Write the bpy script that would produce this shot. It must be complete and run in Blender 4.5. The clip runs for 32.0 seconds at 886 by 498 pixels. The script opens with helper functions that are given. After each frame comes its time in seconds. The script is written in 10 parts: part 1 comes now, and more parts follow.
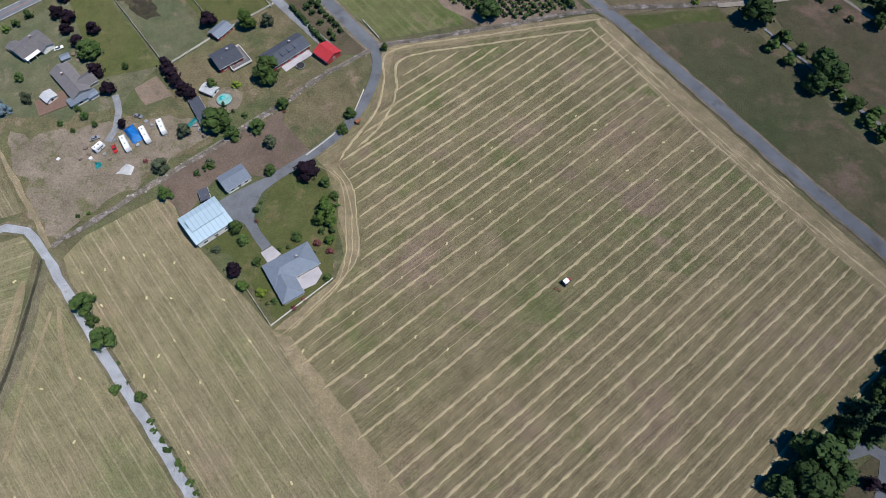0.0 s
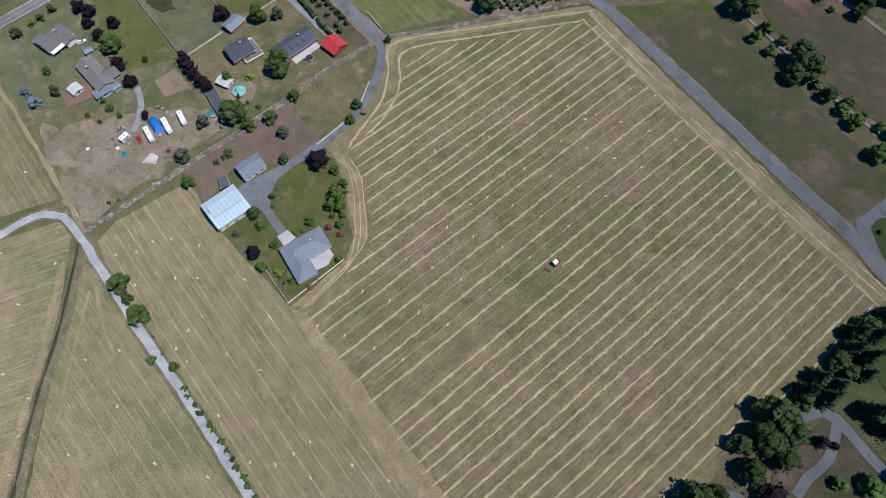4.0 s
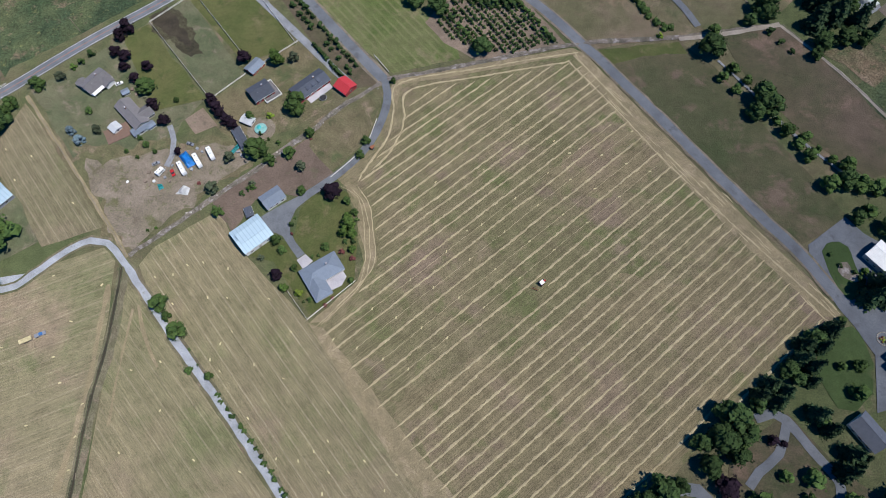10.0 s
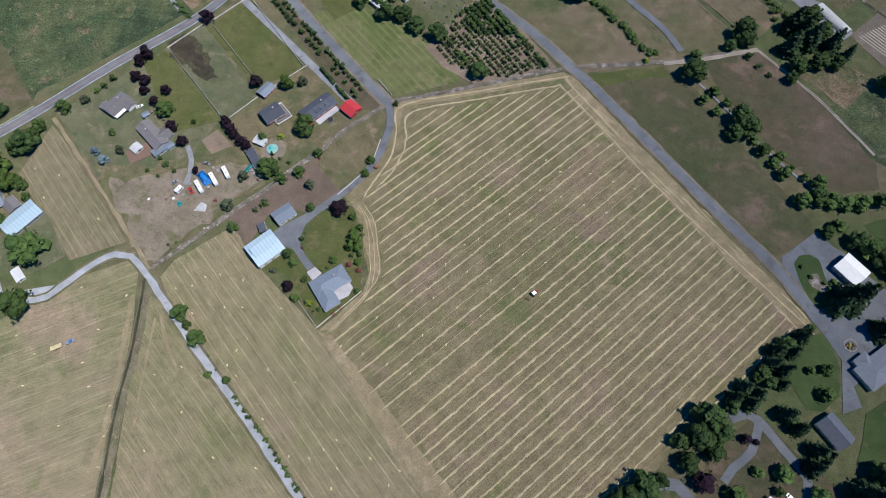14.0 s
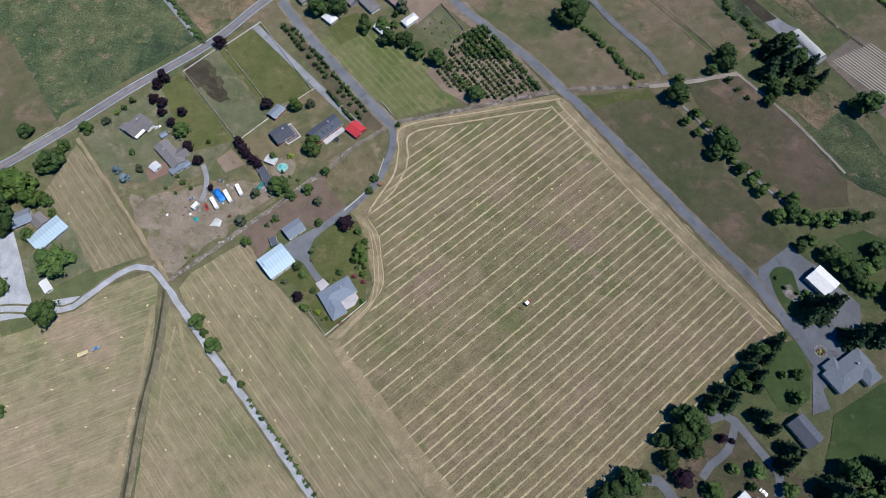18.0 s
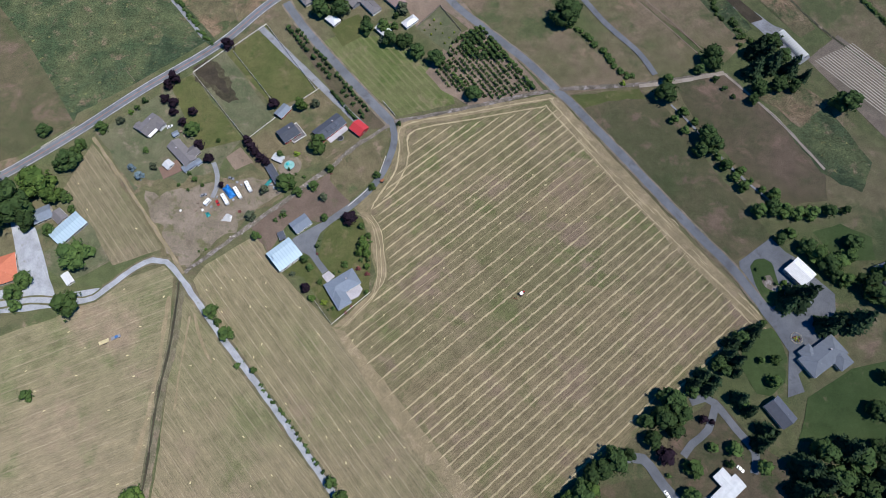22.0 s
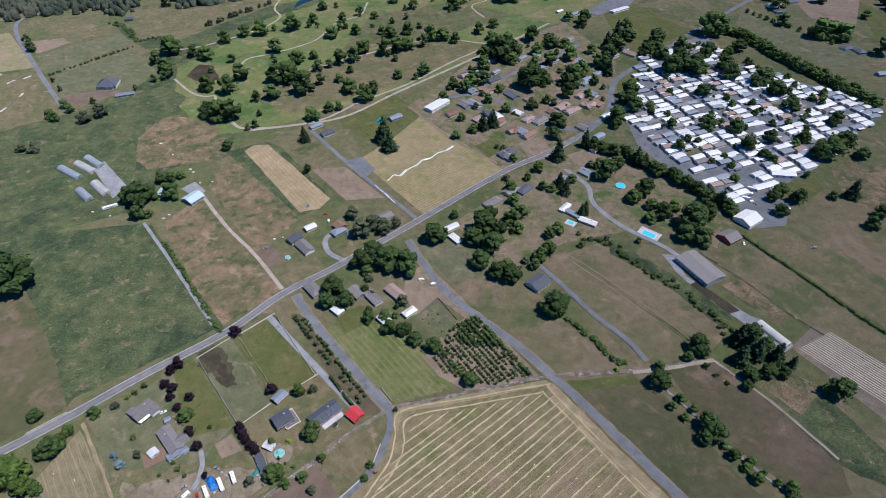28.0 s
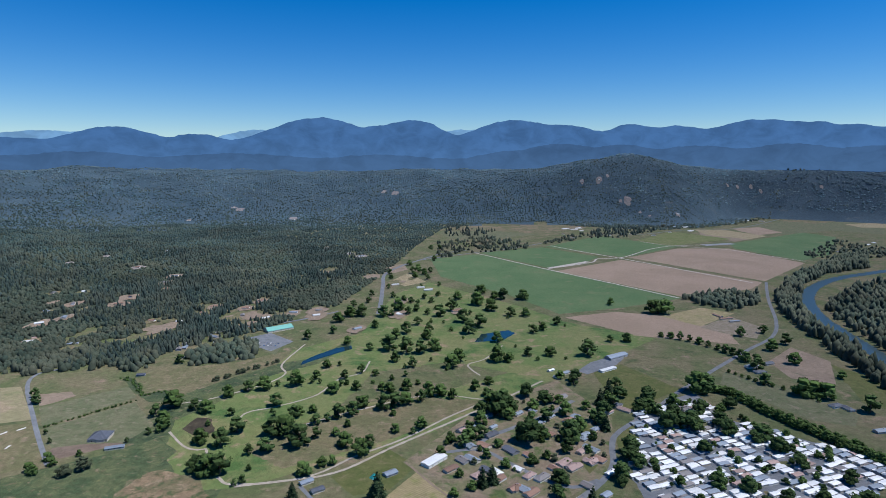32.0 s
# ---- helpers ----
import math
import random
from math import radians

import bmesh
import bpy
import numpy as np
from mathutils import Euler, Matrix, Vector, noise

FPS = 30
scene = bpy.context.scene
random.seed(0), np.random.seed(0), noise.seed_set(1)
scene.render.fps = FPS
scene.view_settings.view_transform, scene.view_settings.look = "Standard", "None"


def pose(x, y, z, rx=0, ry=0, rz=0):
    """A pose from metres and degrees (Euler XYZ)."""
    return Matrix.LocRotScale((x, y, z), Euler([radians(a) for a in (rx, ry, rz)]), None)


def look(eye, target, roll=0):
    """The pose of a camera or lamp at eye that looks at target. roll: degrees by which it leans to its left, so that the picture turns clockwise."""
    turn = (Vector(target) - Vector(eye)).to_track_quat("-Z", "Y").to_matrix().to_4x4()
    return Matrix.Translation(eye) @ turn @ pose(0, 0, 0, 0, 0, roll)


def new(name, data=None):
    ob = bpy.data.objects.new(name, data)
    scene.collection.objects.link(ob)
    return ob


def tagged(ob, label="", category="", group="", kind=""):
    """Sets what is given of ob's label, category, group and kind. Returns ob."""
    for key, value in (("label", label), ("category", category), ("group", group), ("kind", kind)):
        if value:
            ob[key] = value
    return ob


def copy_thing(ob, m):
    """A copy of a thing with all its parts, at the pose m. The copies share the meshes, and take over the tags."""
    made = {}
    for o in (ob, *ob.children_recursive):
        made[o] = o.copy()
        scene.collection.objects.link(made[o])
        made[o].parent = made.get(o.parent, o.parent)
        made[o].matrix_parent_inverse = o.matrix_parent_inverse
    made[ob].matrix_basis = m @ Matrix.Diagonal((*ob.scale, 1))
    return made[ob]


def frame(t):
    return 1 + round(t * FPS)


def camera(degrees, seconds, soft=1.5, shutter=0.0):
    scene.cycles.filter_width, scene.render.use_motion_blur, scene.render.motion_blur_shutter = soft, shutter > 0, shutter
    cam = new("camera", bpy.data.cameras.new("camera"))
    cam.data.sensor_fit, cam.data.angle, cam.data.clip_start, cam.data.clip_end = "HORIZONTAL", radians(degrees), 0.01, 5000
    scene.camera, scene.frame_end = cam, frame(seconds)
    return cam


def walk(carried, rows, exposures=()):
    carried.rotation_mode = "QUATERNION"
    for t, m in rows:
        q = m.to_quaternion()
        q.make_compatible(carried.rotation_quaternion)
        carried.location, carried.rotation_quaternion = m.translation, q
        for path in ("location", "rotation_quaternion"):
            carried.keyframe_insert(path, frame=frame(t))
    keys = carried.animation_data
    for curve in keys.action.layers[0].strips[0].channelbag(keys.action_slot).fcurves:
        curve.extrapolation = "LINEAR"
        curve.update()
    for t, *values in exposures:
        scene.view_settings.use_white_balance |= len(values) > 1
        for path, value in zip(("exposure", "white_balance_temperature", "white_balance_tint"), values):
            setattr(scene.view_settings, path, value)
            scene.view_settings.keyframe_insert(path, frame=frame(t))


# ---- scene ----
import mathutils

cam = camera(73.6, 32.0, soft=0.8)
PATH = [
    (0, (8.656, 2.014, 222.509), (8.579, 2.872, 220.704), 0.3),
    (1, (9.014, 0.921, 227.885), (8.937, 1.74, 226.062), 0.1),
    (2, (9.858, 1.047, 233.956), (9.78, 1.816, 232.111), -0.3),
    (3, (10.511, 1.294, 240.758), (10.431, 2.038, 238.903), -0.7),
    (3.5, (10.057, 0.111, 243.714), (9.979, 0.863, 241.863), -0.5),
    (5.5, (10.425, -1.043, 256.27), (10.346, -0.291, 254.419), -0.8),
    (6, (11.616, -0.447, 259.504), (11.529, 0.3, 257.651), -1.3),
    (7, (11.563, -1.437, 265.415), (11.476, -0.687, 263.563), -1.3),
    (8, (11.864, -2.292, 271.547), (11.776, -1.542, 269.695), -1.3),
    (9, (12.078, -3.135, 277.611), (11.99, -2.382, 275.76), -1.4),
    (10, (11.823, -3.764, 283.78), (11.737, -3.011, 281.929), -1.3),
    (11, (12.208, -4.417, 289.965), (12.121, -3.664, 288.115), -1.3),
    (12, (13.176, -5.824, 295.753), (13.085, -5.067, 293.904), -1.6),
    (13, (12.874, -6.749, 301.779), (12.786, -5.989, 299.932), -1.4),
    (14, (13.104, -7.46, 307.917), (13.015, -6.699, 306.07), -1.5),
    (14.5, (13.712, -8.33, 310.782), (13.621, -7.565, 308.937), -1.6),
    (16.5, (13.284, -10.265, 323.086), (13.197, -9.495, 321.242), -1.3),
    (17, (13.892, -11.327, 325.696), (13.802, -10.553, 323.854), -1.5),
    (18, (13.533, -12.069, 332.177), (13.446, -11.294, 330.335), -1.3),
    (19, (14.313, -12.689, 338.371), (14.223, -11.913, 336.53), -1.5),
    (20, (14.287, -13.873, 344.428), (14.198, -13.094, 342.588), -1.4),
    (21, (14.584, -14.99, 350.136), (14.495, -14.207, 348.297), -1.4),
    (21.5, (14.633, -15.78, 351.765), (14.545, -14.999, 349.926), -1.4),
    (22, (14.994, -16.655, 352.573), (14.909, -15.918, 350.716), -1.6),
    (22.5, (14.955, -15.793, 352.955), (14.876, -15.133, 351.068), -1.8),
    (23, (14.579, -15.238, 353.083), (14.505, -14.619, 351.182), -1.7),
    (23.5, (15.23, -14.79, 353.391), (15.153, -14.162, 351.494), -2.0),
    (24, (14.781, -14.49, 353.498), (14.702, -13.808, 351.619), -1.6),
    (24.5, (15.149, -14.252, 353.866), (15.063, -13.503, 352.013), -1.6),
    (26.5, (16.758, -11.476, 356.348), (16.635, -10.326, 354.717), -1.1),
    (27, (15.755, -12.581, 356.017), (15.627, -11.31, 354.479), -0.8),
    (27.5, (15.91, -12.84, 356.278), (15.774, -11.459, 354.839), -0.7),
    (28, (16.048, -12.766, 356.53), (15.904, -11.282, 355.196), -0.6),
    (28.5, (15.806, -12.771, 357.166), (15.656, -11.192, 355.948), -0.5),
    (29, (16.312, -13.489, 357.594), (16.154, -11.823, 356.498), -0.5),
    (29.5, (16.434, -13.52, 358.005), (16.271, -11.778, 357.035), -0.4),
    (30, (16.365, -13.622, 357.72), (16.197, -11.814, 356.883), -0.4),
    (30.5, (16.356, -13.22, 357.202), (16.185, -11.354, 356.503), -0.3),
    (31, (17.141, -13.434, 356.193), (16.966, -11.52, 355.638), -0.3),
    (31.5, (17.221, -13.177, 354.657), (17.045, -11.227, 354.248), -0.3),
    (32, (15.147, -13.766, 352.153), (14.974, -11.794, 351.868), -0.0),
]
EXPOSURE = 0.27
walk(cam, [(t, look(eye, target, roll)) for t, eye, target, roll in PATH], exposures=[(0.0, EXPOSURE - 0.16, 6420, 10), (10.0, EXPOSURE - 0.08, 6370, 10), (20.0, EXPOSURE - 0.02, 6340, 11), (28.0, EXPOSURE + 0.04, 6330, 14), (30.0, EXPOSURE + 0.1, 6290, 19), (31.0, EXPOSURE + 0.15, 6180, 13), (32.0, EXPOSURE + 0.02, 6150, 10)])

# ---- sky and sun ----
SUN_AZ, SUN_EL = radians(-6.0), radians(63.9)      # azimuth from +x towards +y
world = bpy.data.worlds.new("sky")
scene.world = world
world.use_nodes = True
wn = world.node_tree.nodes
sky = wn.new("ShaderNodeTexSky")
sky.sky_type, sky.sun_disc = "NISHITA", False
sky.sun_elevation, sky.sun_rotation = SUN_EL, radians(90) - SUN_AZ
sky.altitude, sky.air_density, sky.dust_density, sky.ozone_density = 300, 1.0, 0.0, 6.0
deep = wn.new("ShaderNodeHueSaturation")
deep.inputs["Hue"].default_value = 0.508
deep.inputs["Saturation"].default_value = 1.42
world.node_tree.links.new(sky.outputs[0], deep.inputs["Color"])
world.node_tree.links.new(deep.outputs[0], wn["Background"].inputs[0])
wn["Background"].inputs[1].default_value = 0.086
sun = new("sun", bpy.data.lights.new("sun", "SUN"))
sun.data.energy, sun.data.angle, sun.data.color = 4.55, radians(0.55), (1.0, 0.965, 0.905)
to_sun = Vector((math.cos(SUN_AZ) * math.cos(SUN_EL), math.sin(SUN_AZ) * math.cos(SUN_EL), math.sin(SUN_EL)))
sun.matrix_world = look(tuple(to_sun * 500), (0, 0, 0))

# ---- materials ----


def nodes_of(name):
    m = bpy.data.materials.new(name)
    m.use_nodes = True
    t = m.node_tree
    return m, t, t.nodes["Principled BSDF"]


def add(t, kind, inputs=(), **props):
    n = t.nodes.new("ShaderNode" + kind)
    for k, v in props.items():
        setattr(n, k, v)
    for key, v in dict(inputs).items():
        if isinstance(v, bpy.types.NodeSocket):
            t.links.new(v, n.inputs[key])
        else:
            n.inputs[key].default_value = v
    return n


def rgb(c):
    return (c[0], c[1], c[2], 1.0)


def mixed(t, fac, a, b, blend="MIX"):
    n = add(t, "Mix", data_type="RGBA", blend_type=blend)
    for key, v in ((0, fac), (6, a), (7, b)):
        if isinstance(v, bpy.types.NodeSocket):
            t.links.new(v, n.inputs[key])
        else:
            n.inputs[key].default_value = v if key == 0 else rgb(v)
    return n.outputs[2]


def stepped(t, value, lo, hi, out_lo=0.0, out_hi=1.0):
    return add(t, "MapRange", {0: value, 1: lo, 2: hi, 3: out_lo, 4: out_hi}).outputs[0]


def noise_of(t, pos, scale, detail=4.0, rough=0.6, distort=0.0):
    return add(t, "TexNoise", {"Vector": pos, "Scale": scale, "Detail": detail, "Roughness": rough, "Distortion": distort}).outputs[0]


def ground_mat(name, a, b, c=None, c_at=0.56, big=0.012, fine=0.55, rows=None, row_colour=None, contrast=0.5, bump=0.5, rough=0.95, streak=None, d=None, d_scale=0.03, d_at=0.58):
    """Grass, stubble or bare soil: two colours in drifts, blotches of a third, mottling, and rows (degrees, period, strength)."""
    contrast *= 1.5
    a, b, c, d, row_colour = [v and (v[0], v[1], v[2] * 1.14) for v in (a, b, c, d, row_colour)]
    m, t, p = nodes_of(name)
    p.inputs["Diffuse Roughness"].default_value = 1.0
    pos = add(t, "NewGeometry").outputs["Position"]
    colour = mixed(t, stepped(t, noise_of(t, pos, big, 7, 0.6, 0.4), 0.41, 0.59), a, b)
    if c:
        colour = mixed(t, stepped(t, noise_of(t, pos, big * 2.3, 7, 0.68, 0.25), c_at, c_at + 0.1), colour, c)
    if d:
        moved = add(t, "Mapping", {"Vector": pos, "Location": (310.0, 170.0, 0.0)}).outputs[0]
        colour = mixed(t, stepped(t, noise_of(t, moved, d_scale, 7, 0.7, 0.2), d_at, d_at + 0.1), colour, d)
    if rows:
        turned = add(t, "VectorRotate", {"Vector": pos, "Angle": radians(-rows[0])}, rotation_type="Z_AXIS").outputs[0]
        wave = add(t, "TexWave", {"Vector": turned, "Scale": 0.314 / rows[1], "Distortion": rows[3] if len(rows) > 3 else 2.0, "Detail": 3.0, "Detail Scale": 0.6}, bands_direction="Y").outputs["Fac"]
        thin = stepped(t, wave, rows[4] if len(rows) > 4 else 0.55, 0.98)
        ragged = add(t, "Math", {0: thin, 1: stepped(t, noise_of(t, pos, 0.06, 4), 0.3, 0.6)}, operation="MULTIPLY").outputs[0]
        colour = mixed(t, stepped(t, ragged, 0.0, 1.0, 0.0, rows[2]), colour, row_colour or b)
    patchy = stepped(t, noise_of(t, pos, 0.13, 6, 0.65), 0.25, 0.75, 1.0 - contrast * 0.5, 1.0 + contrast * 0.5)
    if streak is None:
        grain = stepped(t, noise_of(t, pos, fine * 2.6, 6, 0.86), 0.27, 0.73, 1.0 - 1.4 * contrast, 1.0 + 1.4 * contrast)
    else:
        lean = add(t, "VectorRotate", {"Vector": pos, "Angle": radians(-streak)}, rotation_type="Z_AXIS").outputs[0]
        lean = add(t, "Mapping", {"Vector": lean, "Scale": (0.035, 1.0, 1.0)}).outputs[0]
        combed = stepped(t, noise_of(t, lean, 1.7, 4, 0.75), 0.3, 0.7, 1.0 - 0.6 * contrast, 1.0 + 0.6 * contrast)
        tufts = stepped(t, noise_of(t, pos, fine * 4.5, 4, 0.9), 0.28, 0.72, 1.0 - 1.5 * contrast, 1.0 + 1.5 * contrast)
        grain = add(t, "Math", {0: combed, 1: tufts}, operation="MULTIPLY").outputs[0]
    both = add(t, "Math", {0: patchy, 1: grain}, operation="MULTIPLY").outputs[0]
    grey = add(t, "CombineColor", {0: both, 1: both, 2: both}).outputs[0]
    colour = mixed(t, 1.0, colour, grey, "MULTIPLY")
    t.links.new(colour, p.inputs["Base Color"])
    p.inputs["Roughness"].default_value = rough
    p.inputs["Specular IOR Level"].default_value = 0.15
    relief = add(t, "Bump", {"Strength": bump, "Distance": 0.5, "Height": noise_of(t, pos, fine * 2, 4, 0.7)})
    t.links.new(relief.outputs[0], p.inputs["Normal"])
    return m


def surface_mat(name, a, b=None, rough=0.7, metal=0.0, scale=0.8, spread=0.25, bump=0.1, ribs=None, island=False):
    """Painted, tiled or metal surface with weathering; ribs: (axis, period) of raised seams."""
    m, t, p = nodes_of(name)
    pos = add(t, "TexCoord").outputs["Object"]
    colour = mixed(t, stepped(t, noise_of(t, pos, scale, 6, 0.65), 0.3, 0.7), a, b or tuple(v * 0.75 for v in a))
    rnd = add(t, "NewGeometry").outputs["Random Per Island"] if island else add(t, "ObjectInfo").outputs["Random"]
    v = stepped(t, rnd, 0.0, 1.0, 1.0 - spread, 1.0 + spread)
    colour = mixed(t, 1.0, colour, add(t, "CombineColor", {0: v, 1: v, 2: v}).outputs[0], "MULTIPLY")
    height = noise_of(t, pos, scale * 6, 4, 0.7)
    if ribs:
        wave = add(t, "TexWave", {"Vector": pos, "Scale": 0.314 / ribs[1]}, bands_direction=ribs[0]).outputs["Fac"]
        line = stepped(t, wave, 0.8, 1.0, 1.0, 0.82)
        colour = mixed(t, 1.0, colour, add(t, "CombineColor", {0: line, 1: line, 2: line}).outputs[0], "MULTIPLY")
        height = wave
    t.links.new(colour, p.inputs["Base Color"])
    p.inputs["Roughness"].default_value, p.inputs["Metallic"].default_value = rough, metal
    t.links.new(add(t, "Bump", {"Strength": bump, "Distance": 0.1, "Height": height}).outputs[0], p.inputs["Normal"])
    return m


def leaf_mat(name, a, b, spread=0.45):
    m, t, p = nodes_of(name)
    geo, info = add(t, "NewGeometry"), add(t, "ObjectInfo")
    colour = mixed(t, geo.outputs["Random Per Island"], a, b)
    v = stepped(t, info.outputs["Random"], 0.0, 1.0, 1.0 - spread, 1.0 + spread)
    w = stepped(t, noise_of(t, geo.outputs["Position"], 0.35, 5, 0.7), 0.25, 0.75, 0.65, 1.35)
    both = add(t, "Math", {0: v, 1: w}, operation="MULTIPLY").outputs[0]
    colour = mixed(t, 1.0, colour, add(t, "CombineColor", {0: both, 1: both, 2: both}).outputs[0], "MULTIPLY")
    t.links.new(colour, p.inputs["Base Color"])
    p.inputs["Roughness"].default_value = 0.8
    p.inputs["Specular IOR Level"].default_value = 0.08
    return m


GRASS_DRY = ground_mat("dry_grass", (0.145, 0.122, 0.064), (0.105, 0.104, 0.047), (0.19, 0.145, 0.09), contrast=0.36, big=0.03, d=(0.082, 0.094, 0.038), d_scale=0.05, d_at=0.55)
GRASS_MIX = ground_mat("rough_grass", (0.082, 0.098, 0.038), (0.13, 0.115, 0.06), (0.185, 0.138, 0.088), contrast=0.4, d=(0.06, 0.078, 0.03), d_scale=0.02, d_at=0.55)
MEADOW = ground_mat("green_meadow", (0.036, 0.056, 0.026), (0.078, 0.096, 0.04), (0.15, 0.12, 0.07), 0.57, 0.035, 0.3, contrast=0.48, d=(0.165, 0.158, 0.055), d_scale=0.2, d_at=0.6)
MEADOW_MIX = ground_mat("mottled_meadow", (0.044, 0.066, 0.028), (0.08, 0.094, 0.04), (0.15, 0.122, 0.07), 0.56, 0.04, 0.3, contrast=0.5, d=(0.165, 0.158, 0.058), d_scale=0.18, d_at=0.6)
WEEDS = ground_mat("weedy_pasture", (0.18, 0.13, 0.074), (0.11, 0.1, 0.05), (0.22, 0.165, 0.1), 0.55, 0.03, 0.35, contrast=0.45, d=(0.062, 0.078, 0.031), d_scale=0.06, d_at=0.5)
LAWN = ground_mat("mown_lawn", (0.074, 0.088, 0.026), (0.096, 0.1, 0.034), (0.135, 0.12, 0.054), 0.56, 0.035, 0.8, contrast=0.26, bump=0.2, d=(0.058, 0.078, 0.022), d_scale=0.08, d_at=0.58)
LAWN_DEEP = ground_mat("watered_lawn", (0.042, 0.07, 0.021), (0.058, 0.088, 0.028), (0.1, 0.1, 0.045), 0.6, 0.03, 0.8, contrast=0.24, bump=0.2)
LAWN_DRY = ground_mat("faded_lawn", (0.092, 0.104, 0.05), (0.122, 0.12, 0.064), (0.168, 0.142, 0.09), 0.55, 0.035, 0.8, contrast=0.3, d=(0.072, 0.09, 0.038), d_scale=0.05, d_at=0.56)
PADDOCK = ground_mat("grazed_paddock", (0.072, 0.076, 0.034), (0.1, 0.088, 0.046), (0.138, 0.103, 0.067), 0.53, 0.018, 0.8, contrast=0.28, d=(0.058, 0.07, 0.028), d_scale=0.03, d_at=0.55)
PASTURE = ground_mat("brown_pasture", (0.08, 0.074, 0.038), (0.114, 0.087, 0.056), (0.158, 0.112, 0.074), 0.55, 0.016, 0.7, contrast=0.3, d=(0.052, 0.064, 0.026), d_scale=0.02, d_at=0.54)
PASTURE_PALE = ground_mat("pale_pasture", (0.115, 0.108, 0.052), (0.165, 0.128, 0.078), (0.205, 0.145, 0.09), 0.57, 0.014, 0.7, contrast=0.3, d=(0.08, 0.094, 0.038), d_scale=0.02, d_at=0.52)
GARDENS = ground_mat("garden_ground", (0.13, 0.125, 0.062), (0.178, 0.138, 0.088), (0.21, 0.165, 0.112), 0.56, 0.03, 0.6, contrast=0.35, d=(0.066, 0.095, 0.03), d_scale=0.035, d_at=0.52)
STRAW = ground_mat("harvested_straw", (0.3, 0.235, 0.128), (0.26, 0.205, 0.112), None, 0.5, 0.03, 0.6, rows=(-48, 4.0, 0.55, 0.5), row_colour=(0.18, 0.15, 0.08), contrast=0.3)
MOWN = ground_mat("mown_field", (0.092, 0.118, 0.034), (0.128, 0.136, 0.052), (0.165, 0.148, 0.072), 0.54, 0.025, 0.7, rows=(-46, 4.6, 0.75, 0.25, 0.6), row_colour=(0.175, 0.168, 0.075), contrast=0.26, d=(0.08, 0.11, 0.03))
STUBBLE = ground_mat("hay_stubble", (0.156, 0.141, 0.067), (0.192, 0.16, 0.085), (0.126, 0.134, 0.052), 0.52, 0.016, 0.5, contrast=0.32, streak=45, d=(0.196, 0.15, 0.094), d_scale=0.024, d_at=0.54)
STUBBLE_BROWN = ground_mat("brown_hay_stubble", (0.18, 0.151, 0.078), (0.202, 0.166, 0.087), (0.15, 0.144, 0.063), 0.54, 0.018, 0.5, contrast=0.32, streak=45, d=(0.204, 0.158, 0.094), d_scale=0.03, d_at=0.53)
SWATH = ground_mat("cut_hayfield", (0.222, 0.185, 0.103), (0.195, 0.172, 0.088), (0.172, 0.165, 0.076), 0.55, 0.013, 0.5, rows=(-45.7, 5.6, 0.7, 0.2, 0.95), row_colour=(0.32, 0.275, 0.165), contrast=0.28, streak=-45.7, d=(0.227, 0.179, 0.108), d_scale=0.02, d_at=0.55)
SWATH_S = ground_mat("small_cut_hayfield", (0.18, 0.152, 0.086), (0.158, 0.142, 0.074), (0.14, 0.136, 0.064), 0.55, 0.013, 0.5, rows=(-45.7, 4.6, 0.7, 0.2, 0.95), row_colour=(0.27, 0.23, 0.14), contrast=0.28, streak=-45.7, d=(0.186, 0.148, 0.090), d_scale=0.02, d_at=0.55)
SWATH_W = ground_mat("cut_hayfield_west", (0.228, 0.192, 0.108), (0.19, 0.172, 0.088), (0.148, 0.152, 0.068), 0.52, 0.008, 0.5, rows=(28, 6.5, 0.45, 0.7, 0.94), row_colour=(0.3, 0.258, 0.155), contrast=0.28, streak=28, d=(0.24, 0.19, 0.115), d_scale=0.014, d_at=0.53)
SWATH_T = ground_mat("cut_hayfield_wedge", (0.222, 0.186, 0.102), (0.185, 0.168, 0.085), (0.152, 0.152, 0.068), 0.53, 0.01, 0.5, rows=(-43, 5.6, 0.45, 0.3, 0.95), row_colour=(0.3, 0.258, 0.155), contrast=0.28, streak=-43, d=(0.238, 0.188, 0.114), d_scale=0.016, d_at=0.55)
HEADLAND = ground_mat("trampled_stubble", (0.25, 0.205, 0.112), (0.212, 0.176, 0.094), (0.275, 0.224, 0.13), 0.52, 0.05, 0.8, contrast=0.32)
SOIL = ground_mat("bare_soil", (0.185, 0.142, 0.096), (0.215, 0.165, 0.112), (0.14, 0.12, 0.075), 0.55, 0.03, 0.6, contrast=0.28, d=(0.125, 0.12, 0.065), d_scale=0.05)
SOIL_RED = ground_mat("brown_pen_soil", (0.125, 0.094, 0.066), (0.152, 0.114, 0.08), (0.118, 0.104, 0.062), 0.56, 0.05, 0.6, contrast=0.24)
YARD = ground_mat("worn_yard_dirt", (0.215, 0.178, 0.125), (0.17, 0.143, 0.094), (0.135, 0.126, 0.066), 0.54, 0.075, 0.5, contrast=0.28, d=(0.112, 0.112, 0.05), d_scale=0.09, d_at=0.56)
PLOUGHED = ground_mat("ploughed_field", (0.225, 0.168, 0.11), (0.26, 0.195, 0.13), None, 0.5, 0.006, 0.2, rows=(60, 5.0, 0.3), row_colour=(0.19, 0.142, 0.095), contrast=0.2)
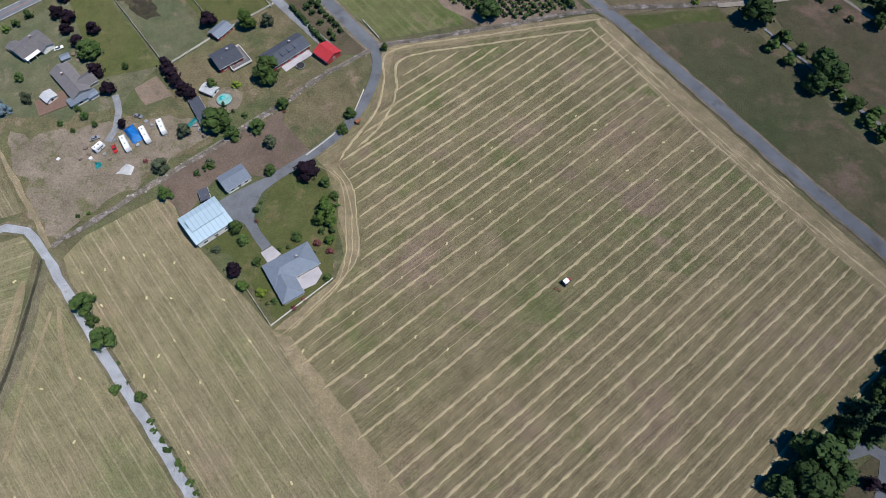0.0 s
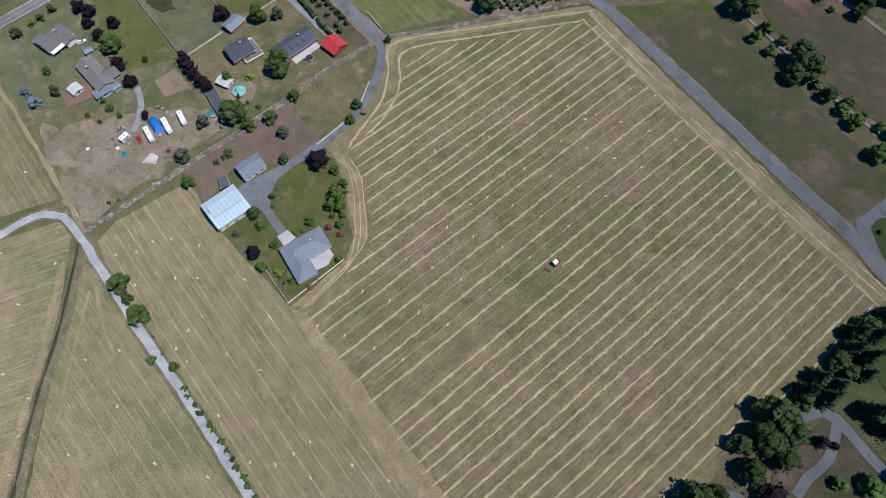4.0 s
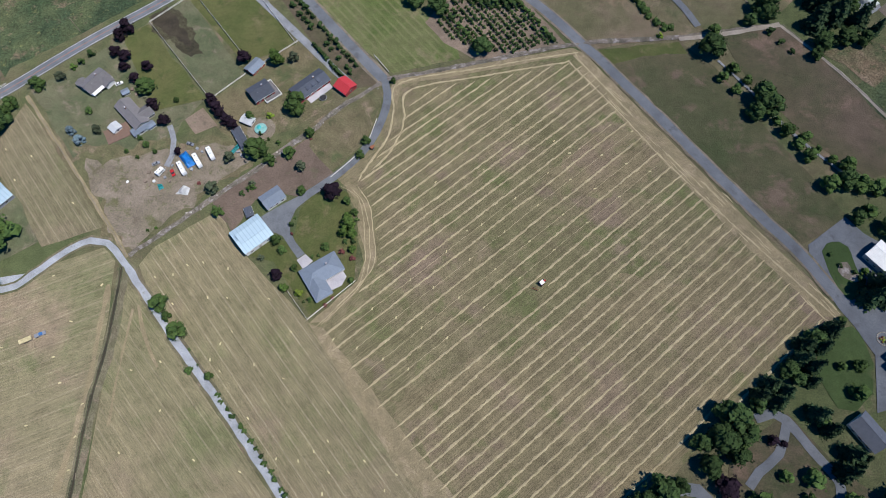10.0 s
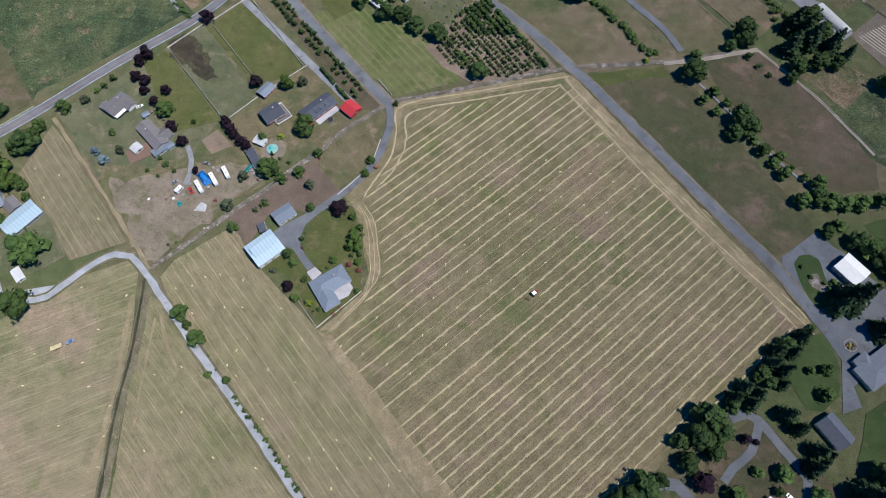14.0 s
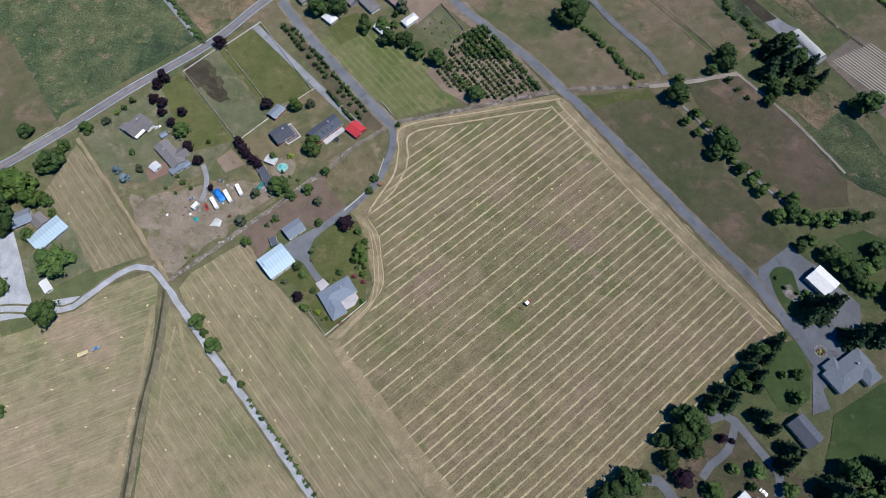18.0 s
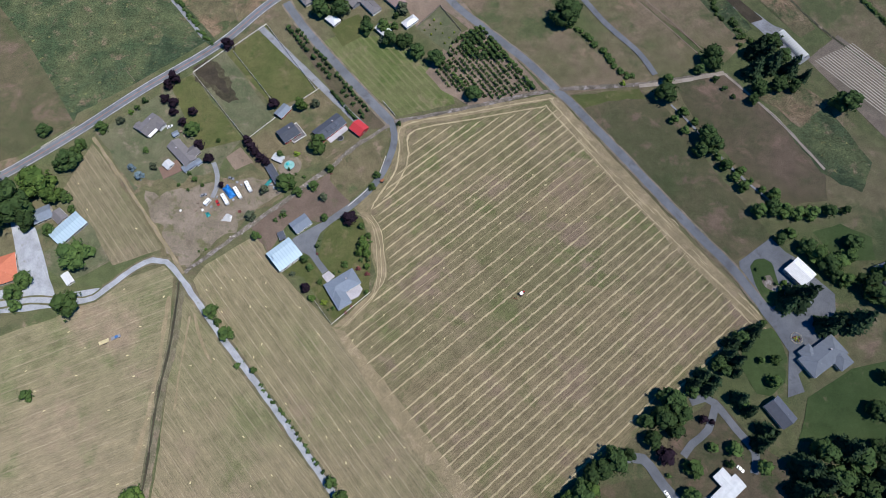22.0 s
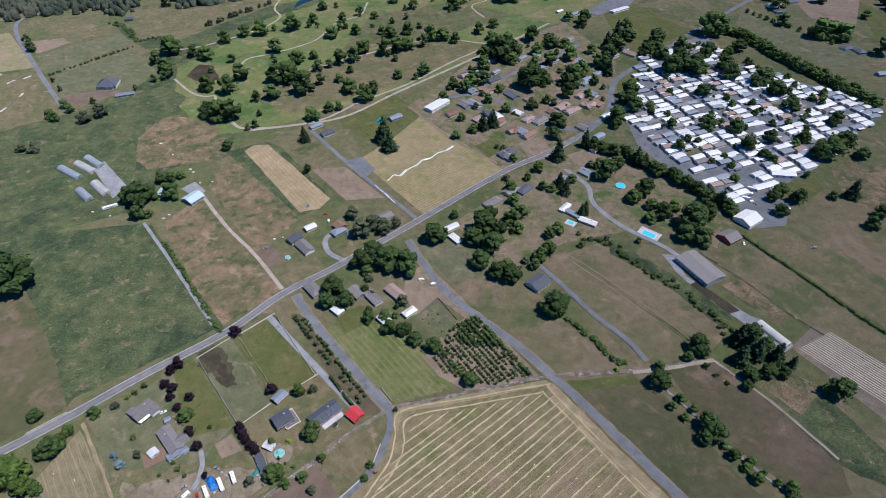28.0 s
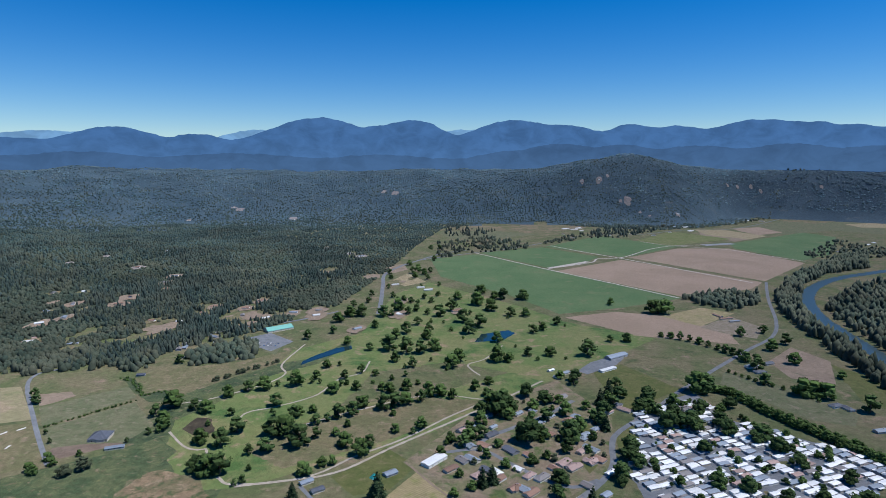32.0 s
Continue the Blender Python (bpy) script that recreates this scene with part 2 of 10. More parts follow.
CROP = ground_mat("irrigated_crop", (0.072, 0.122, 0.048), (0.09, 0.135, 0.055), (0.12, 0.138, 0.062), 0.56, 0.006, 0.2, rows=(60, 6.0, 0.25), row_colour=(0.06, 0.104, 0.042), contrast=0.2)
BERRY = ground_mat("berry_rows", (0.27, 0.215, 0.115), (0.235, 0.195, 0.095), (0.185, 0.178, 0.065), 0.54, 0.02, 0.6, rows=(46.5, 3.2, 0.75, 0.3), row_colour=(0.12, 0.125, 0.05), contrast=0.3)
STRIPS = ground_mat("mulch_film_rows", (0.17, 0.14, 0.1), (0.14, 0.12, 0.085), None, 0.5, 0.03, 0.6, contrast=0.3)
FAIRWAY = ground_mat("golf_grass", (0.1, 0.136, 0.042), (0.14, 0.146, 0.056), (0.215, 0.164, 0.092), 0.55, 0.012, 0.35, contrast=0.3, d=(0.058, 0.106, 0.029), d_scale=0.01, d_at=0.53)
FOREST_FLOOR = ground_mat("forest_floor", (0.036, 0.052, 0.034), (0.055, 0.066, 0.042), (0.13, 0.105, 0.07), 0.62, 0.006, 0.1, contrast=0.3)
# far floor: blue of distant haze painted into its colour
FLOOR_HAZED = ground_mat("haze_tinted_floor", (0.043, 0.072, 0.084), (0.058, 0.09, 0.1), (0.09, 0.106, 0.1), 0.6, 0.006, 0.1, contrast=0.3)
ASPHALT = ground_mat("old_asphalt", (0.128, 0.138, 0.136), (0.158, 0.168, 0.164), (0.11, 0.116, 0.112), 0.55, 0.05, 0.9, contrast=0.2, bump=0.1, rough=0.9)
GRAVEL = ground_mat("pale_gravel", (0.235, 0.245, 0.235), (0.2, 0.208, 0.198), (0.15, 0.145, 0.118), 0.57, 0.08, 1.2, contrast=0.3)
TRACK = ground_mat("pale_blue_gravel", (0.33, 0.345, 0.33), (0.275, 0.29, 0.275), (0.2, 0.195, 0.155), 0.6, 0.12, 1.2, contrast=0.28)
CLEARING = ground_mat("pale_dry_clearing", (0.19, 0.165, 0.135), (0.235, 0.2, 0.165), (0.11, 0.12, 0.085), 0.54, 0.03, 0.6, contrast=0.3)
TRACK_PALE = ground_mat("pale_field_dirt", (0.42, 0.38, 0.31), (0.36, 0.32, 0.25), None, 0.5, 0.06, 0.8, contrast=0.25)
PATH_MAT = ground_mat("cart_path", (0.33, 0.29, 0.22), (0.28, 0.245, 0.18), None, 0.5, 0.06, 0.8, contrast=0.25)
CONCRETE = ground_mat("concrete", (0.45, 0.43, 0.4), (0.38, 0.365, 0.34), None, 0.5, 0.1, 1.0, contrast=0.15, bump=0.05)
DITCH = ground_mat("weedy_ditch", (0.05, 0.052, 0.03), (0.085, 0.088, 0.045), (0.2, 0.17, 0.11), 0.56, 0.06, 0.8, contrast=0.5)
BANK = ground_mat("ditch_bank_grass", (0.15, 0.132, 0.078), (0.105, 0.108, 0.052), (0.2, 0.158, 0.1), 0.54, 0.05, 0.8, contrast=0.4)
RUBBLE = ground_mat("rock_strip", (0.175, 0.148, 0.112), (0.115, 0.104, 0.072), (0.26, 0.235, 0.2), 0.52, 0.12, 0.9, contrast=0.45)
SPREAD = ground_mat("thin_compost", (0.042, 0.038, 0.022), (0.075, 0.068, 0.036), None, 0.5, 0.08, 0.8, contrast=0.4)
DARK_SOIL = ground_mat("dark_compost", (0.038, 0.032, 0.021), (0.06, 0.05, 0.03), None, 0.5, 0.06, 0.8, contrast=0.3)
HAY = ground_mat("raked_hay", (0.385, 0.325, 0.182), (0.34, 0.285, 0.155), (0.28, 0.246, 0.122), 0.56, 0.09, 1.6, contrast=0.32, bump=0.9)
FILM_DULL = surface_mat("dusty_mulch_film", (0.36, 0.33, 0.28), (0.28, 0.26, 0.21), 0.6, spread=0.15)
BALE = surface_mat("baled_hay", (0.52, 0.45, 0.26), (0.45, 0.38, 0.21), 0.95, spread=0.15, scale=3)
PAINT_W = surface_mat("white_paint", (0.78, 0.77, 0.74), (0.66, 0.65, 0.61), 0.55, spread=0.06)
ROOF_W = surface_mat("white_metal_roof", (0.6, 0.61, 0.62), (0.46, 0.47, 0.48), 0.5, spread=0.16, ribs=("X", 0.9))
ROOF_FLAT = surface_mat("weathered_pale_roofing", (0.5, 0.52, 0.53), (0.36, 0.38, 0.4), 0.7, spread=0.05, scale=0.35)
ROOF_PALE = surface_mat("pale_blue_metal_roof", (0.38, 0.49, 0.56), (0.34, 0.45, 0.52), 0.4, spread=0.05, ribs=("X", 2.0))
ROOF_GREY = surface_mat("grey_shingle", (0.18, 0.215, 0.265), (0.15, 0.18, 0.225), 0.85, scale=0.5, spread=0.18, ribs=("Y", 0.3))
ROOF_MID = surface_mat("charcoal_shingle", (0.12, 0.138, 0.168), (0.095, 0.11, 0.135), 0.85, scale=0.5, spread=0.1, ribs=("Y", 0.3))
ROOF_DARK = surface_mat("slate_shingle", (0.07, 0.08, 0.105), (0.05, 0.058, 0.078), 0.85, scale=0.5, spread=0.2, ribs=("Y", 0.3))
ROOF_TAUPE = surface_mat("weathered_shingle", (0.17, 0.16, 0.165), (0.13, 0.122, 0.125), 0.88, scale=0.5, spread=0.2, ribs=("Y", 0.3))
ROOF_BROWN = surface_mat("brown_roof", (0.2, 0.12, 0.09), (0.16, 0.095, 0.07), 0.85, scale=0.5, spread=0.25, ribs=("Y", 0.3))
ROOF_MAUVE = surface_mat("faded_brown_roof", (0.27, 0.19, 0.175), (0.22, 0.155, 0.14), 0.8, scale=0.5, spread=0.2, ribs=("Y", 0.3))
ROOF_RED = surface_mat("red_metal_roof", (0.5, 0.045, 0.05), (0.42, 0.035, 0.04), 0.45, spread=0.05, ribs=("X", 0.8))
ROOF_ORANGE = surface_mat("terracotta_roof", (0.52, 0.17, 0.09), (0.44, 0.13, 0.07), 0.75, spread=0.1, ribs=("Y", 0.4))
ROOF_TEAL = surface_mat("green_metal_roof", (0.16, 0.38, 0.33), (0.13, 0.32, 0.28), 0.5, spread=0.05, ribs=("X", 1.0))
WALL_CREAM = surface_mat("cream_siding", (0.55, 0.5, 0.42), (0.48, 0.44, 0.37), 0.7, spread=0.2, ribs=("Z", 0.25))
WALL_RED = surface_mat("red_siding", (0.33, 0.05, 0.045), (0.28, 0.04, 0.04), 0.7, spread=0.1, ribs=("Z", 0.25))
WALL_GREY = surface_mat("grey_siding", (0.3, 0.31, 0.33), (0.26, 0.27, 0.28), 0.7, spread=0.2, ribs=("Z", 0.25))
TIMBER = surface_mat("weathered_timber", (0.22, 0.17, 0.13), (0.16, 0.12, 0.09), 0.85, spread=0.2)
DECKING = surface_mat("brown_decking", (0.2, 0.125, 0.09), (0.16, 0.1, 0.075), 0.8, spread=0.12, ribs=("X", 0.15))
FENCE_W = surface_mat("white_fence_paint", (0.62, 0.59, 0.53), (0.52, 0.49, 0.43), 0.7, spread=0.1)
WIRE_POST = surface_mat("grey_fence_wood", (0.2, 0.18, 0.15), (0.14, 0.125, 0.1), 0.9, spread=0.2)
GLASS = surface_mat("window_glass", (0.03, 0.035, 0.04), (0.04, 0.045, 0.05), 0.08, spread=0.2, bump=0.0)
BARK = surface_mat("bark", (0.13, 0.1, 0.075), (0.09, 0.07, 0.05), 0.95, spread=0.2, scale=3)
RUBBER = surface_mat("rubber", (0.025, 0.025, 0.027), None, 0.9, spread=0.1)
STEEL = surface_mat("galvanised_steel", (0.42, 0.43, 0.44), (0.36, 0.37, 0.38), 0.4, 0.6, spread=0.1)
FILM = surface_mat("greenhouse_film", (0.72, 0.73, 0.73), (0.62, 0.63, 0.62), 0.35, spread=0.05, ribs=("X", 1.8))
FILM_OLD = surface_mat("aged_greenhouse_film", (0.46, 0.52, 0.57), (0.38, 0.44, 0.48), 0.35, spread=0.1, ribs=("X", 1.8))
TARP_BLUE = surface_mat("blue_tarpaulin", (0.03, 0.31, 0.78), (0.025, 0.26, 0.68), 0.45, spread=0.1, bump=0.4)
TARP_TEAL = surface_mat("teal_tarpaulin", (0.03, 0.36, 0.36), (0.03, 0.3, 0.31), 0.5, spread=0.1, bump=0.4)
VINYL_WHITE = surface_mat("white_bodywork", (0.78, 0.78, 0.77), (0.7, 0.7, 0.69), 0.3, spread=0.08)
PAINT_BLUE = surface_mat("blue_bodywork", (0.06, 0.15, 0.33), (0.05, 0.13, 0.3), 0.25, spread=0.1)
PAINT_RED = surface_mat("red_bodywork", (0.4, 0.03, 0.03), (0.35, 0.025, 0.025), 0.25, spread=0.1)
PAINT_SILVER = surface_mat("silver_bodywork", (0.42, 0.43, 0.45), (0.38, 0.39, 0.41), 0.25, 0.4, spread=0.3)
PAINT_ORANGE = surface_mat("rusty_orange_paint", (0.26, 0.09, 0.04), (0.2, 0.07, 0.035), 0.6, spread=0.1)
STONE = surface_mat("pale_rock", (0.33, 0.3, 0.26), (0.24, 0.22, 0.19), 0.9, spread=0.35, scale=2)
LEAF_OAK = leaf_mat("oak_leaves", (0.018, 0.036, 0.013), (0.044, 0.072, 0.023), 0.3)
LEAF_GOLF = leaf_mat("park_tree_leaves", (0.026, 0.05, 0.018), (0.06, 0.094, 0.03), 0.3)
LEAF_ROUND = leaf_mat("maple_leaves", (0.03, 0.056, 0.018), (0.068, 0.108, 0.03), 0.3)
LEAF_LIGHT = leaf_mat("light_leaves", (0.03, 0.062, 0.015), (0.084, 0.13, 0.03), 0.3)
LEAF_LIME = leaf_mat("lime_leaves", (0.13, 0.2, 0.03), (0.2, 0.24, 0.04))
LEAF_GREY = leaf_mat("grey_green_leaves", (0.045, 0.06, 0.035), (0.085, 0.1, 0.058), 0.3)
LEAF_PLUM = leaf_mat("plum_leaves", (0.009, 0.006, 0.01), (0.02, 0.011, 0.018), 0.2)
LEAF_FIR = leaf_mat("fir_needles", (0.013, 0.028, 0.014), (0.036, 0.058, 0.026), 0.3)
LEAF_BLUE = leaf_mat("blue_spruce_needles", (0.08, 0.12, 0.14), (0.12, 0.16, 0.18))
LEAF_ROSE = leaf_mat("reddish_leaves", (0.13, 0.045, 0.045), (0.18, 0.07, 0.06))


def wood_mat(name, a, b, olive_to=(0.09, 0.092, 0.055)):
    """Woods seen from far off: each crown a shade of its own, drifts of lighter oaks."""
    m, t, p = nodes_of(name)
    geo = add(t, "NewGeometry")
    colour = mixed(t, geo.outputs["Random Per Island"], a, b)
    olive = stepped(t, noise_of(t, geo.outputs["Position"], 0.008, 5, 0.7, 0.6), 0.46, 0.62, 0.0, 0.7)
    colour = mixed(t, olive, colour, olive_to)
    drift = stepped(t, noise_of(t, geo.outputs["Position"], 0.0035, 6, 0.65), 0.3, 0.7, 0.6, 1.5)
    colour = mixed(t, 1.0, colour, add(t, "CombineColor", {0: drift, 1: drift, 2: drift}).outputs[0], "MULTIPLY")
    t.links.new(colour, p.inputs["Base Color"])
    p.inputs["Roughness"].default_value = 0.8
    p.inputs["Specular IOR Level"].default_value = 0.1
    return m


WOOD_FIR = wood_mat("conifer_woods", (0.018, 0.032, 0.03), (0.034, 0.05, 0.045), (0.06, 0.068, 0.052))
# the next two carry the blue of distant haze in their leaf colour
WOOD_HAZED = wood_mat("haze_tinted_woods", (0.028, 0.05, 0.05), (0.046, 0.07, 0.066), (0.07, 0.084, 0.066))
WOOD_HAZED_RIM = wood_mat("haze_tinted_rim_woods", (0.052, 0.094, 0.122), (0.078, 0.124, 0.154), (0.1, 0.128, 0.138))
WOOD_OAK = wood_mat("oak_woods", (0.028, 0.044, 0.034), (0.054, 0.066, 0.047), (0.07, 0.074, 0.052))
WATER, wt, wp = nodes_of("river_water")
wp.inputs["Base Color"].default_value = (0.03, 0.05, 0.06, 1)
wp.inputs["Roughness"].default_value = 0.3
wp.inputs["Specular IOR Level"].default_value = 0.2
wt.links.new(add(wt, "Bump", {"Strength": 0.15, "Height": noise_of(wt, add(wt, "NewGeometry").outputs["Position"], 0.4, 4)}).outputs[0], wp.inputs["Normal"])
POND, qt, qp = nodes_of("green_pool_water")
qp.inputs["Base Color"].default_value = (0.012, 0.03, 0.035, 1)
qp.inputs["Roughness"].default_value = 0.1
POOL_TEAL = surface_mat("teal_pool_water", (0.1, 0.3, 0.27), (0.3, 0.5, 0.46), 0.15, scale=0.5, spread=0.05)
POOL, pt, pp = nodes_of("pool_water")
pp.inputs["Base Color"].default_value = (0.05, 0.42, 0.55, 1)
pp.inputs["Roughness"].default_value = 0.08

# ---- mesh helpers ----


def mesh_of(name, verts, faces, mats, index=None):
    me = bpy.data.meshes.new(name)
    me.from_pydata([tuple(v) for v in verts], [], [tuple(f) for f in faces])
    for m in mats if isinstance(mats, (list, tuple)) else [mats]:
        me.materials.append(m)
    if index is not None:
        me.polygons.foreach_set("material_index", index)
    return me


def part(name, bm, material, parent, label="", m=None):
    """Links a bmesh, or a mesh, as one object under a thing or a part."""
    if isinstance(bm, bmesh.types.BMesh):
        me = bpy.data.meshes.new(name)
        bm.to_mesh(me)
        bm.free()
        me.materials.append(material)
    else:
        me = bm
    ob = new(name, me)
    ob.parent = parent
    if m is not None:
        ob.matrix_basis = m
    return tagged(ob, label)


def thing(name, label, category, m=None, group=""):
    ob = new(name)
    ob.empty_display_size = 0.5
    if m is not None:
        ob.matrix_basis = m
    return tagged(ob, label, category, group)


def box(bm, x0, x1, y0, y1, z0, z1, bevel=0.0):
    r = bmesh.ops.create_cube(bm, size=1.0, matrix=Matrix.Translation(((x0 + x1) / 2, (y0 + y1) / 2, (z0 + z1) / 2)) @ Matrix.Diagonal((x1 - x0, y1 - y0, z1 - z0, 1)))
    if bevel:
        edges = list({e for v in r["verts"] for e in v.link_edges})
        bmesh.ops.bevel(bm, geom=edges, offset=bevel, segments=2, affect="EDGES", profile=0.6)


def boxed(x0, x1, y0, y1, z0, z1, bevel=0.0):
    bm = bmesh.new()
    box(bm, x0, x1, y0, y1, z0, z1, bevel)
    return bm


def rod(bm, a, b, r0, r1=None, sides=8):
    a, b = Vector(a), Vector(b)
    turn = (b - a).to_track_quat("Z", "Y").to_matrix().to_4x4()
    bmesh.ops.create_cone(bm, cap_ends=True, segments=sides, radius1=r0, radius2=r0 if r1 is None else r1, depth=(b - a).length, matrix=Matrix.Translation((a + b) / 2) @ turn)


def smooth_line(pts, step):
    """A line through the points, rounded at the bends, in steps of about that many metres."""
    p = [Vector((x, y)) for x, y in pts]
    p = [2 * p[0] - p[1]] + p + [2 * p[-1] - p[-2]]
    out = []
    for a, b, c, d in zip(p, p[1:], p[2:], p[3:]):
        n = max(1, int((c - b).length / step))
        for k in range(n):
            u = k / n
            out.append(0.5 * (2 * b + (c - a) * u + (2 * a - 5 * b + 4 * c - d) * u * u + (3 * b - a - 3 * c + d) * u ** 3))
    return out + [p[-2]]


def wobble(v, size, amount):
    return amount * noise.noise(Vector((v[0] / size, v[1] / size, 3.7)))


layer = [0.0]


def patch(name, pts, mat, z, label, category="field", ragged=1.0, kind="structure", step=6.0):
    """A field, lawn or yard: a sheet on the ground with an uneven edge."""
    layer[0] += 0.0011
    z += layer[0]
    edge = []
    p = [Vector(q) for q in pts]
    for a, b in zip(p, p[1:] + p[:1]):
        n = max(1, int((b - a).length / step))
        for k in range(n):
            v = a.lerp(b, k / n)
            side = Vector((-(b - a).y, (b - a).x)).normalized()
            ease = min(1.0, 2.5 * min(k, n - k) / n)
            edge.append(v + side * ease * (wobble(v, 9, ragged) + wobble(v, 2.5, ragged * 0.5)))
    bm = bmesh.new()
    if sum(a.x * b.y - b.x * a.y for a, b in zip(edge, edge[1:] + edge[:1])) < 0:
        edge.reverse()
    flat, _, tris, _, _, _ = mathutils.geometry.delaunay_2d_cdt(edge, [], [list(range(len(edge)))], 1, 1e-4)
    vs = [bm.verts.new((v.x, v.y, z)) for v in flat]
    for f in tris:
        bm.faces.new([vs[k] for k in f])
    bmesh.ops.recalc_face_normals(bm, faces=bm.faces)
    bmesh.ops.reverse_faces(bm, faces=[f for f in bm.faces if f.normal.z < 0])
    return tagged(part(name, bm, mat, None, label), label, category, kind=kind)


def ribbon(name, pts, width, mat, z, label, category="road", ragged=0.25, kind="structure", step=5.0):
    layer[0] += 0.0011
    z += layer[0]
    line = smooth_line(pts, step)
    bm, last = bmesh.new(), None
    for i, v in enumerate(line):
        d = (line[min(i + 1, len(line) - 1)] - line[max(i - 1, 0)]).normalized()
        s = Vector((-d.y, d.x))
        w = width / 2
        row = []
        for k in (-1, 0, 1):
            q = v + s * k * (w + (wobble(v + s * k * 7, 4, ragged) if k else 0))
            row.append(bm.verts.new((q.x, q.y, z + (0.04 if k == 0 else 0.0))))
        if last:
            bm.faces.new((last[0], row[0], row[1], last[1]))
            bm.faces.new((last[1], row[1], row[2], last[2]))
        last = row
    bmesh.ops.recalc_face_normals(bm, faces=bm.faces)
    if sum(f.normal.z for f in bm.faces) < 0:
        bmesh.ops.reverse_faces(bm, faces=bm.faces)
    return tagged(part(name, bm, mat, None, label), label, category, kind=kind)


def inside(pts, x, y):
    n, j = False, len(pts) - 1
    for i in range(len(pts)):
        (xi, yi), (xj, yj) = pts[i], pts[j]
        if (yi > y) != (yj > y) and x < (xj - xi) * (y - yi) / (yj - yi) + xi:
            n = not n
        j = i
    return n


# ---- terrain ----
EYE_XY = (15.0, -14.0)
VALLEY = [(-1072.3, 921), (-774.6, 902.6), (-617.1, 945.6), (-577.6, 1047.5), (-485.5, 1152.6), (-373.7, 1414.8), (-333.0, 1917.5), (-322.8, 2480.2), (-267.0, 3202.3), (-68.8, 3433.3), (297.8, 3531.6), (517.3, 3359.4), (870.8, 3218.3), (1109.0, 3323.0), (1396.5, 3561.8), (1624.1, 3939.9), (1843.5, 4123.8), (2193.5, 4070.4), (2782.8, 4041.5), (3200, 1500), (1500, 200), (-1500, 200)]


def ramp(v, lo, hi):
    u = min(1.0, max(0.0, (v - lo) / (hi - lo)))
    return u * u * (3 - 2 * u)


def height(x, y):
    """Flat valley floor; wooded hills to the north-west, a knoll to the north, rising ground at the rim."""
    r = math.hypot(x - EYE_XY[0], y - EYE_XY[1])
    if r < 900:
        return 0.0
    west = ramp(-(x + 0.12 * y + 330) * 0.8 + 0.25 * (y - 1300), 0, 2600) if y > 700 else 0.0
    roll = 0.5 + noise.noise(Vector((x / 900, y / 900, 1.5))) + 0.5 * noise.noise(Vector((x / 380, y / 380, 5.5)))
    z = west * (95 + 75 * roll) * ramp(r, 1000, 2300)
    z = max(z, 0) * ramp(r, 950, 1500)
    rim = ramp(r, 3500 + 800 * ramp(x / y if y > 0 else 0.0, 0.28, 0.42), 4870)
    z = z * (1 - rim) + rim * (320 + 22 * roll + 16 * noise.noise(Vector((x / 170, y / 170, 3.1))))
    z += west * 38 * ramp(r, 1300, 2200) * noise.noise(Vector((x / 260, y / 200, 7.7)))
    z += 175 * math.exp(-(((x - 850) / (1000 if x < 850 else 520)) ** 2 + ((y - 4150) / 420) ** 2)) * (0.8 + 0.3 * roll + 0.3 * noise.noise(Vector((x / 330, y / 330, 8.8))))
    z = max(0.0, z) + 60 * math.exp(-(((x + 150) / 420) ** 2 + ((y - 3800) / 300) ** 2))
    return max(0.0, z - 18 * ramp(r, 2300, 3000))


bm = bmesh.new()
rings = [0, 300, 600, 900] + [900 * (4880 / 900) ** (k / 60) for k in range(1, 61)]
SPOKES = 288
last = None
for r in rings:
    row = []
    for k in range(SPOKES if r else 1):
        a = 2 * math.pi * k / SPOKES
        x, y = EYE_XY[0] + r * math.cos(a), EYE_XY[1] + r * math.sin(a)
        row.append(bm.verts.new((x, y, height(x, y))))
    if last:
        for k in range(SPOKES):
            j = (k + 1) % SPOKES
            if len(last) == 1:
                bm.faces.new((last[0], row[k], row[j]))
            else:
                bm.faces.new((last[k], row[k], row[j], last[j]))
    last = row
ground = part("ground", bm, GRASS_MIX, None)
tagged(ground, "rough green and dry valley grassland rising to wooded hills", "ground", kind="structure")
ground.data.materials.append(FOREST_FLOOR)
ground.data.materials.append(FLOOR_HAZED)
for f in ground.data.polygons:
    f.use_smooth = True
    if f.center.z > 2:
        far = math.hypot(f.center.x - EYE_XY[0], f.center.y - EYE_XY[1])
        # past about 3300 m the floor with painted-in haze takes over
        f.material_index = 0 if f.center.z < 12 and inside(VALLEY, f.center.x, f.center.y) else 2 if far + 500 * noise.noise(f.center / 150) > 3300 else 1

# distant ranges, far beyond the valley: peaks as (bearing from north in degrees to the west, height, breadth)


def peak_height(peaks, bearing, base):
    return base + sum((h * math.exp(-((bearing - b) / (w * 1.15)) ** 2)) ** 4 for b, h, w in peaks) ** 0.25


FAR_PEAKS = [(41.0, 50, 3.6), (33.6, 140, 3.8), (27.3, 98, 3.0), (16.6, 238, 5.4), (10.6, 168, 3.0), (7.7, 224, 3.7), (-1.6, 224, 4.8), (-6.5, 177, 4.2), (-12.1, 177, 2.8), (-16.0, 159, 4.2), (-22.5, 192, 4.6), (-26.5, 158, 3.4), (-29.8, 132, 3.0), (-34.0, 95, 4.0), (47.0, 60, 4.0)]
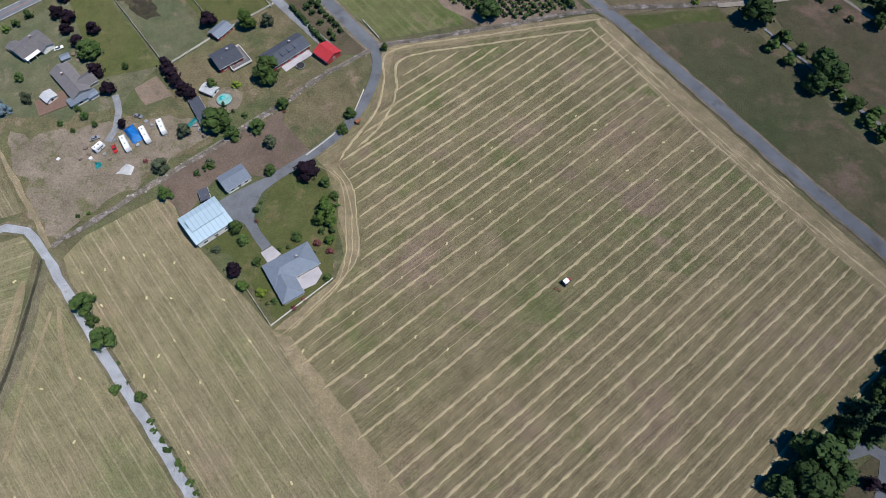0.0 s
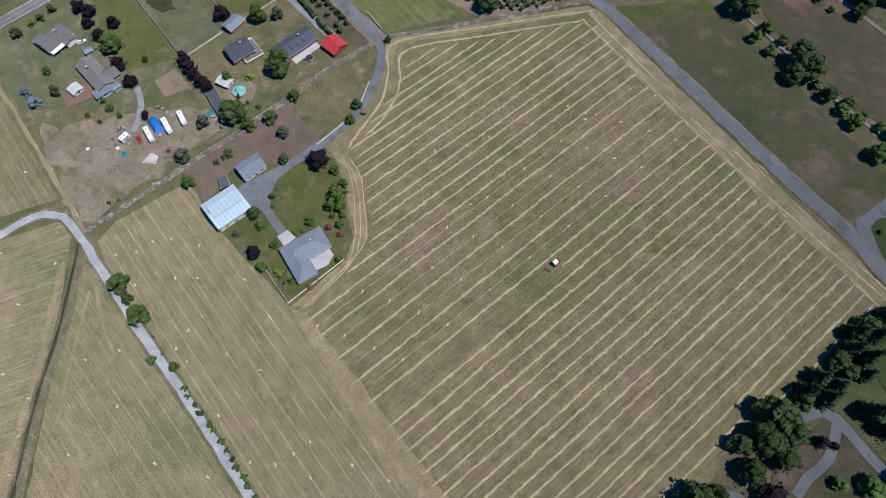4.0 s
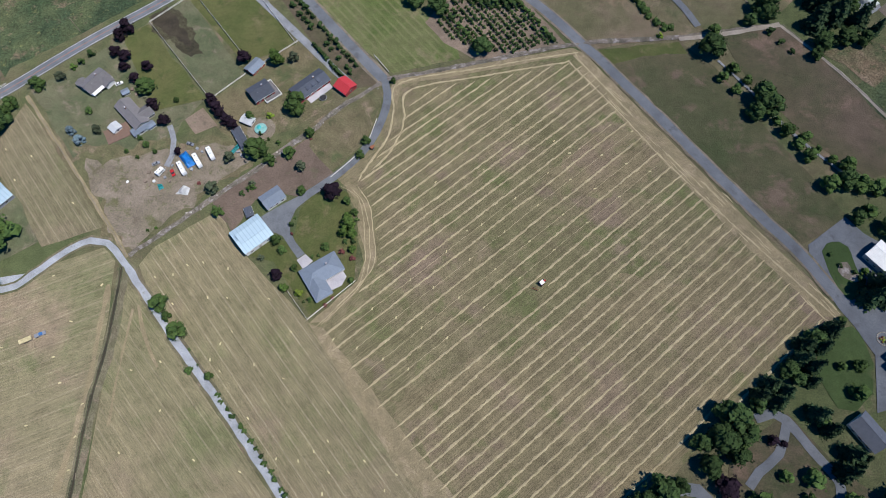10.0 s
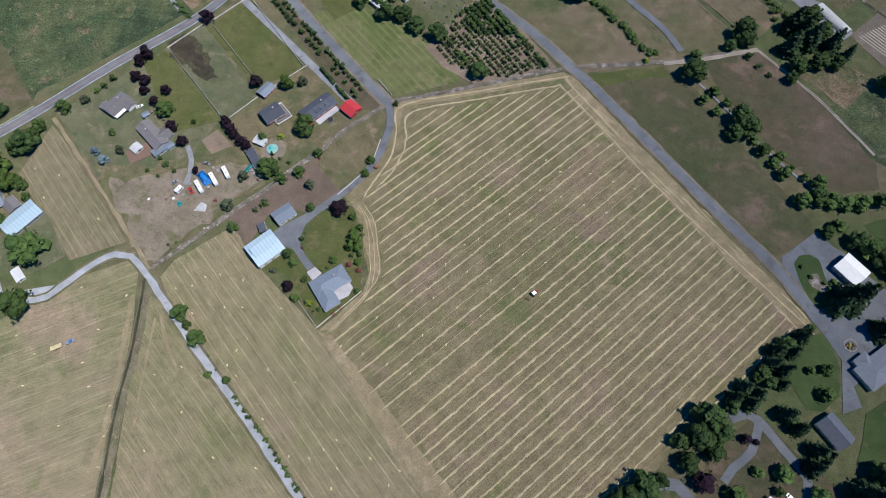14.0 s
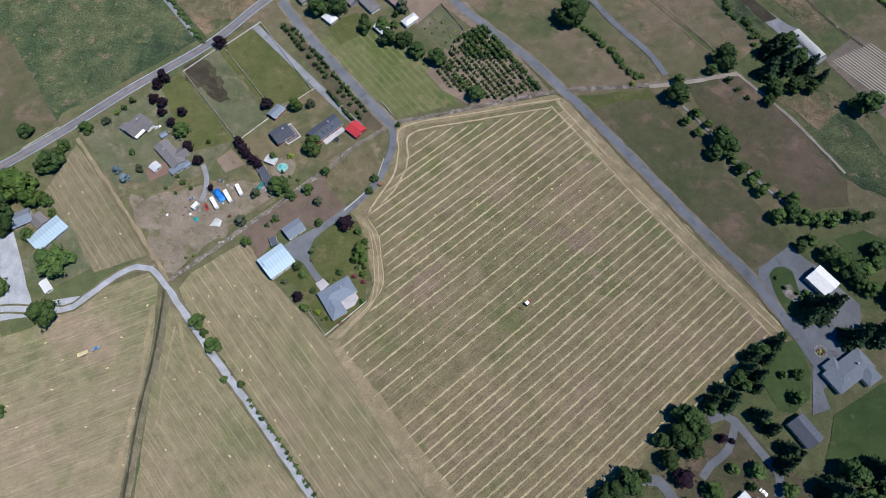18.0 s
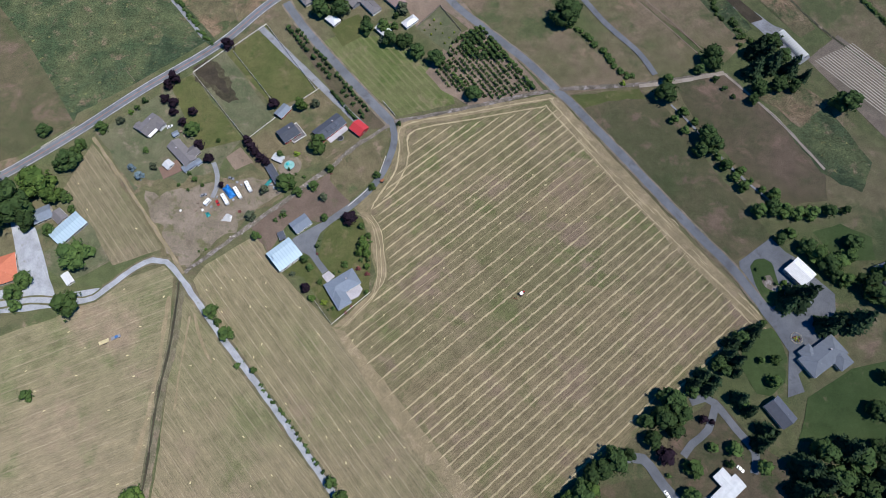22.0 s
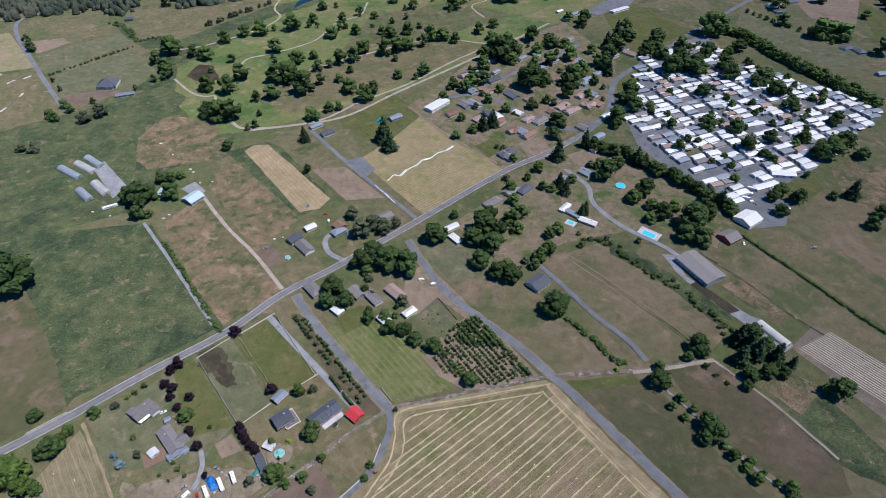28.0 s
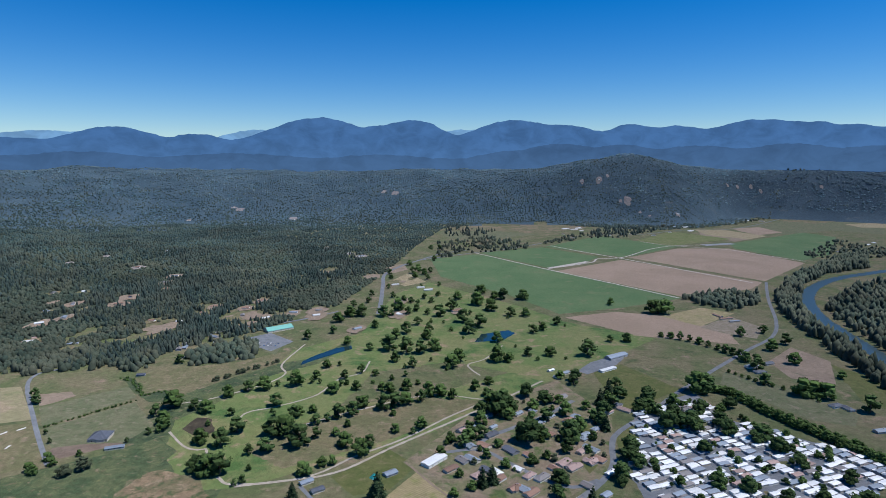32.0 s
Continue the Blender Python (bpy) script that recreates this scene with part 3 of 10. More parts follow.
NEAR_PEAKS = [(-1.0, 62, 2.6), (-6.0, 122, 4.2), (-11.5, 112, 3.6), (-18.0, 100, 4.5), (-25.0, 108, 4.0), (-31.0, 84, 4.0), (11.0, 38, 4.0), (24.0, 44, 5.0), (36.0, 50, 4.0), (46.0, 40, 5.0)]
BACK_PEAKS = [(38.0, 80, 5.0), (22.0, 118, 3.5), (3.0, 130, 4.0), (-14.0, 110, 6.0), (-32.0, 100, 5.0)]
# unlit, glowing backdrop: slope shading and blue haze painted into its colour
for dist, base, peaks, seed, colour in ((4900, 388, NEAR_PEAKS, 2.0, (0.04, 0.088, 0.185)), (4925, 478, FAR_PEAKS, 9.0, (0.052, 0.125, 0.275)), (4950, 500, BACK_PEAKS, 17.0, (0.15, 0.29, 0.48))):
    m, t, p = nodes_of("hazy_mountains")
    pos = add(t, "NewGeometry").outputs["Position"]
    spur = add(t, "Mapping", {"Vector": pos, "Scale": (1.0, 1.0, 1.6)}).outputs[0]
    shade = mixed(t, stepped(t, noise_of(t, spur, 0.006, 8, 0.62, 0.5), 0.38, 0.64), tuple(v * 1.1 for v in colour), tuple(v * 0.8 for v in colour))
    # more haze mixed into the colour towards the foot
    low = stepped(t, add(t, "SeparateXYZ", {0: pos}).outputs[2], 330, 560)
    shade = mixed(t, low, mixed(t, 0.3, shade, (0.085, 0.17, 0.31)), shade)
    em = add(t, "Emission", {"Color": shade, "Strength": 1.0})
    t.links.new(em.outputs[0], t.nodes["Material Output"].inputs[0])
    bm, last = bmesh.new(), None
    for i in range(0, 641):
        b = 60 - 112 * i / 640
        a = radians(90 + b)
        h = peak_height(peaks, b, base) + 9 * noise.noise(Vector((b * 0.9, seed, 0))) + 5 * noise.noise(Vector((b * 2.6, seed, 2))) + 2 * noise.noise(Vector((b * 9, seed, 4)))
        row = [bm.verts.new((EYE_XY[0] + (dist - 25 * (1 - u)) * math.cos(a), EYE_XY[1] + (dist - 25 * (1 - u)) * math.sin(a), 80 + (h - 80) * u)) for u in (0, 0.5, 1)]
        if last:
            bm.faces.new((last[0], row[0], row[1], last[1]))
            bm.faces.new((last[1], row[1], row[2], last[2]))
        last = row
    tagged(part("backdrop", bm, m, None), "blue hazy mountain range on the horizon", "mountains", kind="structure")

# ---- fields and open ground ----
Z = 0.05
patch("ground_pasture", [(-523.3, 440.7), (-462.1, 599.2), (-450.4, 845.6), (-281.5, 612.9), (-275.9, 530.3), (-325.5, 487.3), (-323.5, 418.6), (-403.7, 369.4), (-456.3, 349.2)], MEADOW, Z, "lush green weedy pasture", "pasture")
patch("ground_pasture", [(-414.3, 569), (-368.7, 599.4), (-318.7, 589.6), (-270.8, 534.2), (-271.8, 519.1), (-305.6, 499.7), (-349.8, 485.4), (-387.3, 515.8)], WEEDS, Z + 0.03, "patchy brown and green weedy pasture", "pasture", 5.0)
patch("ground_pasture", [(-271.9, 502.3), (-246.2, 509.8), (-207.2, 465.7), (-164.4, 418), (-183, 371.5), (-200.9, 377.8), (-242.8, 425.1), (-271.2, 460.6)], WEEDS, Z + 0.035, "brown weedy pasture beside a drive", "pasture", 4.0)
patch("field_green", [(-448.4, 338.4), (-406.2, 373.2), (-307.8, 397.9), (-247.6, 336.5), (-193.1, 274.8), (-233.8, 234.7), (-269.3, 204.6), (-269.7, 196.7), (-367.7, 312.7), (-416.8, 295.3)], MEADOW, Z + 0.03, "green weedy field with yellow tufts", "field", 2.0)
patch("field_green_mottled", [(-395.7, 335.1), (-361.7, 356.6), (-325.3, 383.5), (-284.7, 363.0), (-229.6, 311.2), (-227.1, 274.9), (-249.6, 256.3), (-277.6, 228.2), (-313.0, 222.7), (-363.5, 275.2)], MEADOW_MIX, Z + 0.034, "mottled green and brown weedy field", "field", 12.0, step=4.0)
patch("field_strip", [(-419.1, 298.4), (-370, 304.4), (-319.1, 254.6), (-268.9, 196.8), (-298.7, 166.9), (-317.1, 159.1)], PADDOCK, Z + 0.04, "olive mown strip beside a green field", "field")
patch("field_weeds", [(-291.5, 399.2), (-274.4, 439.1), (-215.5, 388.6), (-151.8, 319.8), (-190.2, 276.8), (-242.6, 336.9)], WEEDS, Z + 0.04, "brown weedy field between two tracks", "field", 2.0)
patch("field_tan", [(-257, 528.3), (-251.4, 540.4), (-235, 544.1), (-141.3, 449.7), (-148.6, 432.6), (-166.5, 425.8)], STRAW, Z + 0.06, "narrow tan harvested field", "field")
patch("field_verge", [(-277, 524.4), (-240.4, 550.9), (-216.9, 538.4), (-137.9, 447.2), (-164.4, 418), (-213, 465.3)], MEADOW, Z + 0.03, "green verge round a tan field", "field")
patch("ground_soil", [(-173.2, 499.2), (-138, 506.3), (-88, 455.8), (-125.5, 448.2)], SOIL, Z + 0.06, "bare brown soil plot", "field")
patch("ground_lawn", [(-166.6, 601.2), (-117.2, 676.7), (-72.3, 635.8), (-95.4, 580.7), (-132.3, 565.4)], LAWN, Z + 0.06, "bright green lawn behind a house", "lawn", 1.0)
patch("ground_plot", [(-192.2, 363.1), (-180.8, 377.9), (-160.7, 358.2), (-172.4, 346.3)], SOIL_RED, Z + 0.07, "brown garden plot", "garden", 0.6)
patch("ground_plot", [(-159.4, 336.7), (-134, 364), (-120, 348.4), (-143.1, 323.1)], GRASS_DRY, Z + 0.06, "dry tan lawn beside the road", "lawn", 0.8)
patch("ground_plot", [(-124.1, 376.2), (-100.2, 400.4), (-89.7, 386.8), (-105.9, 364.1)], GRASS_DRY, Z + 0.06, "dry tan lawn inside a drive", "lawn", 0.8)
patch("lane_yard", [(-141.7, 518), (-124.8, 527.1), (-105.2, 504.6), (-111.9, 491.5)], ASPHALT, Z + 0.11, "worn grey parking bay beside a lane", "yard", 0.8)
patch("ground_grass", [(-219.3, 546.5), (-196.9, 572.9), (-134.5, 513.1), (-168.4, 499.6)], GRASS_MIX, Z + 0.05, "dry grass plot", "field")
patch("berry_field", [(-126.8, 521.4), (-96.8, 568.1), (-70.6, 622), (31.3, 515.3), (-45.4, 432)], BERRY, Z + 0.07, "tan berry field with long plant rows", "field", 0.6)
patch("golf_course", [(-384.7, 634.7), (-315, 558.5), (-257.6, 572.6), (-105.6, 678.2), (13.7, 810.8), (94.9, 912.2), (268.2, 1096.9), (343, 1184.3), (175.1, 1300.5), (93, 1425.9), (-178.3, 1720.4), (-253.7, 1557), (-260.8, 1172.2), (-364.3, 1048.5), (-368, 847.4), (-422.5, 728.3)], FAIRWAY, Z, "golf course fairways, green with dry patches", "golf course", 3.0)
patch("golf_rough", [(-265, 715.5), (-116.4, 846.4), (13.5, 835.8), (-110, 704.2), (-228.1, 614.4), (-284.4, 650.7)], GRASS_DRY, Z + 0.04, "dry straw-coloured golf rough", "golf course", 5.0)
patch("golf_rough", [(-188.6, 939.9), (-58.6, 1009.7), (41.4, 960), (-81.8, 849.4), (-209, 795.3)], GRASS_MIX, Z + 0.04, "thin dry golf rough", "golf course", 5.0)
patch("field_near_wood", [(-569.2, 879.1), (-561.3, 936.1), (-515.7, 939.4), (-440.5, 972.1), (-369.4, 1045.9), (-366.1, 971.3), (-429.5, 873.5), (-460.5, 826.3), (-507.8, 808.6)], GRASS_DRY, Z, "dry meadow under the wooded hill", "field", 3.0)
patch("field_near_wood", [(-424, 1042.1), (-423.4, 1103.9), (-397.6, 1079.5), (-387.5, 1017.6)], LAWN_DRY, Z + 0.02, "green grass beside a cart path", "field", 2.0)
patch("green_swale", [(-458.3, 821.7), (-429.5, 873.5), (-365.1, 968.4), (-313.5, 1006.5), (-270.8, 1122.2), (-263.1, 1089), (-294.4, 976.5), (-341.4, 928.9), (-400.3, 850.3), (-437.3, 806.9)], MEADOW, Z + 0.03, "bright green wet swale", "field", 3.0)

patch("field_house", [(-584.2, 688.6), (-516.1, 785.2), (-442.9, 712.6), (-455.7, 647.9), (-522.3, 626.5)], LAWN_DRY, Z, "mown meadow round a large house", "field")
patch("yard_house", [(-526.1, 623.1), (-532.9, 638.6), (-505.1, 650.7), (-447.9, 661.9), (-476.4, 636.5), (-504.4, 613.9)], SOIL_RED, Z + 0.05, "brown garden beds by a large house", "garden", 1.0)
patch("bare_corner", [(-682.3, 800.2), (-640, 815.3), (-620.3, 800.1), (-632.4, 776.4), (-646.8, 757.7)], SOIL, Z + 0.05, "bare pale dirt corner of a field", "field", 2.0)
patch("field_green_low", [(-589.4, 524), (-504.2, 591.5), (-447.5, 634), (-416.5, 678.1), (-372, 644.7), (-389.1, 546.2), (-351.5, 459.9), (-476, 395.2)], MEADOW_MIX, Z + 0.01, "dense dark green pasture", "pasture", 3.0)
patch("field_debris", [(-717.3, 669.2), (-613.2, 705.2), (-513.4, 602.5), (-596.7, 532.3)], GRASS_DRY, Z, "dry field scattered with white plastic", "field", 2.0)
patch("ditch_green", [(-598.4, 882.3), (-576, 878.6), (-521.8, 817), (-495.4, 833.4), (-451.6, 817.5), (-447.4, 799.3), (-495.8, 786.7), (-543.8, 822.5)], MEADOW, Z + 0.05, "dark green weedy ditch", "ditch", 2.0)
patch("field_weedy", [(-643.9, 753.7), (-562.1, 845.8), (-525.9, 802.6), (-589.1, 691.9)], LAWN_DRY, Z + 0.02, "yellow-green strips in a meadow", "field")
patch("field_rows", [(-833.3, 800.8), (-735, 827.9), (-619.9, 714.4), (-720.3, 672.6)], SWATH_W, Z, "striped allotment field", "field")
patch("crop_field", [(-223.6, 2167.4), (-40.7, 2296.1), (204.2, 1964.8), (515.4, 1568.8), (329.4, 1446.5), (170, 1371.2), (54.5, 1569.7), (-152.8, 1812.8)], CROP, Z, "irrigated deep green crop field", "field", 3.0)
patch("crop_field", [(-41.4, 2326), (218.2, 2510.6), (412.6, 2263.8), (324.1, 2088.4), (207.2, 1997.7)], CROP, Z, "irrigated deep green crop field", "field", 3.0)
patch("crop_field", [(231.6, 2529.2), (526.4, 2937.5), (798.6, 2578.4), (506.4, 2258.1)], CROP, Z, "irrigated deep green crop field", "field", 3.0)
patch("ploughed_field", [(220.9, 1945), (484.5, 2202.5), (817.9, 1807.2), (742.8, 1703.2), (525, 1576.3)], PLOUGHED, Z, "bare brown ploughed field", "field", 3.0)
patch("ploughed_field", [(521.4, 2259.4), (783, 2525.5), (995.7, 2544), (1123.3, 2182.1), (834.1, 1826)], PLOUGHED, Z, "bare brown ploughed field", "field", 3.0)
patch("ploughed_field", [(179.7, 1340.6), (307.6, 1404.9), (417.3, 1371.7), (509.7, 1261), (499.1, 1159.8), (313.5, 1201.8)], PLOUGHED, Z, "bare brown ploughed field", "field", 3.0)
patch("crop_field", [(1050.7, 2691.1), (1597.6, 3175.8), (1664, 2990.5), (1333.4, 2415.5), (1138.7, 2233.5), (1019.3, 2546.1)], CROP, Z, "pale green crop field", "field", 3.0)
patch("stubble_field", [(1095.4, 3237.7), (1357.5, 3009.5), (1106.3, 2773.2), (1041.1, 3029)], SOIL, Z + 0.03, "pale tan stubble field", "field", 3.0)
patch("meadow_far", [(-279.9, 3348.9), (-97.0, 3517.2), (295.1, 3551.6), (526.1, 3475.2), (532.7, 3331.5), (253.6, 3007.8), (3.0, 3136.3), (-191.3, 3151.1)], PASTURE_PALE, Z + 0.03, "dry tan meadow by the wood", "field", 4.0)
patch("stubble_field", [(-288.1, 3048.8), (-14.5, 3134.7), (235.0, 2977.7), (51.9, 2827.2), (-198.4, 2779.7)], LAWN_DRY, Z + 0.03, "faded green meadow between trees", "field", 4.0)
patch("crop_field", [(672.3, 2770.4), (933.3, 3171.2), (1135.8, 2871.8), (789.6, 2613.2)], MOWN, Z + 0.03, "mown green field by a road", "field", 4.0)
patch("stubble_field", [(1085.0, 3279.3), (1238.5, 3276.6), (1350.9, 3006.8), (1208.1, 2865.7), (1071.7, 3037.1)], HEADLAND, Z + 0.04, "pale tan stubble field", "field", 4.0)
patch("stubble_field", [(1337.4, 3402.1), (1658.4, 3651.4), (2029.7, 4201.4), (2230.8, 4022.9), (3011.9, 4287.6), (2114.7, 2982.7), (1803.3, 3294.2), (1472.6, 3086.3)], LAWN_DRY, Z + 0.02, "faded green valley field", "field", 4.0)
patch("stubble_field", [(1764.3, 3846.8), (2241.6, 4119.5), (2290.3, 3914.8), (1911.9, 3673.7)], PASTURE_PALE, Z + 0.04, "brown strip in a valley field", "field", 4.0)
patch("stubble_field", [(2064.9, 3648.2), (2506.7, 3826.9), (2398.0, 3444.0), (2050.8, 3464.6)], HEADLAND, Z + 0.05, "pale cut strip in a valley field", "field", 4.0)
patch("ploughed_field", [(1317.3, 3349.2), (1491.4, 3433.0), (1497.4, 3175.4), (1328.4, 3045.8), (1301.3, 3218.9)], PLOUGHED, Z + 0.05, "bare brown plot in a valley", "field", 4.0)
patch("school_field", [(262.4, 1069.6), (355.1, 1147.2), (447.8, 1054), (314.5, 907.2)], GRASS_MIX, Z, "worn green playing field", "field", 2.0)
patch("school_field", [(185.2, 972.6), (242.1, 1020.8), (310.1, 906.8), (199.1, 811.1)], LAWN, Z, "green playing field", "field", 2.0)
patch("green_strip", [(405.5, 991.9), (447.6, 981.9), (531.6, 830.6), (505.8, 791.7), (458, 805.4), (381.2, 937.3)], LAWN_DRY, Z, "long mown green field behind a hedge", "field")
patch("field_brown", [(589.9, 1149.6), (620, 1069.1), (567.5, 953.6), (507.3, 973.9), (508.6, 1059.3)], SOIL, Z, "dry brown paddock", "field")
patch("field_green_east", [(611.5, 1053.1), (658.3, 961.6), (620.4, 828.9), (564, 873.4)], LAWN, Z, "green riverside meadow", "field", 3.0)
patch("nursery", [(404.1, 1370.6), (524.1, 1463.5), (585.3, 1412.8), (466.2, 1288.4)], BERRY, Z + 0.03, "nursery beds in yellow-green rows", "field")
patch("ground_yard", [(463.2, 1279), (561.7, 1384.3), (597.6, 1290.8), (548.9, 1202.3), (495.6, 1238.4)], YARD, Z + 0.03, "bare yard beside low sheds", "yard")

HAYFIELD = [(-41.7, 208.4), (-39.5, 219.1), (11.2, 232.1), (63.6, 248.4), (72.5, 240.3), (101.4, 205.9), (132.7, 170), (158.7, 140.2), (185.6, 110.9), (196.3, 93.1), (174.8, 71), (141.3, 41.3), (115.3, 16.6)]
HAYFIELD += [(108.6, 8.5), (77, -14.3), (40.1, -34.3), (-6.7, 5.5), (-64.2, 65.2)]
HAYFIELD += [(-43, 90.3), (-41.5, 101.5), (-46.4, 113.8), (-48.4, 127.4), (-57.2, 142.7), (-62.5, 147.7), (-50.4, 163.8), (-42.3, 183.9)]
patch("hay_field", HAYFIELD, STUBBLE, Z + 0.06, "mown hay field of olive and tan stubble", "hay field", 1.2)
patch("hay_field_east", [(37.6, 59.3), (63.9, 82.6), (91.4, 106.9), (122.8, 102.2), (141.1, 126.3), (171.5, 106.5), (180.8, 92.8), (148.1, 52.1), (114.4, 20.0), (82.6, -7.3), (48.8, -27.4), (32.7, -20.7), (1.4, 10.0), (-21.1, 33.9), (-1.8, 42.2)], STUBBLE_BROWN, Z + 0.062, "browner stubble of a mown hay field", "hay field", 9.0, step=3.0)
patch("hay_field_middle", [(50.3, 162.4), (70.3, 180.9), (94.7, 191.5), (117.2, 180.6), (98.4, 158.2), (76.5, 148.3), (58.3, 144.7)], STUBBLE_BROWN, Z + 0.064, "pinkish brown stubble patch in a hay field", "hay field", 8.0, step=3.0)
patch("hay_field_west", [(-156.3, 88.9), (-151.3, 99.4), (-122, 123.7), (-107.7, 103.3), (-84.9, 84), (-63.4, 66.6)] + [(-6.7, 5.5), (40.1, -34.9), (51.1, -63), (-0.6, -67.7), (-56.4, -15.6), (-104.4, 30.3), (-142.1, 69.2)], SWATH, Z + 0.05, "cut hay field with thin swath lines", "hay field")
patch("hay_field_wedge", [(-160.9, 79.7), (-148, 70.4), (-128.5, 49.3)] + [(-107.5, 28.3), (-61, -17.6), (-3.6, -68), (-141, -80.6), (-147, -49.5), (-154.5, 15.8), (-162, 74.8)], SWATH_T, Z + 0.05, "cut hay field wedge beside a ditch", "hay field")
patch("hay_field_far_west", [(-308.2, -1.3), (-273.4, 39.6), (-235.9, 57.3), (-206.7, 82.1), (-177.4, 96.8), (-169.4, 91), (-164.1, 63.6), (-154.8, -3.9), (-144.6, -80.9), (-273.2, -92.7)], SWATH_W, Z + 0.05, "cut hay field with curved swath lines", "hay field")
patch("hay_field_small", [(-251, 181.2), (-234.7, 165.2), (-181.2, 108), (-210, 94.1), (-236.9, 121.4), (-259.5, 145.4)], SWATH_S, Z + 0.05, "small cut hay field with a few bales", "hay field")
patch("headland", [(-41.4, 206.3), (-39.5, 219.1), (11.2, 232.1), (63.6, 248.4), (71.4, 244.6), (103.1, 206.5), (99.6, 202.2), (67.2, 239), (63.7, 243.1), (11.5, 226.5), (-34.6, 213.2), (-36, 198.5)], HEADLAND, Z + 0.1, "trampled pale stubble along the field edge", "field edge", 0.8)
patch("headland", [(72.5, 241.7), (101.4, 207.6), (132.8, 171.5), (158.6, 139.5), (185.4, 109.9), (197.2, 93.2), (189, 92.5), (151.6, 129.8), (125.7, 160.6), (94.5, 196.6), (67.3, 230.4)], HEADLAND, Z + 0.1, "trampled pale stubble along the field edge", "field edge", 0.8)
patch("headland", [(-63.4, 66.6), (-43, 90.3), (-40.3, 104.3), (-47.4, 120.5), (-48.8, 134.4), (-58.1, 144.4), (-52.9, 144.9), (-42.8, 133.2), (-38.1, 117.9), (-34.6, 101.5), (-42.1, 84.7), (-54.6, 68)], HEADLAND, Z + 0.1, "trampled pale stubble round the garden", "field edge", 0.8)
patch("headland", [(-63.5, 65.9), (-56.0, 64.4), (-6.3, 14.4), (38.3, -28.9), (33.8, -35.6), (-13.9, 6.1)], HEADLAND, Z + 0.1, "pale trampled strip between two hay fields", "field edge", 1.2)

patch("yard_edge", [(-216.7, 156.7), (-192.9, 157.9), (-170.7, 162.8), (-151.1, 162.3), (-121.5, 169.1), (-104.8, 161.9), (-110.4, 150.9), (-130.0, 134.8), (-146.5, 115.3), (-160.1, 94.3), (-170.6, 99.6), (-185.9, 115.9), (-205.2, 138.7)], GRASS_DRY, Z + 0.048, "dry trampled grass round a storage yard", "yard", 7.0, step=3.0)
patch("yard_dirt", [(-204.0, 148.4), (-186.9, 149.9), (-167.3, 156.6), (-150.2, 158.1), (-124.3, 163.7), (-109.3, 161.5), (-113.8, 152.7), (-130.7, 138.0), (-148.0, 117.1), (-161.7, 96.5), (-167.8, 97.5), (-181.0, 114.3), (-197.2, 133.2)], YARD, Z + 0.05, "worn dirt storage yard with weeds", "yard", 6.0, step=3.0)
patch("yard_soil", [(-128.5, 130.3), (-113.3, 143.2), (-99.5, 157.5), (-82.2, 173.3), (-76.8, 161.4), (-65.1, 151.2), (-82, 135.1), (-93.9, 137.6), (-104.1, 131.3), (-112.7, 111.3), (-123, 120.8)], SOIL_RED, Z + 0.06, "brown bare pen soil", "yard", 3.0)
patch("lawn_west", [(-251.4, 190.3), (-226.7, 213.9), (-195.4, 246), (-147, 193), (-156.7, 175.9), (-157.3, 158.2), (-178.2, 108.9), (-212.8, 149.5)], LAWN_DRY, Z + 0.03, "faded lawn round two farmhouses", "lawn", 2.5)
patch("lawn_strip", [(-208.6, 233.3), (-195.7, 244.5), (-147, 193), (-174.2, 182.5), (-195.1, 212.2)], LAWN, Z + 0.05, "green lawn beside a white fence", "lawn", 1.5)
patch("paddock_west", [(-195.4, 246), (-176.6, 268), (-128.1, 211.5), (-145.4, 194)], LAWN_DRY, Z + 0.05, "grazed paddock with a dark stain", "paddock", 0.5)
patch("dung_heap", [(-197.9, 250.1), (-188.4, 259.9), (-175.7, 251.9), (-164.8, 239.9), (-156.7, 225.1), (-163.3, 221.7), (-174.6, 228.5), (-188.1, 237.0)], SPREAD, Z + 0.085, "thin brown smear of spread compost on a paddock", "compost", 6.0, step=2.0)
patch("dung_heap", [(-196.3, 250.2), (-187.7, 256.9), (-179.6, 250.6), (-169.6, 239.5), (-165.1, 230.2), (-174.0, 233.3), (-187.6, 242.0)], DARK_SOIL, Z + 0.09, "dark compost spread on a paddock", "compost", 4.0, step=1.5)
patch("paddock_east", [(-174.8, 264.9), (-150.8, 294.4), (-101.8, 236.7), (-130.4, 220.2)], LAWN, Z + 0.05, "green grazed paddock", "paddock", 0.5)
patch("riding_square", [(-155.5, 178), (-147.2, 186.9), (-135.9, 175.7), (-147, 168.8)], SOIL, Z + 0.07, "square of bare sand", "yard", 0.5)
patch("lawn_middle", [(-143.5, 193.3), (-101.3, 240.2), (-80.1, 222.1), (-72.2, 195.4), (-96.2, 175.2), (-121, 163.3), (-137.6, 175.6)], GRASS_DRY, Z + 0.04, "dry lawn round two houses", "lawn", 1.5)
patch("pasture_corner", [(-95.1, 169.5), (-59.7, 204.7), (-48.1, 212), (-44.8, 197.8), (-47.8, 181.4), (-54.2, 167.2), (-65.4, 153), (-78.1, 150), (-86.7, 160.6)], GRASS_DRY, Z + 0.04, "dry grass pasture inside a curved drive", "pasture", 1.0)
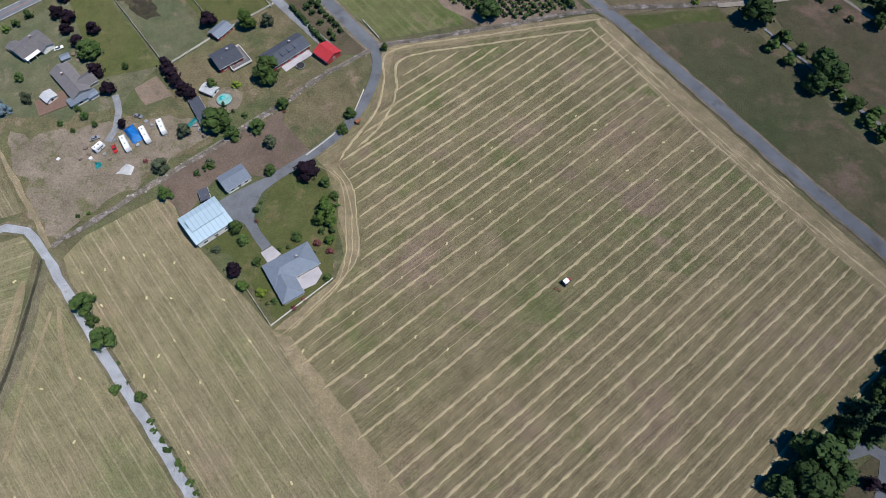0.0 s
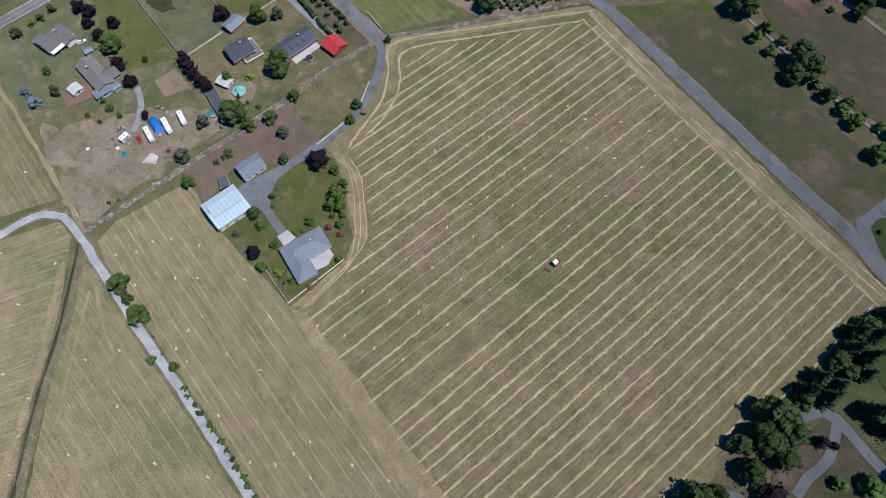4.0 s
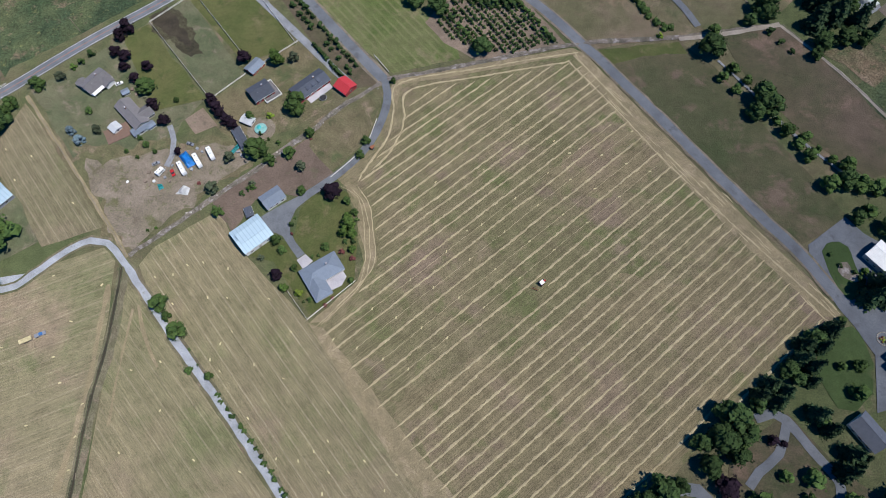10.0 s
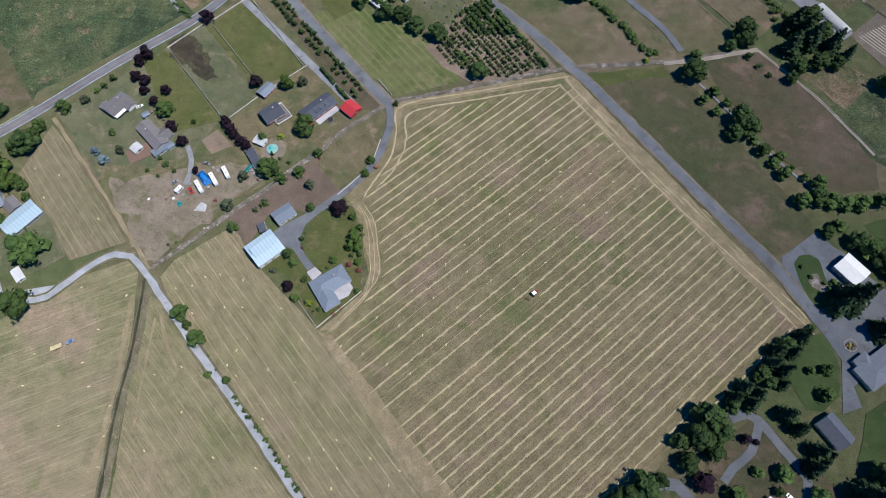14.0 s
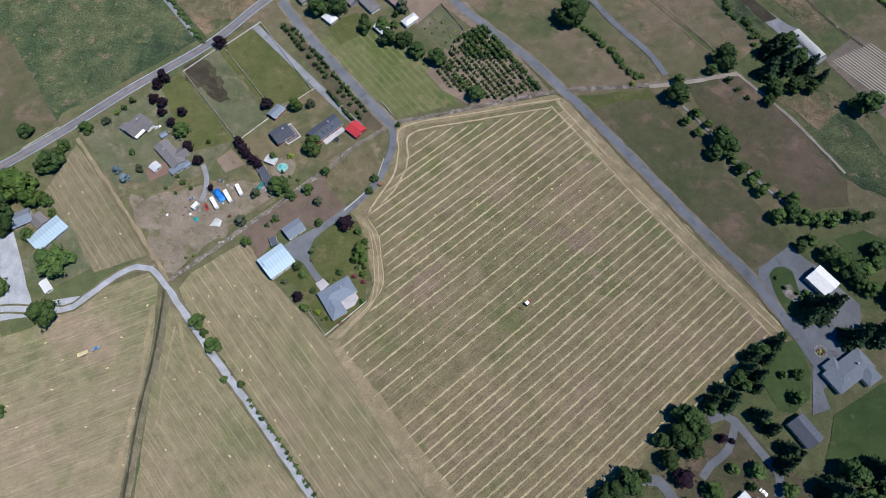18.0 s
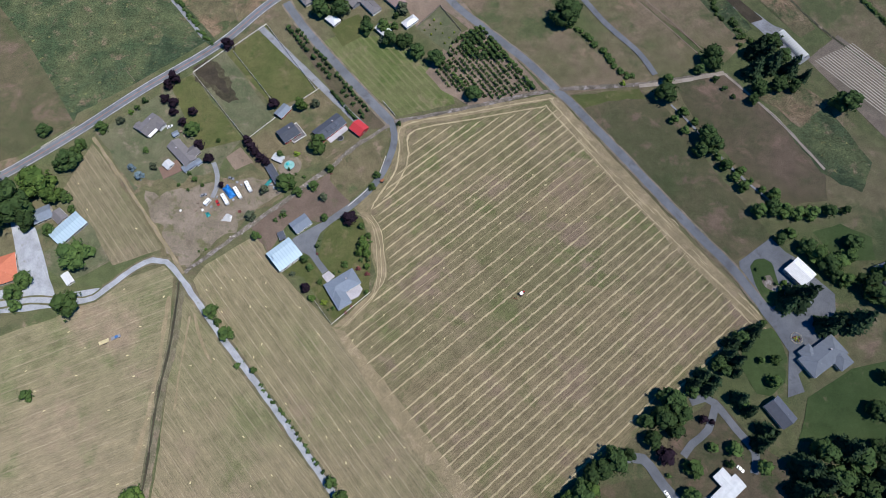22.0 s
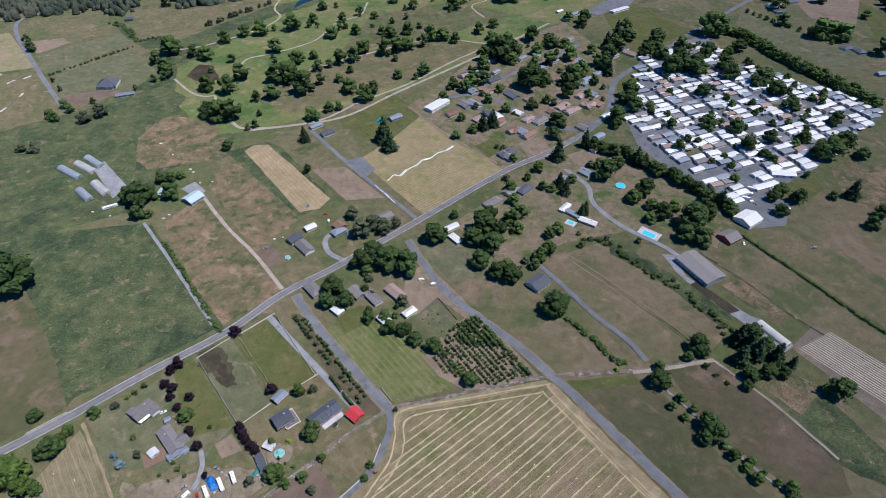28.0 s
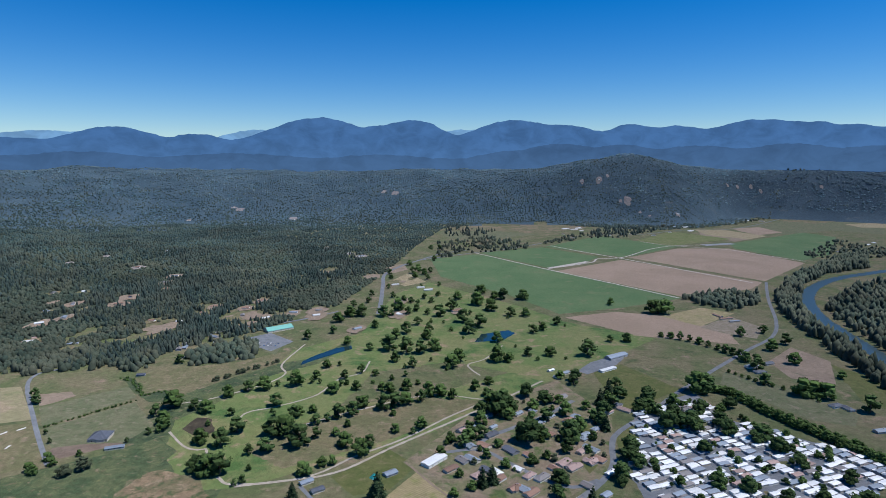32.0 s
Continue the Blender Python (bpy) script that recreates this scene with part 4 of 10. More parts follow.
patch("lawn_house", [(-79.1, 128.2), (-75.5, 134.9), (-63.8, 143.2), (-55, 139.3), (-50.9, 127.2), (-45.9, 110.5), (-44.6, 90.8), (-64, 70.2), (-87.4, 96.7), (-100.4, 98.9), (-90.1, 109.9), (-80.1, 107.4)], LAWN, Z + 0.08, "mown green lawn round a hip-roofed house", "lawn", 0.8)
patch("lawn_shrub", [(-112.1, 277.5), (-96.4, 287.6), (-60.7, 290.5), (-41, 277.8), (-8.5, 256.3), (-2.5, 234.4), (-41.2, 220.7)], MOWN, Z + 0.04, "pale green mown field with mowing lines", "field", 1.0)
patch("lawn_fenced", [(-102.9, 296), (-82.6, 310), (-68.4, 295.8), (-89.9, 278.3)], LAWN, Z + 0.06, "small fenced green lawn", "lawn", 0.6)
patch("yard_east", [(-51.2, 352.6), (-36.3, 361), (-15.8, 341.7), (14.6, 305.7), (5.9, 299), (-21.2, 322.7), (-37.3, 301.4), (-49.8, 325.5)], SOIL, Z + 0.05, "bare dirt yard and drive", "yard", 1.5)
patch("lawn_roadside", [(-53.6, 389.7), (-37.7, 411.2), (11.1, 387.2), (39.1, 360), (-11, 342.1), (-38.1, 368.2)], LAWN_DRY, Z + 0.05, "olive lawn beside a lane", "lawn", 1.0)
patch("orchard_soil", [(13.7, 310.5), (60.6, 250.2), (37.0, 241.1), (7.6, 233.9), (-13.5, 245.6), (-26.2, 260.1), (-9.5, 293.9)], SOIL, Z + 0.06, "brown soil under orchard rows", "orchard", 1.0)
patch("shrub_bed", [(-137.8, 296.1), (-123.3, 294.3), (-44, 213.2), (-66.3, 205.9)], PASTURE, Z + 0.05, "brown bed under two rows of shrubs", "bed", 0.6)
patch("garden_plot", [(-37.2, 300.2), (-21.2, 322.7), (-3.1, 299.5), (-11.3, 279.2)], LAWN_DRY, Z + 0.07, "fenced vegetable plot of yellow plants", "garden", 0.5)
patch("pasture_east", [(-32.5, 362.8), (-11.1, 343.4), (39.1, 358.6), (60.4, 337.9), (81.7, 305.3), (105.4, 279.1), (128.4, 264.2), (78.1, 248.4), (37.2, 290), (14.4, 308.8)], PASTURE_PALE, Z + 0.03, "dry brown pasture beside a lane", "pasture", 2.0)
patch("pasture_ne", [(63.9, 375), (86.9, 389.6), (113.7, 359.2), (145.8, 322.7), (177.5, 285.1), (145.1, 266.6), (128.2, 292), (104.8, 316.3)], PASTURE_PALE, Z + 0.03, "olive pasture strip beside a drive", "pasture", 2.0)
patch("pasture_stream", [(89.3, 387.5), (118.4, 403.7), (149.5, 376.2), (184.7, 338.5), (208.1, 307.1), (190.2, 286.2), (146, 324)], PASTURE_PALE, Z + 0.035, "brown pasture strip beside a stream", "pasture", 2.0)
patch("stream_bank", [(126.5, 408.3), (142.8, 397.9), (172.6, 371), (196.2, 349.1), (213.4, 319.3), (202.3, 309.5), (176.8, 344.2), (144.6, 375.8), (126.8, 389)], MEADOW, Z + 0.06, "lush green bank along a stream", "bank", 2.5)
patch("dark_bed", [(189.4, 355.8), (195, 360.4), (222.6, 329.1), (212.6, 324.6)], DARK_SOIL, Z + 0.09, "long dark film-covered bed", "bed", 0.4)
patch("rubble_yard", [(214.2, 357.2), (237.9, 368), (251.4, 344), (260, 323.1), (248.3, 313.4), (232.5, 333)], WEEDS, Z + 0.08, "rough bare yard with weeds", "yard", 2.0)
patch("pasture_mid", [(76, 246.3), (127.5, 258.3), (147.4, 241.6), (173.9, 198.8), (203.9, 156.8), (211.7, 147), (205, 143), (183.6, 130.9), (130.1, 181.4)], PADDOCK, Z + 0.04, "olive pasture between a lane and an oak row", "pasture", 2.0)
patch("pasture_oak", [(152.7, 266.3), (189.1, 276.2), (219.6, 243.5), (249.1, 201.4), (248.1, 178.7), (225.1, 173), (196.1, 192.9), (167.1, 230.5)], PASTURE, Z + 0.04, "brown and olive pasture", "pasture", 3.0)
patch("green_wedge", [(77.8, 247.8), (127.5, 258.3), (132.3, 249.8), (105.9, 245.8), (84.7, 236.2)], LAWN, Z + 0.07, "bright green wedge of grass", "pasture", 2.0)
patch("soil_orange", [(210.8, 257.2), (242.2, 269.7), (261, 256.7), (237.8, 234)], WEEDS, Z + 0.05, "orange-brown bare ground", "yard", 3.0)
patch("pasture_weed", [(226.3, 233), (257.1, 256.3), (281.8, 210.4), (271.2, 186.7), (246.7, 199.6)], MEADOW, Z + 0.04, "green weedy pasture", "pasture", 3.0)
patch("mulch_rows", [(250.3, 293.9), (275.6, 318.5), (332.4, 262.7), (307.9, 212.7), (290.3, 236.3)], STRIPS, Z + 0.06, "market field striped with pale film", "field", 0.5)
patch("gravel_yard", [(171.8, 392.7), (184, 392.2), (188.1, 365.3), (204.7, 346.5), (229.8, 323.6), (235.6, 321.1), (253, 295.8), (243.4, 287.9), (226, 310.3), (195.4, 345.8), (179.9, 371.6)], GRAVEL, Z + 0.05, "grey gravel lane by a long shed", "yard", 1.0)
patch("pasture_long", [(210.2, 411.1), (241, 433.7), (345, 288.6), (332.4, 262.7), (270.1, 315.2), (228.8, 368.6)], PASTURE_PALE, Z + 0.03, "long brown and olive pasture", "pasture", 2.0)
patch("pasture_long", [(247.4, 438.4), (297.1, 434.1), (367.8, 335.1), (347.7, 294), (281.3, 387)], GRASS_DRY, Z + 0.03, "long dry pasture", "pasture", 2.0)
patch("meadow_east", [(299.9, 442.6), (346.3, 499.9), (417.1, 435.8), (374, 347.8), (329.1, 413.1)], PASTURE_PALE, Z + 0.03, "dry brown meadow with weeds", "pasture", 5.0)
patch("meadow_scrub", [(373.2, 542.1), (397.5, 560.1), (467.7, 539.2), (425.4, 452.7), (366.6, 482.8)], WEEDS, Z + 0.04, "yellow-green scrub meadow", "pasture", 3.0)
patch("lawn_east", [(193.9, 86.9), (201.4, 88.8), (205.1, 84.9), (208.5, 71.2), (205.6, 56.8), (196.5, 47.8), (188.5, 48.4), (179.6, 64.3), (183.6, 77.6)], LAWN_DEEP, Z + 0.06, "deep green lawn beside an asphalt court", "lawn")
patch("lawn_east", [(217.5, 48.8), (245.8, 68.1), (294, 82.6), (285.5, 29.1), (208.7, 23.8)], LAWN_DEEP, Z + 0.06, "wide green lawn behind a house", "lawn", 1.0)
patch("lawn_east", [(234.8, 155), (253.5, 162.6), (272, 154.3), (271.7, 138.8), (247, 136.6)], LAWN_DEEP, Z + 0.06, "green lawn among trees", "lawn")
patch("soil_east", [(138, 25.5), (164.8, 44.1), (186, 20.2), (204.2, 9.4), (199.1, -49.4), (156.9, -53.3), (127.6, -9.7)], PASTURE, Z + 0.04, "dry brown ground with a looping drive", "yard", 1.5)
patch("yard_south_east", [(99.1, -9.3), (134.1, -0), (152.1, -25.3), (141.8, -54.7), (69.3, -61.3)], PADDOCK, Z + 0.04, "thin lawn with spruces", "lawn", 1.5)
patch("farm_lawn", [(-237.6, 126.4), (-212.5, 96.8), (-235.3, 79.6), (-261.4, 92.6), (-254.7, 101)], LAWN_DRY, Z + 0.06, "lawn round a big bush", "lawn")
patch("paved_court", [(186.1, 130.6), (207.6, 148.7), (215.7, 139.7), (224, 134.7), (231.7, 124), (242.7, 113.8), (241.4, 102.7), (231.7, 91.2), (237.7, 84.6), (213.8, 61.9), (216.2, 52), (206, 47.8), (210, 75.2), (202.7, 88.6), (196.6, 97), (192.1, 105.7), (185.8, 116.2)], ASPHALT, Z + 0.09, "grey asphalt court and drive loop", "drive", 0.2)
patch("court_island", [tuple(v) for v in smooth_line([(192.5, 127.7), (195.6, 132.3), (202.1, 133.9), (206.3, 131.3), (207.7, 124.8), (209, 118.1), (212.5, 113.9), (209.2, 107.9), (203.4, 102.1), (198.6, 107), (194.6, 116.2), (192.5, 127.7)], 3)[:-1]], LAWN_DEEP, Z + 0.14, "dark green lawn island with a rock bed", "lawn", 0.1, step=3)
patch("rock_bed", [(199.8, 121.8), (204.4, 122.9), (206.1, 118.2), (212, 114.5), (206.4, 112.1), (200.8, 114.5), (198.9, 117.5)], RUBBLE, Z + 0.18, "pale rock bed", "garden", 0.5, step=2)
patch("drive_court", [(146.1, -18.5), (151, -12.1), (157.5, -8.5), (164.2, -16.9), (155.2, -23.6)], ASPHALT, Z + 0.1, "grey asphalt turning court", "drive", 0.3, step=4)
patch("farm_court", [(-101.2, 119.5), (-96.9, 123.7), (-88.7, 130.3), (-79.4, 136.8), (-70.9, 143.3), (-72.7, 137.4), (-78.5, 132.3), (-81.7, 127.1), (-83.2, 120.1), (-82.2, 114.4), (-78.3, 108.7), (-72.2, 102.6), (-75.4, 99.7), (-80.0, 104.6), (-85.7, 111.4), (-89.7, 113.0), (-92.8, 112.8)], ASPHALT, Z + 0.1, "worn asphalt court between barn and house", "drive", 0.5)
patch("farmyard_gravel", [(-286.6, 118.1), (-268.6, 115.6), (-254.2, 93.2), (-240.3, 71.6), (-209.8, 79.9), (-231, 65), (-292.2, 52.4), (-296, 63.1), (-263.9, 77.1)], TRACK, Z + 0.07, "pale gravel farmyard", "yard", 1.0)
PARK = [(195.2, 723.5), (221.3, 821.8), (328.6, 896.2), (337, 802.2), (474, 701.4), (480.6, 670.7), (355.6, 540.7), (287.2, 485.7), (248.6, 462.6), (223.7, 495), (179.2, 571.5), (174.6, 627.2)]
patch("park_ground", PARK, ASPHALT, Z + 0.05, "grey paving between mobile homes", "paving", 2.0)
for spot in [(216.3, 679.1), (244.2, 632.5), (286.1, 714.5), (299.2, 656.9), (334.5, 688), (317.2, 606.2), (355.4, 628), (390.9, 657.1), (275.9, 545.2), (239, 564.5), (345.2, 578.5), (432.5, 681), (248.4, 777.8), (309.4, 782.3), (357.6, 675.3), (250.3, 711.8)]:
    patch("park_green", [(spot[0] + q * 9 * math.cos(k * 0.785), spot[1] + q * 9 * math.sin(k * 0.785)) for k, q in enumerate((1, 1.4, 0.8, 1.2, 1, 1.5, 0.9, 1.1))], GRASS_MIX, Z + 0.09, "worn grass between mobile homes", "lawn", 1.5)
patch("park_green", [(317.5, 512.2), (349.8, 524.8), (353.7, 505.3), (322.8, 479.3), (313.8, 492.5)], LAWN, Z + 0.09, "green lawn by a car park", "lawn")
patch("car_park", [(248.6, 462.6), (288.7, 490.5), (311.8, 478.4), (294.6, 442.2), (267.2, 435.8)], ASPHALT, Z + 0.08, "car park with caravans", "car park")
patch("suburb_ground", [(-90.5, 641.5), (0.8, 815.6), (120.8, 930.8), (181.9, 790.9), (157.1, 646.2), (79.1, 563.7), (29.5, 515.1)], GARDENS, Z + 0.02, "brown and green gardens between houses", "gardens", 2.0)
patch("residence_ground", [(-17.2, 421.3), (77.7, 529.7), (148, 569), (245.9, 473.2), (223.6, 404.5), (173.7, 432.4), (87.7, 401.2), (36.7, 359.8)], GARDENS, Z + 0.02, "shaded gardens and lawns", "gardens", 2.0)
patch("club_car_park", [(-483.9, 1120), (-450, 1155.7), (-382.6, 1101.5), (-404.7, 1038), (-441.2, 1059.4)], ASPHALT, Z + 0.08, "clubhouse car park", "car park")
patch("school_court", [(159.5, 978.7), (188.6, 1025.2), (236.3, 1067.3), (254.4, 1055.9), (230.9, 1013.8), (174.3, 963.4)], ASPHALT, Z + 0.08, "dark paved court", "car park")

# ---- roads ----
ribbon("shoulder", [(-139.8, 316.8), (-117.3, 288.8), (-79.2, 248.8), (-44.1, 213.6)], 9.0, YARD, Z + 0.1, "pale worn shoulder of a lane", "verge", 0.9)
ribbon("shoulder", [(-55.7, 393.5), (-40.6, 368), (-14.8, 330.4), (14.8, 303)] + [(47.6, 275.1), (70.6, 250.5), (78.3, 243.1), (94.6, 224.4), (119.3, 196.2), (138.5, 173.2), (163.4, 144.9), (180.6, 126.3), (197.0, 103.2)], 8.4, YARD, Z + 0.1, "pale worn shoulder of a lane", "verge", 0.9)
ribbon("hedge_strip", [(249.6, 423.8), (286, 373.3), (314.5, 330.7), (345, 288.6)], 5.0, MEADOW, Z + 0.1, "dark green hedge strip between pastures", "verge", 1.2)
ribbon("fence_strip", [(206.2, 397.8), (236.4, 362.4), (261.5, 327.5), (308.5, 277.8)], 1.8, DITCH, Z + 0.1, "dark weedy fence strip", "verge", 0.6)
ribbon("track_strip", [(-304.7, 393.9), (-265.3, 353.3), (-224.3, 311.1), (-187.3, 274.1)], 6.0, MEADOW, Z + 0.1, "dark green weedy strip along a track", "verge", 1.5)
ribbon("road_county", [(-329.1, 129.6), (-294.2, 160.7), (-264.3, 189.7), (-228.1, 228.5), (-182.5, 272.9), (-150.9, 316.5), (-111.5, 354.9), (-47.3, 424.8), (29.6, 509.9), (72.2, 545.9), (111.8, 584.2), (142.7, 624.8), (158.8, 660.3), (164.6, 697.7), (174.7, 733.3), (202.1, 770.9), (244.1, 817.7), (320.9, 917.5)] + [(492.4, 1116.5), (584.1, 1217.3), (648.6, 1341.9), (732.9, 1574.5), (828.1, 1808.1)], 7.6, ASPHALT, Z + 0.16, "two-lane grey asphalt county road", "road")
COUNTY = [(-329.1, 129.6), (-294.2, 160.7), (-264.3, 189.7), (-228.1, 228.5), (-182.5, 272.9), (-150.9, 316.5), (-111.5, 354.9), (-47.3, 424.8), (29.6, 509.9), (72.2, 545.9), (111.8, 584.2)]
ribbon("road_lane", [(-139.8, 316.8), (-117.3, 288.8), (-79.2, 248.8), (-44.1, 213.6)], 6.2, ASPHALT, Z + 0.17, "grey asphalt lane", "road")
ribbon("driveway", [(-46.2, 216.4), (-42.5, 206.2), (-42.3, 193.9), (-45.2, 179.7), (-50.7, 166.4), (-59, 154.7), (-67.4, 145.4), (-75.9, 137.4), (-82.6, 129.7), (-87.7, 122.2)], 4.6, ASPHALT, Z + 0.18, "curving asphalt driveway", "drive")
ribbon("road_east", [(-55.7, 393.5), (-40.6, 368), (-14.8, 330.4), (14.8, 303)] + [(47.6, 275.1), (70.6, 250.5), (78.3, 243.1), (94.6, 224.4), (119.3, 196.2), (138.5, 173.2), (163.4, 144.9), (180.6, 126.3), (197.0, 103.2)], 6.0, ASPHALT, Z + 0.18, "straight grey asphalt lane", "road")
ribbon("drive_ne", [(63.7, 369.2), (79.7, 349.5), (104.7, 315.7), (128, 290.8), (139.7, 271.3)], 4.5, ASPHALT, Z + 0.16, "pale asphalt house drive", "drive")
ribbon("farm_verge", [(-299.5, 52.5), (-260.5, 66.2), (-221.4, 69.6), (-209.5, 78.8), (-195.1, 93.7), (-185.6, 99.9), (-176.2, 99.2), (-164.9, 90.2), (-150.7, 75.8), (-127.9, 52.4), (-98.2, 24.1), (-55.9, -18.7), (-13.4, -63.3)], 6.2, BANK, Z + 0.13, "worn grass verge along a gravel road", "verge", 1.0)
ribbon("farm_track", [(-299.5, 52.5), (-260.5, 66.2), (-221.4, 69.6), (-209.5, 78.8), (-195.1, 93.7), (-185.6, 99.9), (-176.2, 99.2), (-164.9, 90.2), (-150.7, 75.8), (-127.9, 52.4), (-98.2, 24.1), (-55.9, -18.7), (-13.4, -63.3)], 3.7, TRACK, Z + 0.16, "pale gravel farm road", "road", 0.6)
ribbon("side_track", [(-280.9, 454.9), (-230.6, 399.9), (-190.7, 363.2), (-152.6, 322.3)], 3.4, PATH_MAT, Z + 0.15, "pale dirt farm drive", "track", 0.5)
ribbon("side_track", [(-310.5, 397.7), (-263.7, 349.7), (-193.8, 276.5)], 3.0, GRAVEL, Z + 0.15, "gravel track along a hedge", "track", 0.5)
ribbon("side_lane", [(-195.3, 579.3), (-141.7, 518), (-82.4, 456.3), (-49.8, 422.9)], 4.6, ASPHALT, Z + 0.15, "grey lane between fields", "lane")
ribbon("side_lane", [(-87, 641.8), (-36.1, 579), (23.3, 525.4)], 3.0, SOIL, Z + 0.13, "dirt path along a field", "track")
ribbon("house_drive", [(-163, 173.4), (-158.1, 164), (-156.3, 154.5), (-157.6, 146.8)], 3.2, GRAVEL, Z + 0.14, "short gravel drive", "drive", 0.4)
ribbon("house_drive", [(-155.1, 291.6), (-104.1, 245.6), (-62.9, 208.4)], 5.0, GRAVEL, Z + 0.13, "gravel drive between fence and shrubs", "drive", 0.4)
ribbon("golf_path", [(-411.3, 694.2), (-372, 657.8), (-349.1, 649.4), (-340.1, 653.2), (-331.7, 632.3), (-336.5, 618.1)], 3.4, PATH_MAT, Z + 0.13, "pale golf cart path", "path", 0.6)
ribbon("golf_path", [(-294.9, 589.6), (-272.1, 576), (-218.4, 587.8), (-160.8, 613.9), (-106.1, 681.2), (-2.6, 803.3), (95.8, 924.9)], 4.2, PATH_MAT, Z + 0.13, "pale golf cart path", "path", 0.6)
ribbon("golf_path", [(-445.4, 785), (-405.3, 810), (-350.7, 873.2), (-335.2, 921.5), (-357.2, 968.3), (-354.1, 1085.2)], 3.4, PATH_MAT, Z + 0.13, "pale golf cart path", "path", 0.6)
ribbon("golf_path", [(-336.7, 735.8), (-332.8, 764.5), (-299.7, 787.4), (-254.8, 834.3), (-237.7, 903.4), (-207.7, 938.2), (-205.5, 996.8)], 3.4, PATH_MAT, Z + 0.13, "pale golf cart path", "path", 0.6)
ribbon("golf_path", [(-245.2, 725.9), (-173.8, 788.3), (-81.8, 849.4), (5, 839.4)], 3.4, PATH_MAT, Z + 0.13, "pale golf cart path", "path", 0.6)
ribbon("golf_path", [(-6.1, 942.2), (-21.4, 968.5), (-27.6, 997.2), (1.9, 1030.6), (33.7, 1111.8)], 3.4, PATH_MAT, Z + 0.13, "pale golf cart path", "path", 0.6)
ribbon("field_path", [(-58.0, 2318.0), (196.4, 1969.1), (369.9, 1746.4), (505.6, 1566.7)], 7.0, TRACK_PALE, Z + 0.13, "pale dirt track between fields", "track", 1.0, step=12.0)
ribbon("field_path", [(255.4, 2566.4), (376.3, 2382.7), (483.7, 2240.5), (653.1, 1990.5), (784.2, 1797.5)], 7.0, TRACK_PALE, Z + 0.14, "pale dirt track between fields", "track", 1.0, step=12.0)
ribbon("field_path", [(198.0, 1988.2), (289.9, 2062.2), (370.1, 2139.6), (403.1, 2217.8), (499.4, 2257.8), (661.5, 2491.5), (786.6, 2602.5), (939.5, 2647.5)], 7.0, TRACK_PALE, Z + 0.15, "pale dirt track between fields", "track", 1.0, step=12.0)
ribbon("field_path", [(679.0, 2735.8), (775.4, 2612.0), (971.7, 2509.1), (1062.7, 2356.3), (1142.8, 2222.1)], 6.0, TRACK_PALE, Z + 0.13, "pale dirt track between fields", "track", 1.0, step=12.0)
ribbon("plastic_strip", [(200.8, 1994.9), (353.5, 2145.5)], 20.0, TRACK_PALE, Z + 0.17, "pale gravel strip at a field edge", "strip", 1.0, step=12.0)
ribbon("valley_road", [(-247.0, 2137.6), (-108.7, 2287.4), (61.2, 2438.8), (225.6, 2639.3), (474.0, 2943.4), (746.5, 3022.6), (999.3, 3223.7), (1335.4, 3350.8), (1913.5, 4042.3)], 9.0, ASPHALT, Z + 0.16, "grey valley road past farmsteads", "road", 1.0, step=12.0)
ribbon("gravel_lot", [(921.5, 2635.3), (1071.4, 2702.4)], 42.0, GRAVEL, Z + 0.16, "grey gravel lot beside fields", "yard", 1.0, step=12.0)
ribbon("hill_road", [(-256.4, 1333.0), (-276.0, 1467.7), (-310.5, 1677.0), (-333.6, 1832.7), (-309.7, 1982.7), (-263.7, 2113.5), (-187.8, 2297.8), (-95.9, 2396.5)], 11.0, ASPHALT, Z + 0.3, "grey road along the foot of the woods", "road")
patch("tan_paddock", [(-295.7, 1738.2), (-263.3, 1862.0), (-188.5, 1727.2), (-242.5, 1654.5)], HEADLAND, Z + 0.1, "dry tan paddock beside a road", "field", 4.0)
patch("tan_paddock", [(-373.3, 1983.8), (-306.7, 2037.5), (-273.0, 1927.9), (-323.1, 1833.6)], SOIL, Z + 0.1, "dry brown bank below the woods", "field", 4.0)
ribbon("west_road", [(-507.6, 598.5), (-573.9, 666), (-640.8, 737), (-702.9, 803.4), (-740.1, 850.6), (-751.1, 882.1), (-740.9, 899.7), (-713.9, 925)], 6.0, ASPHALT, Z + 0.13, "grey lane past a large house", "road")
ribbon("club_road", [(-703.5, 1080.4), (-605.1, 1110.5), (-529.6, 1190.4), (-436.2, 1251.3), (-356.7, 1346.6)], 7.0, ASPHALT, Z + 0.5, "road along the foot of the hill", "road")
ribbon("park_lane", [(164, 675.2), (174.6, 627.2), (223.7, 495), (248.6, 462.6)], 5.0, ASPHALT, Z + 0.1, "lane along the mobile homes", "lane")
ribbon("estate_lane", [(-42.8, 670.3), (1.1, 680.2), (41.2, 646.1), (71.4, 618.5), (103.8, 603.5), (135.6, 620.8)], 6.5, ASPHALT, Z + 0.12, "grey estate street", "lane")
ribbon("estate_lane", [(-2.5, 676.7), (6.3, 710.8), (42.7, 746.1), (88.7, 788.5), (135.8, 847.7)], 7.5, ASPHALT, Z + 0.12, "grey estate street", "lane")
patch("house_lawn", [(-2.6, 558.6), (18.8, 578.7), (35.5, 558.1), (13.2, 535.6)], LAWN, Z + 0.06, "green garden lawn", "lawn", 0.5)
patch("house_lawn", [(120.1, 662.8), (132.1, 674.5), (140.1, 653.9), (127.2, 634)], LAWN, Z + 0.06, "green garden lawn", "lawn", 0.5)
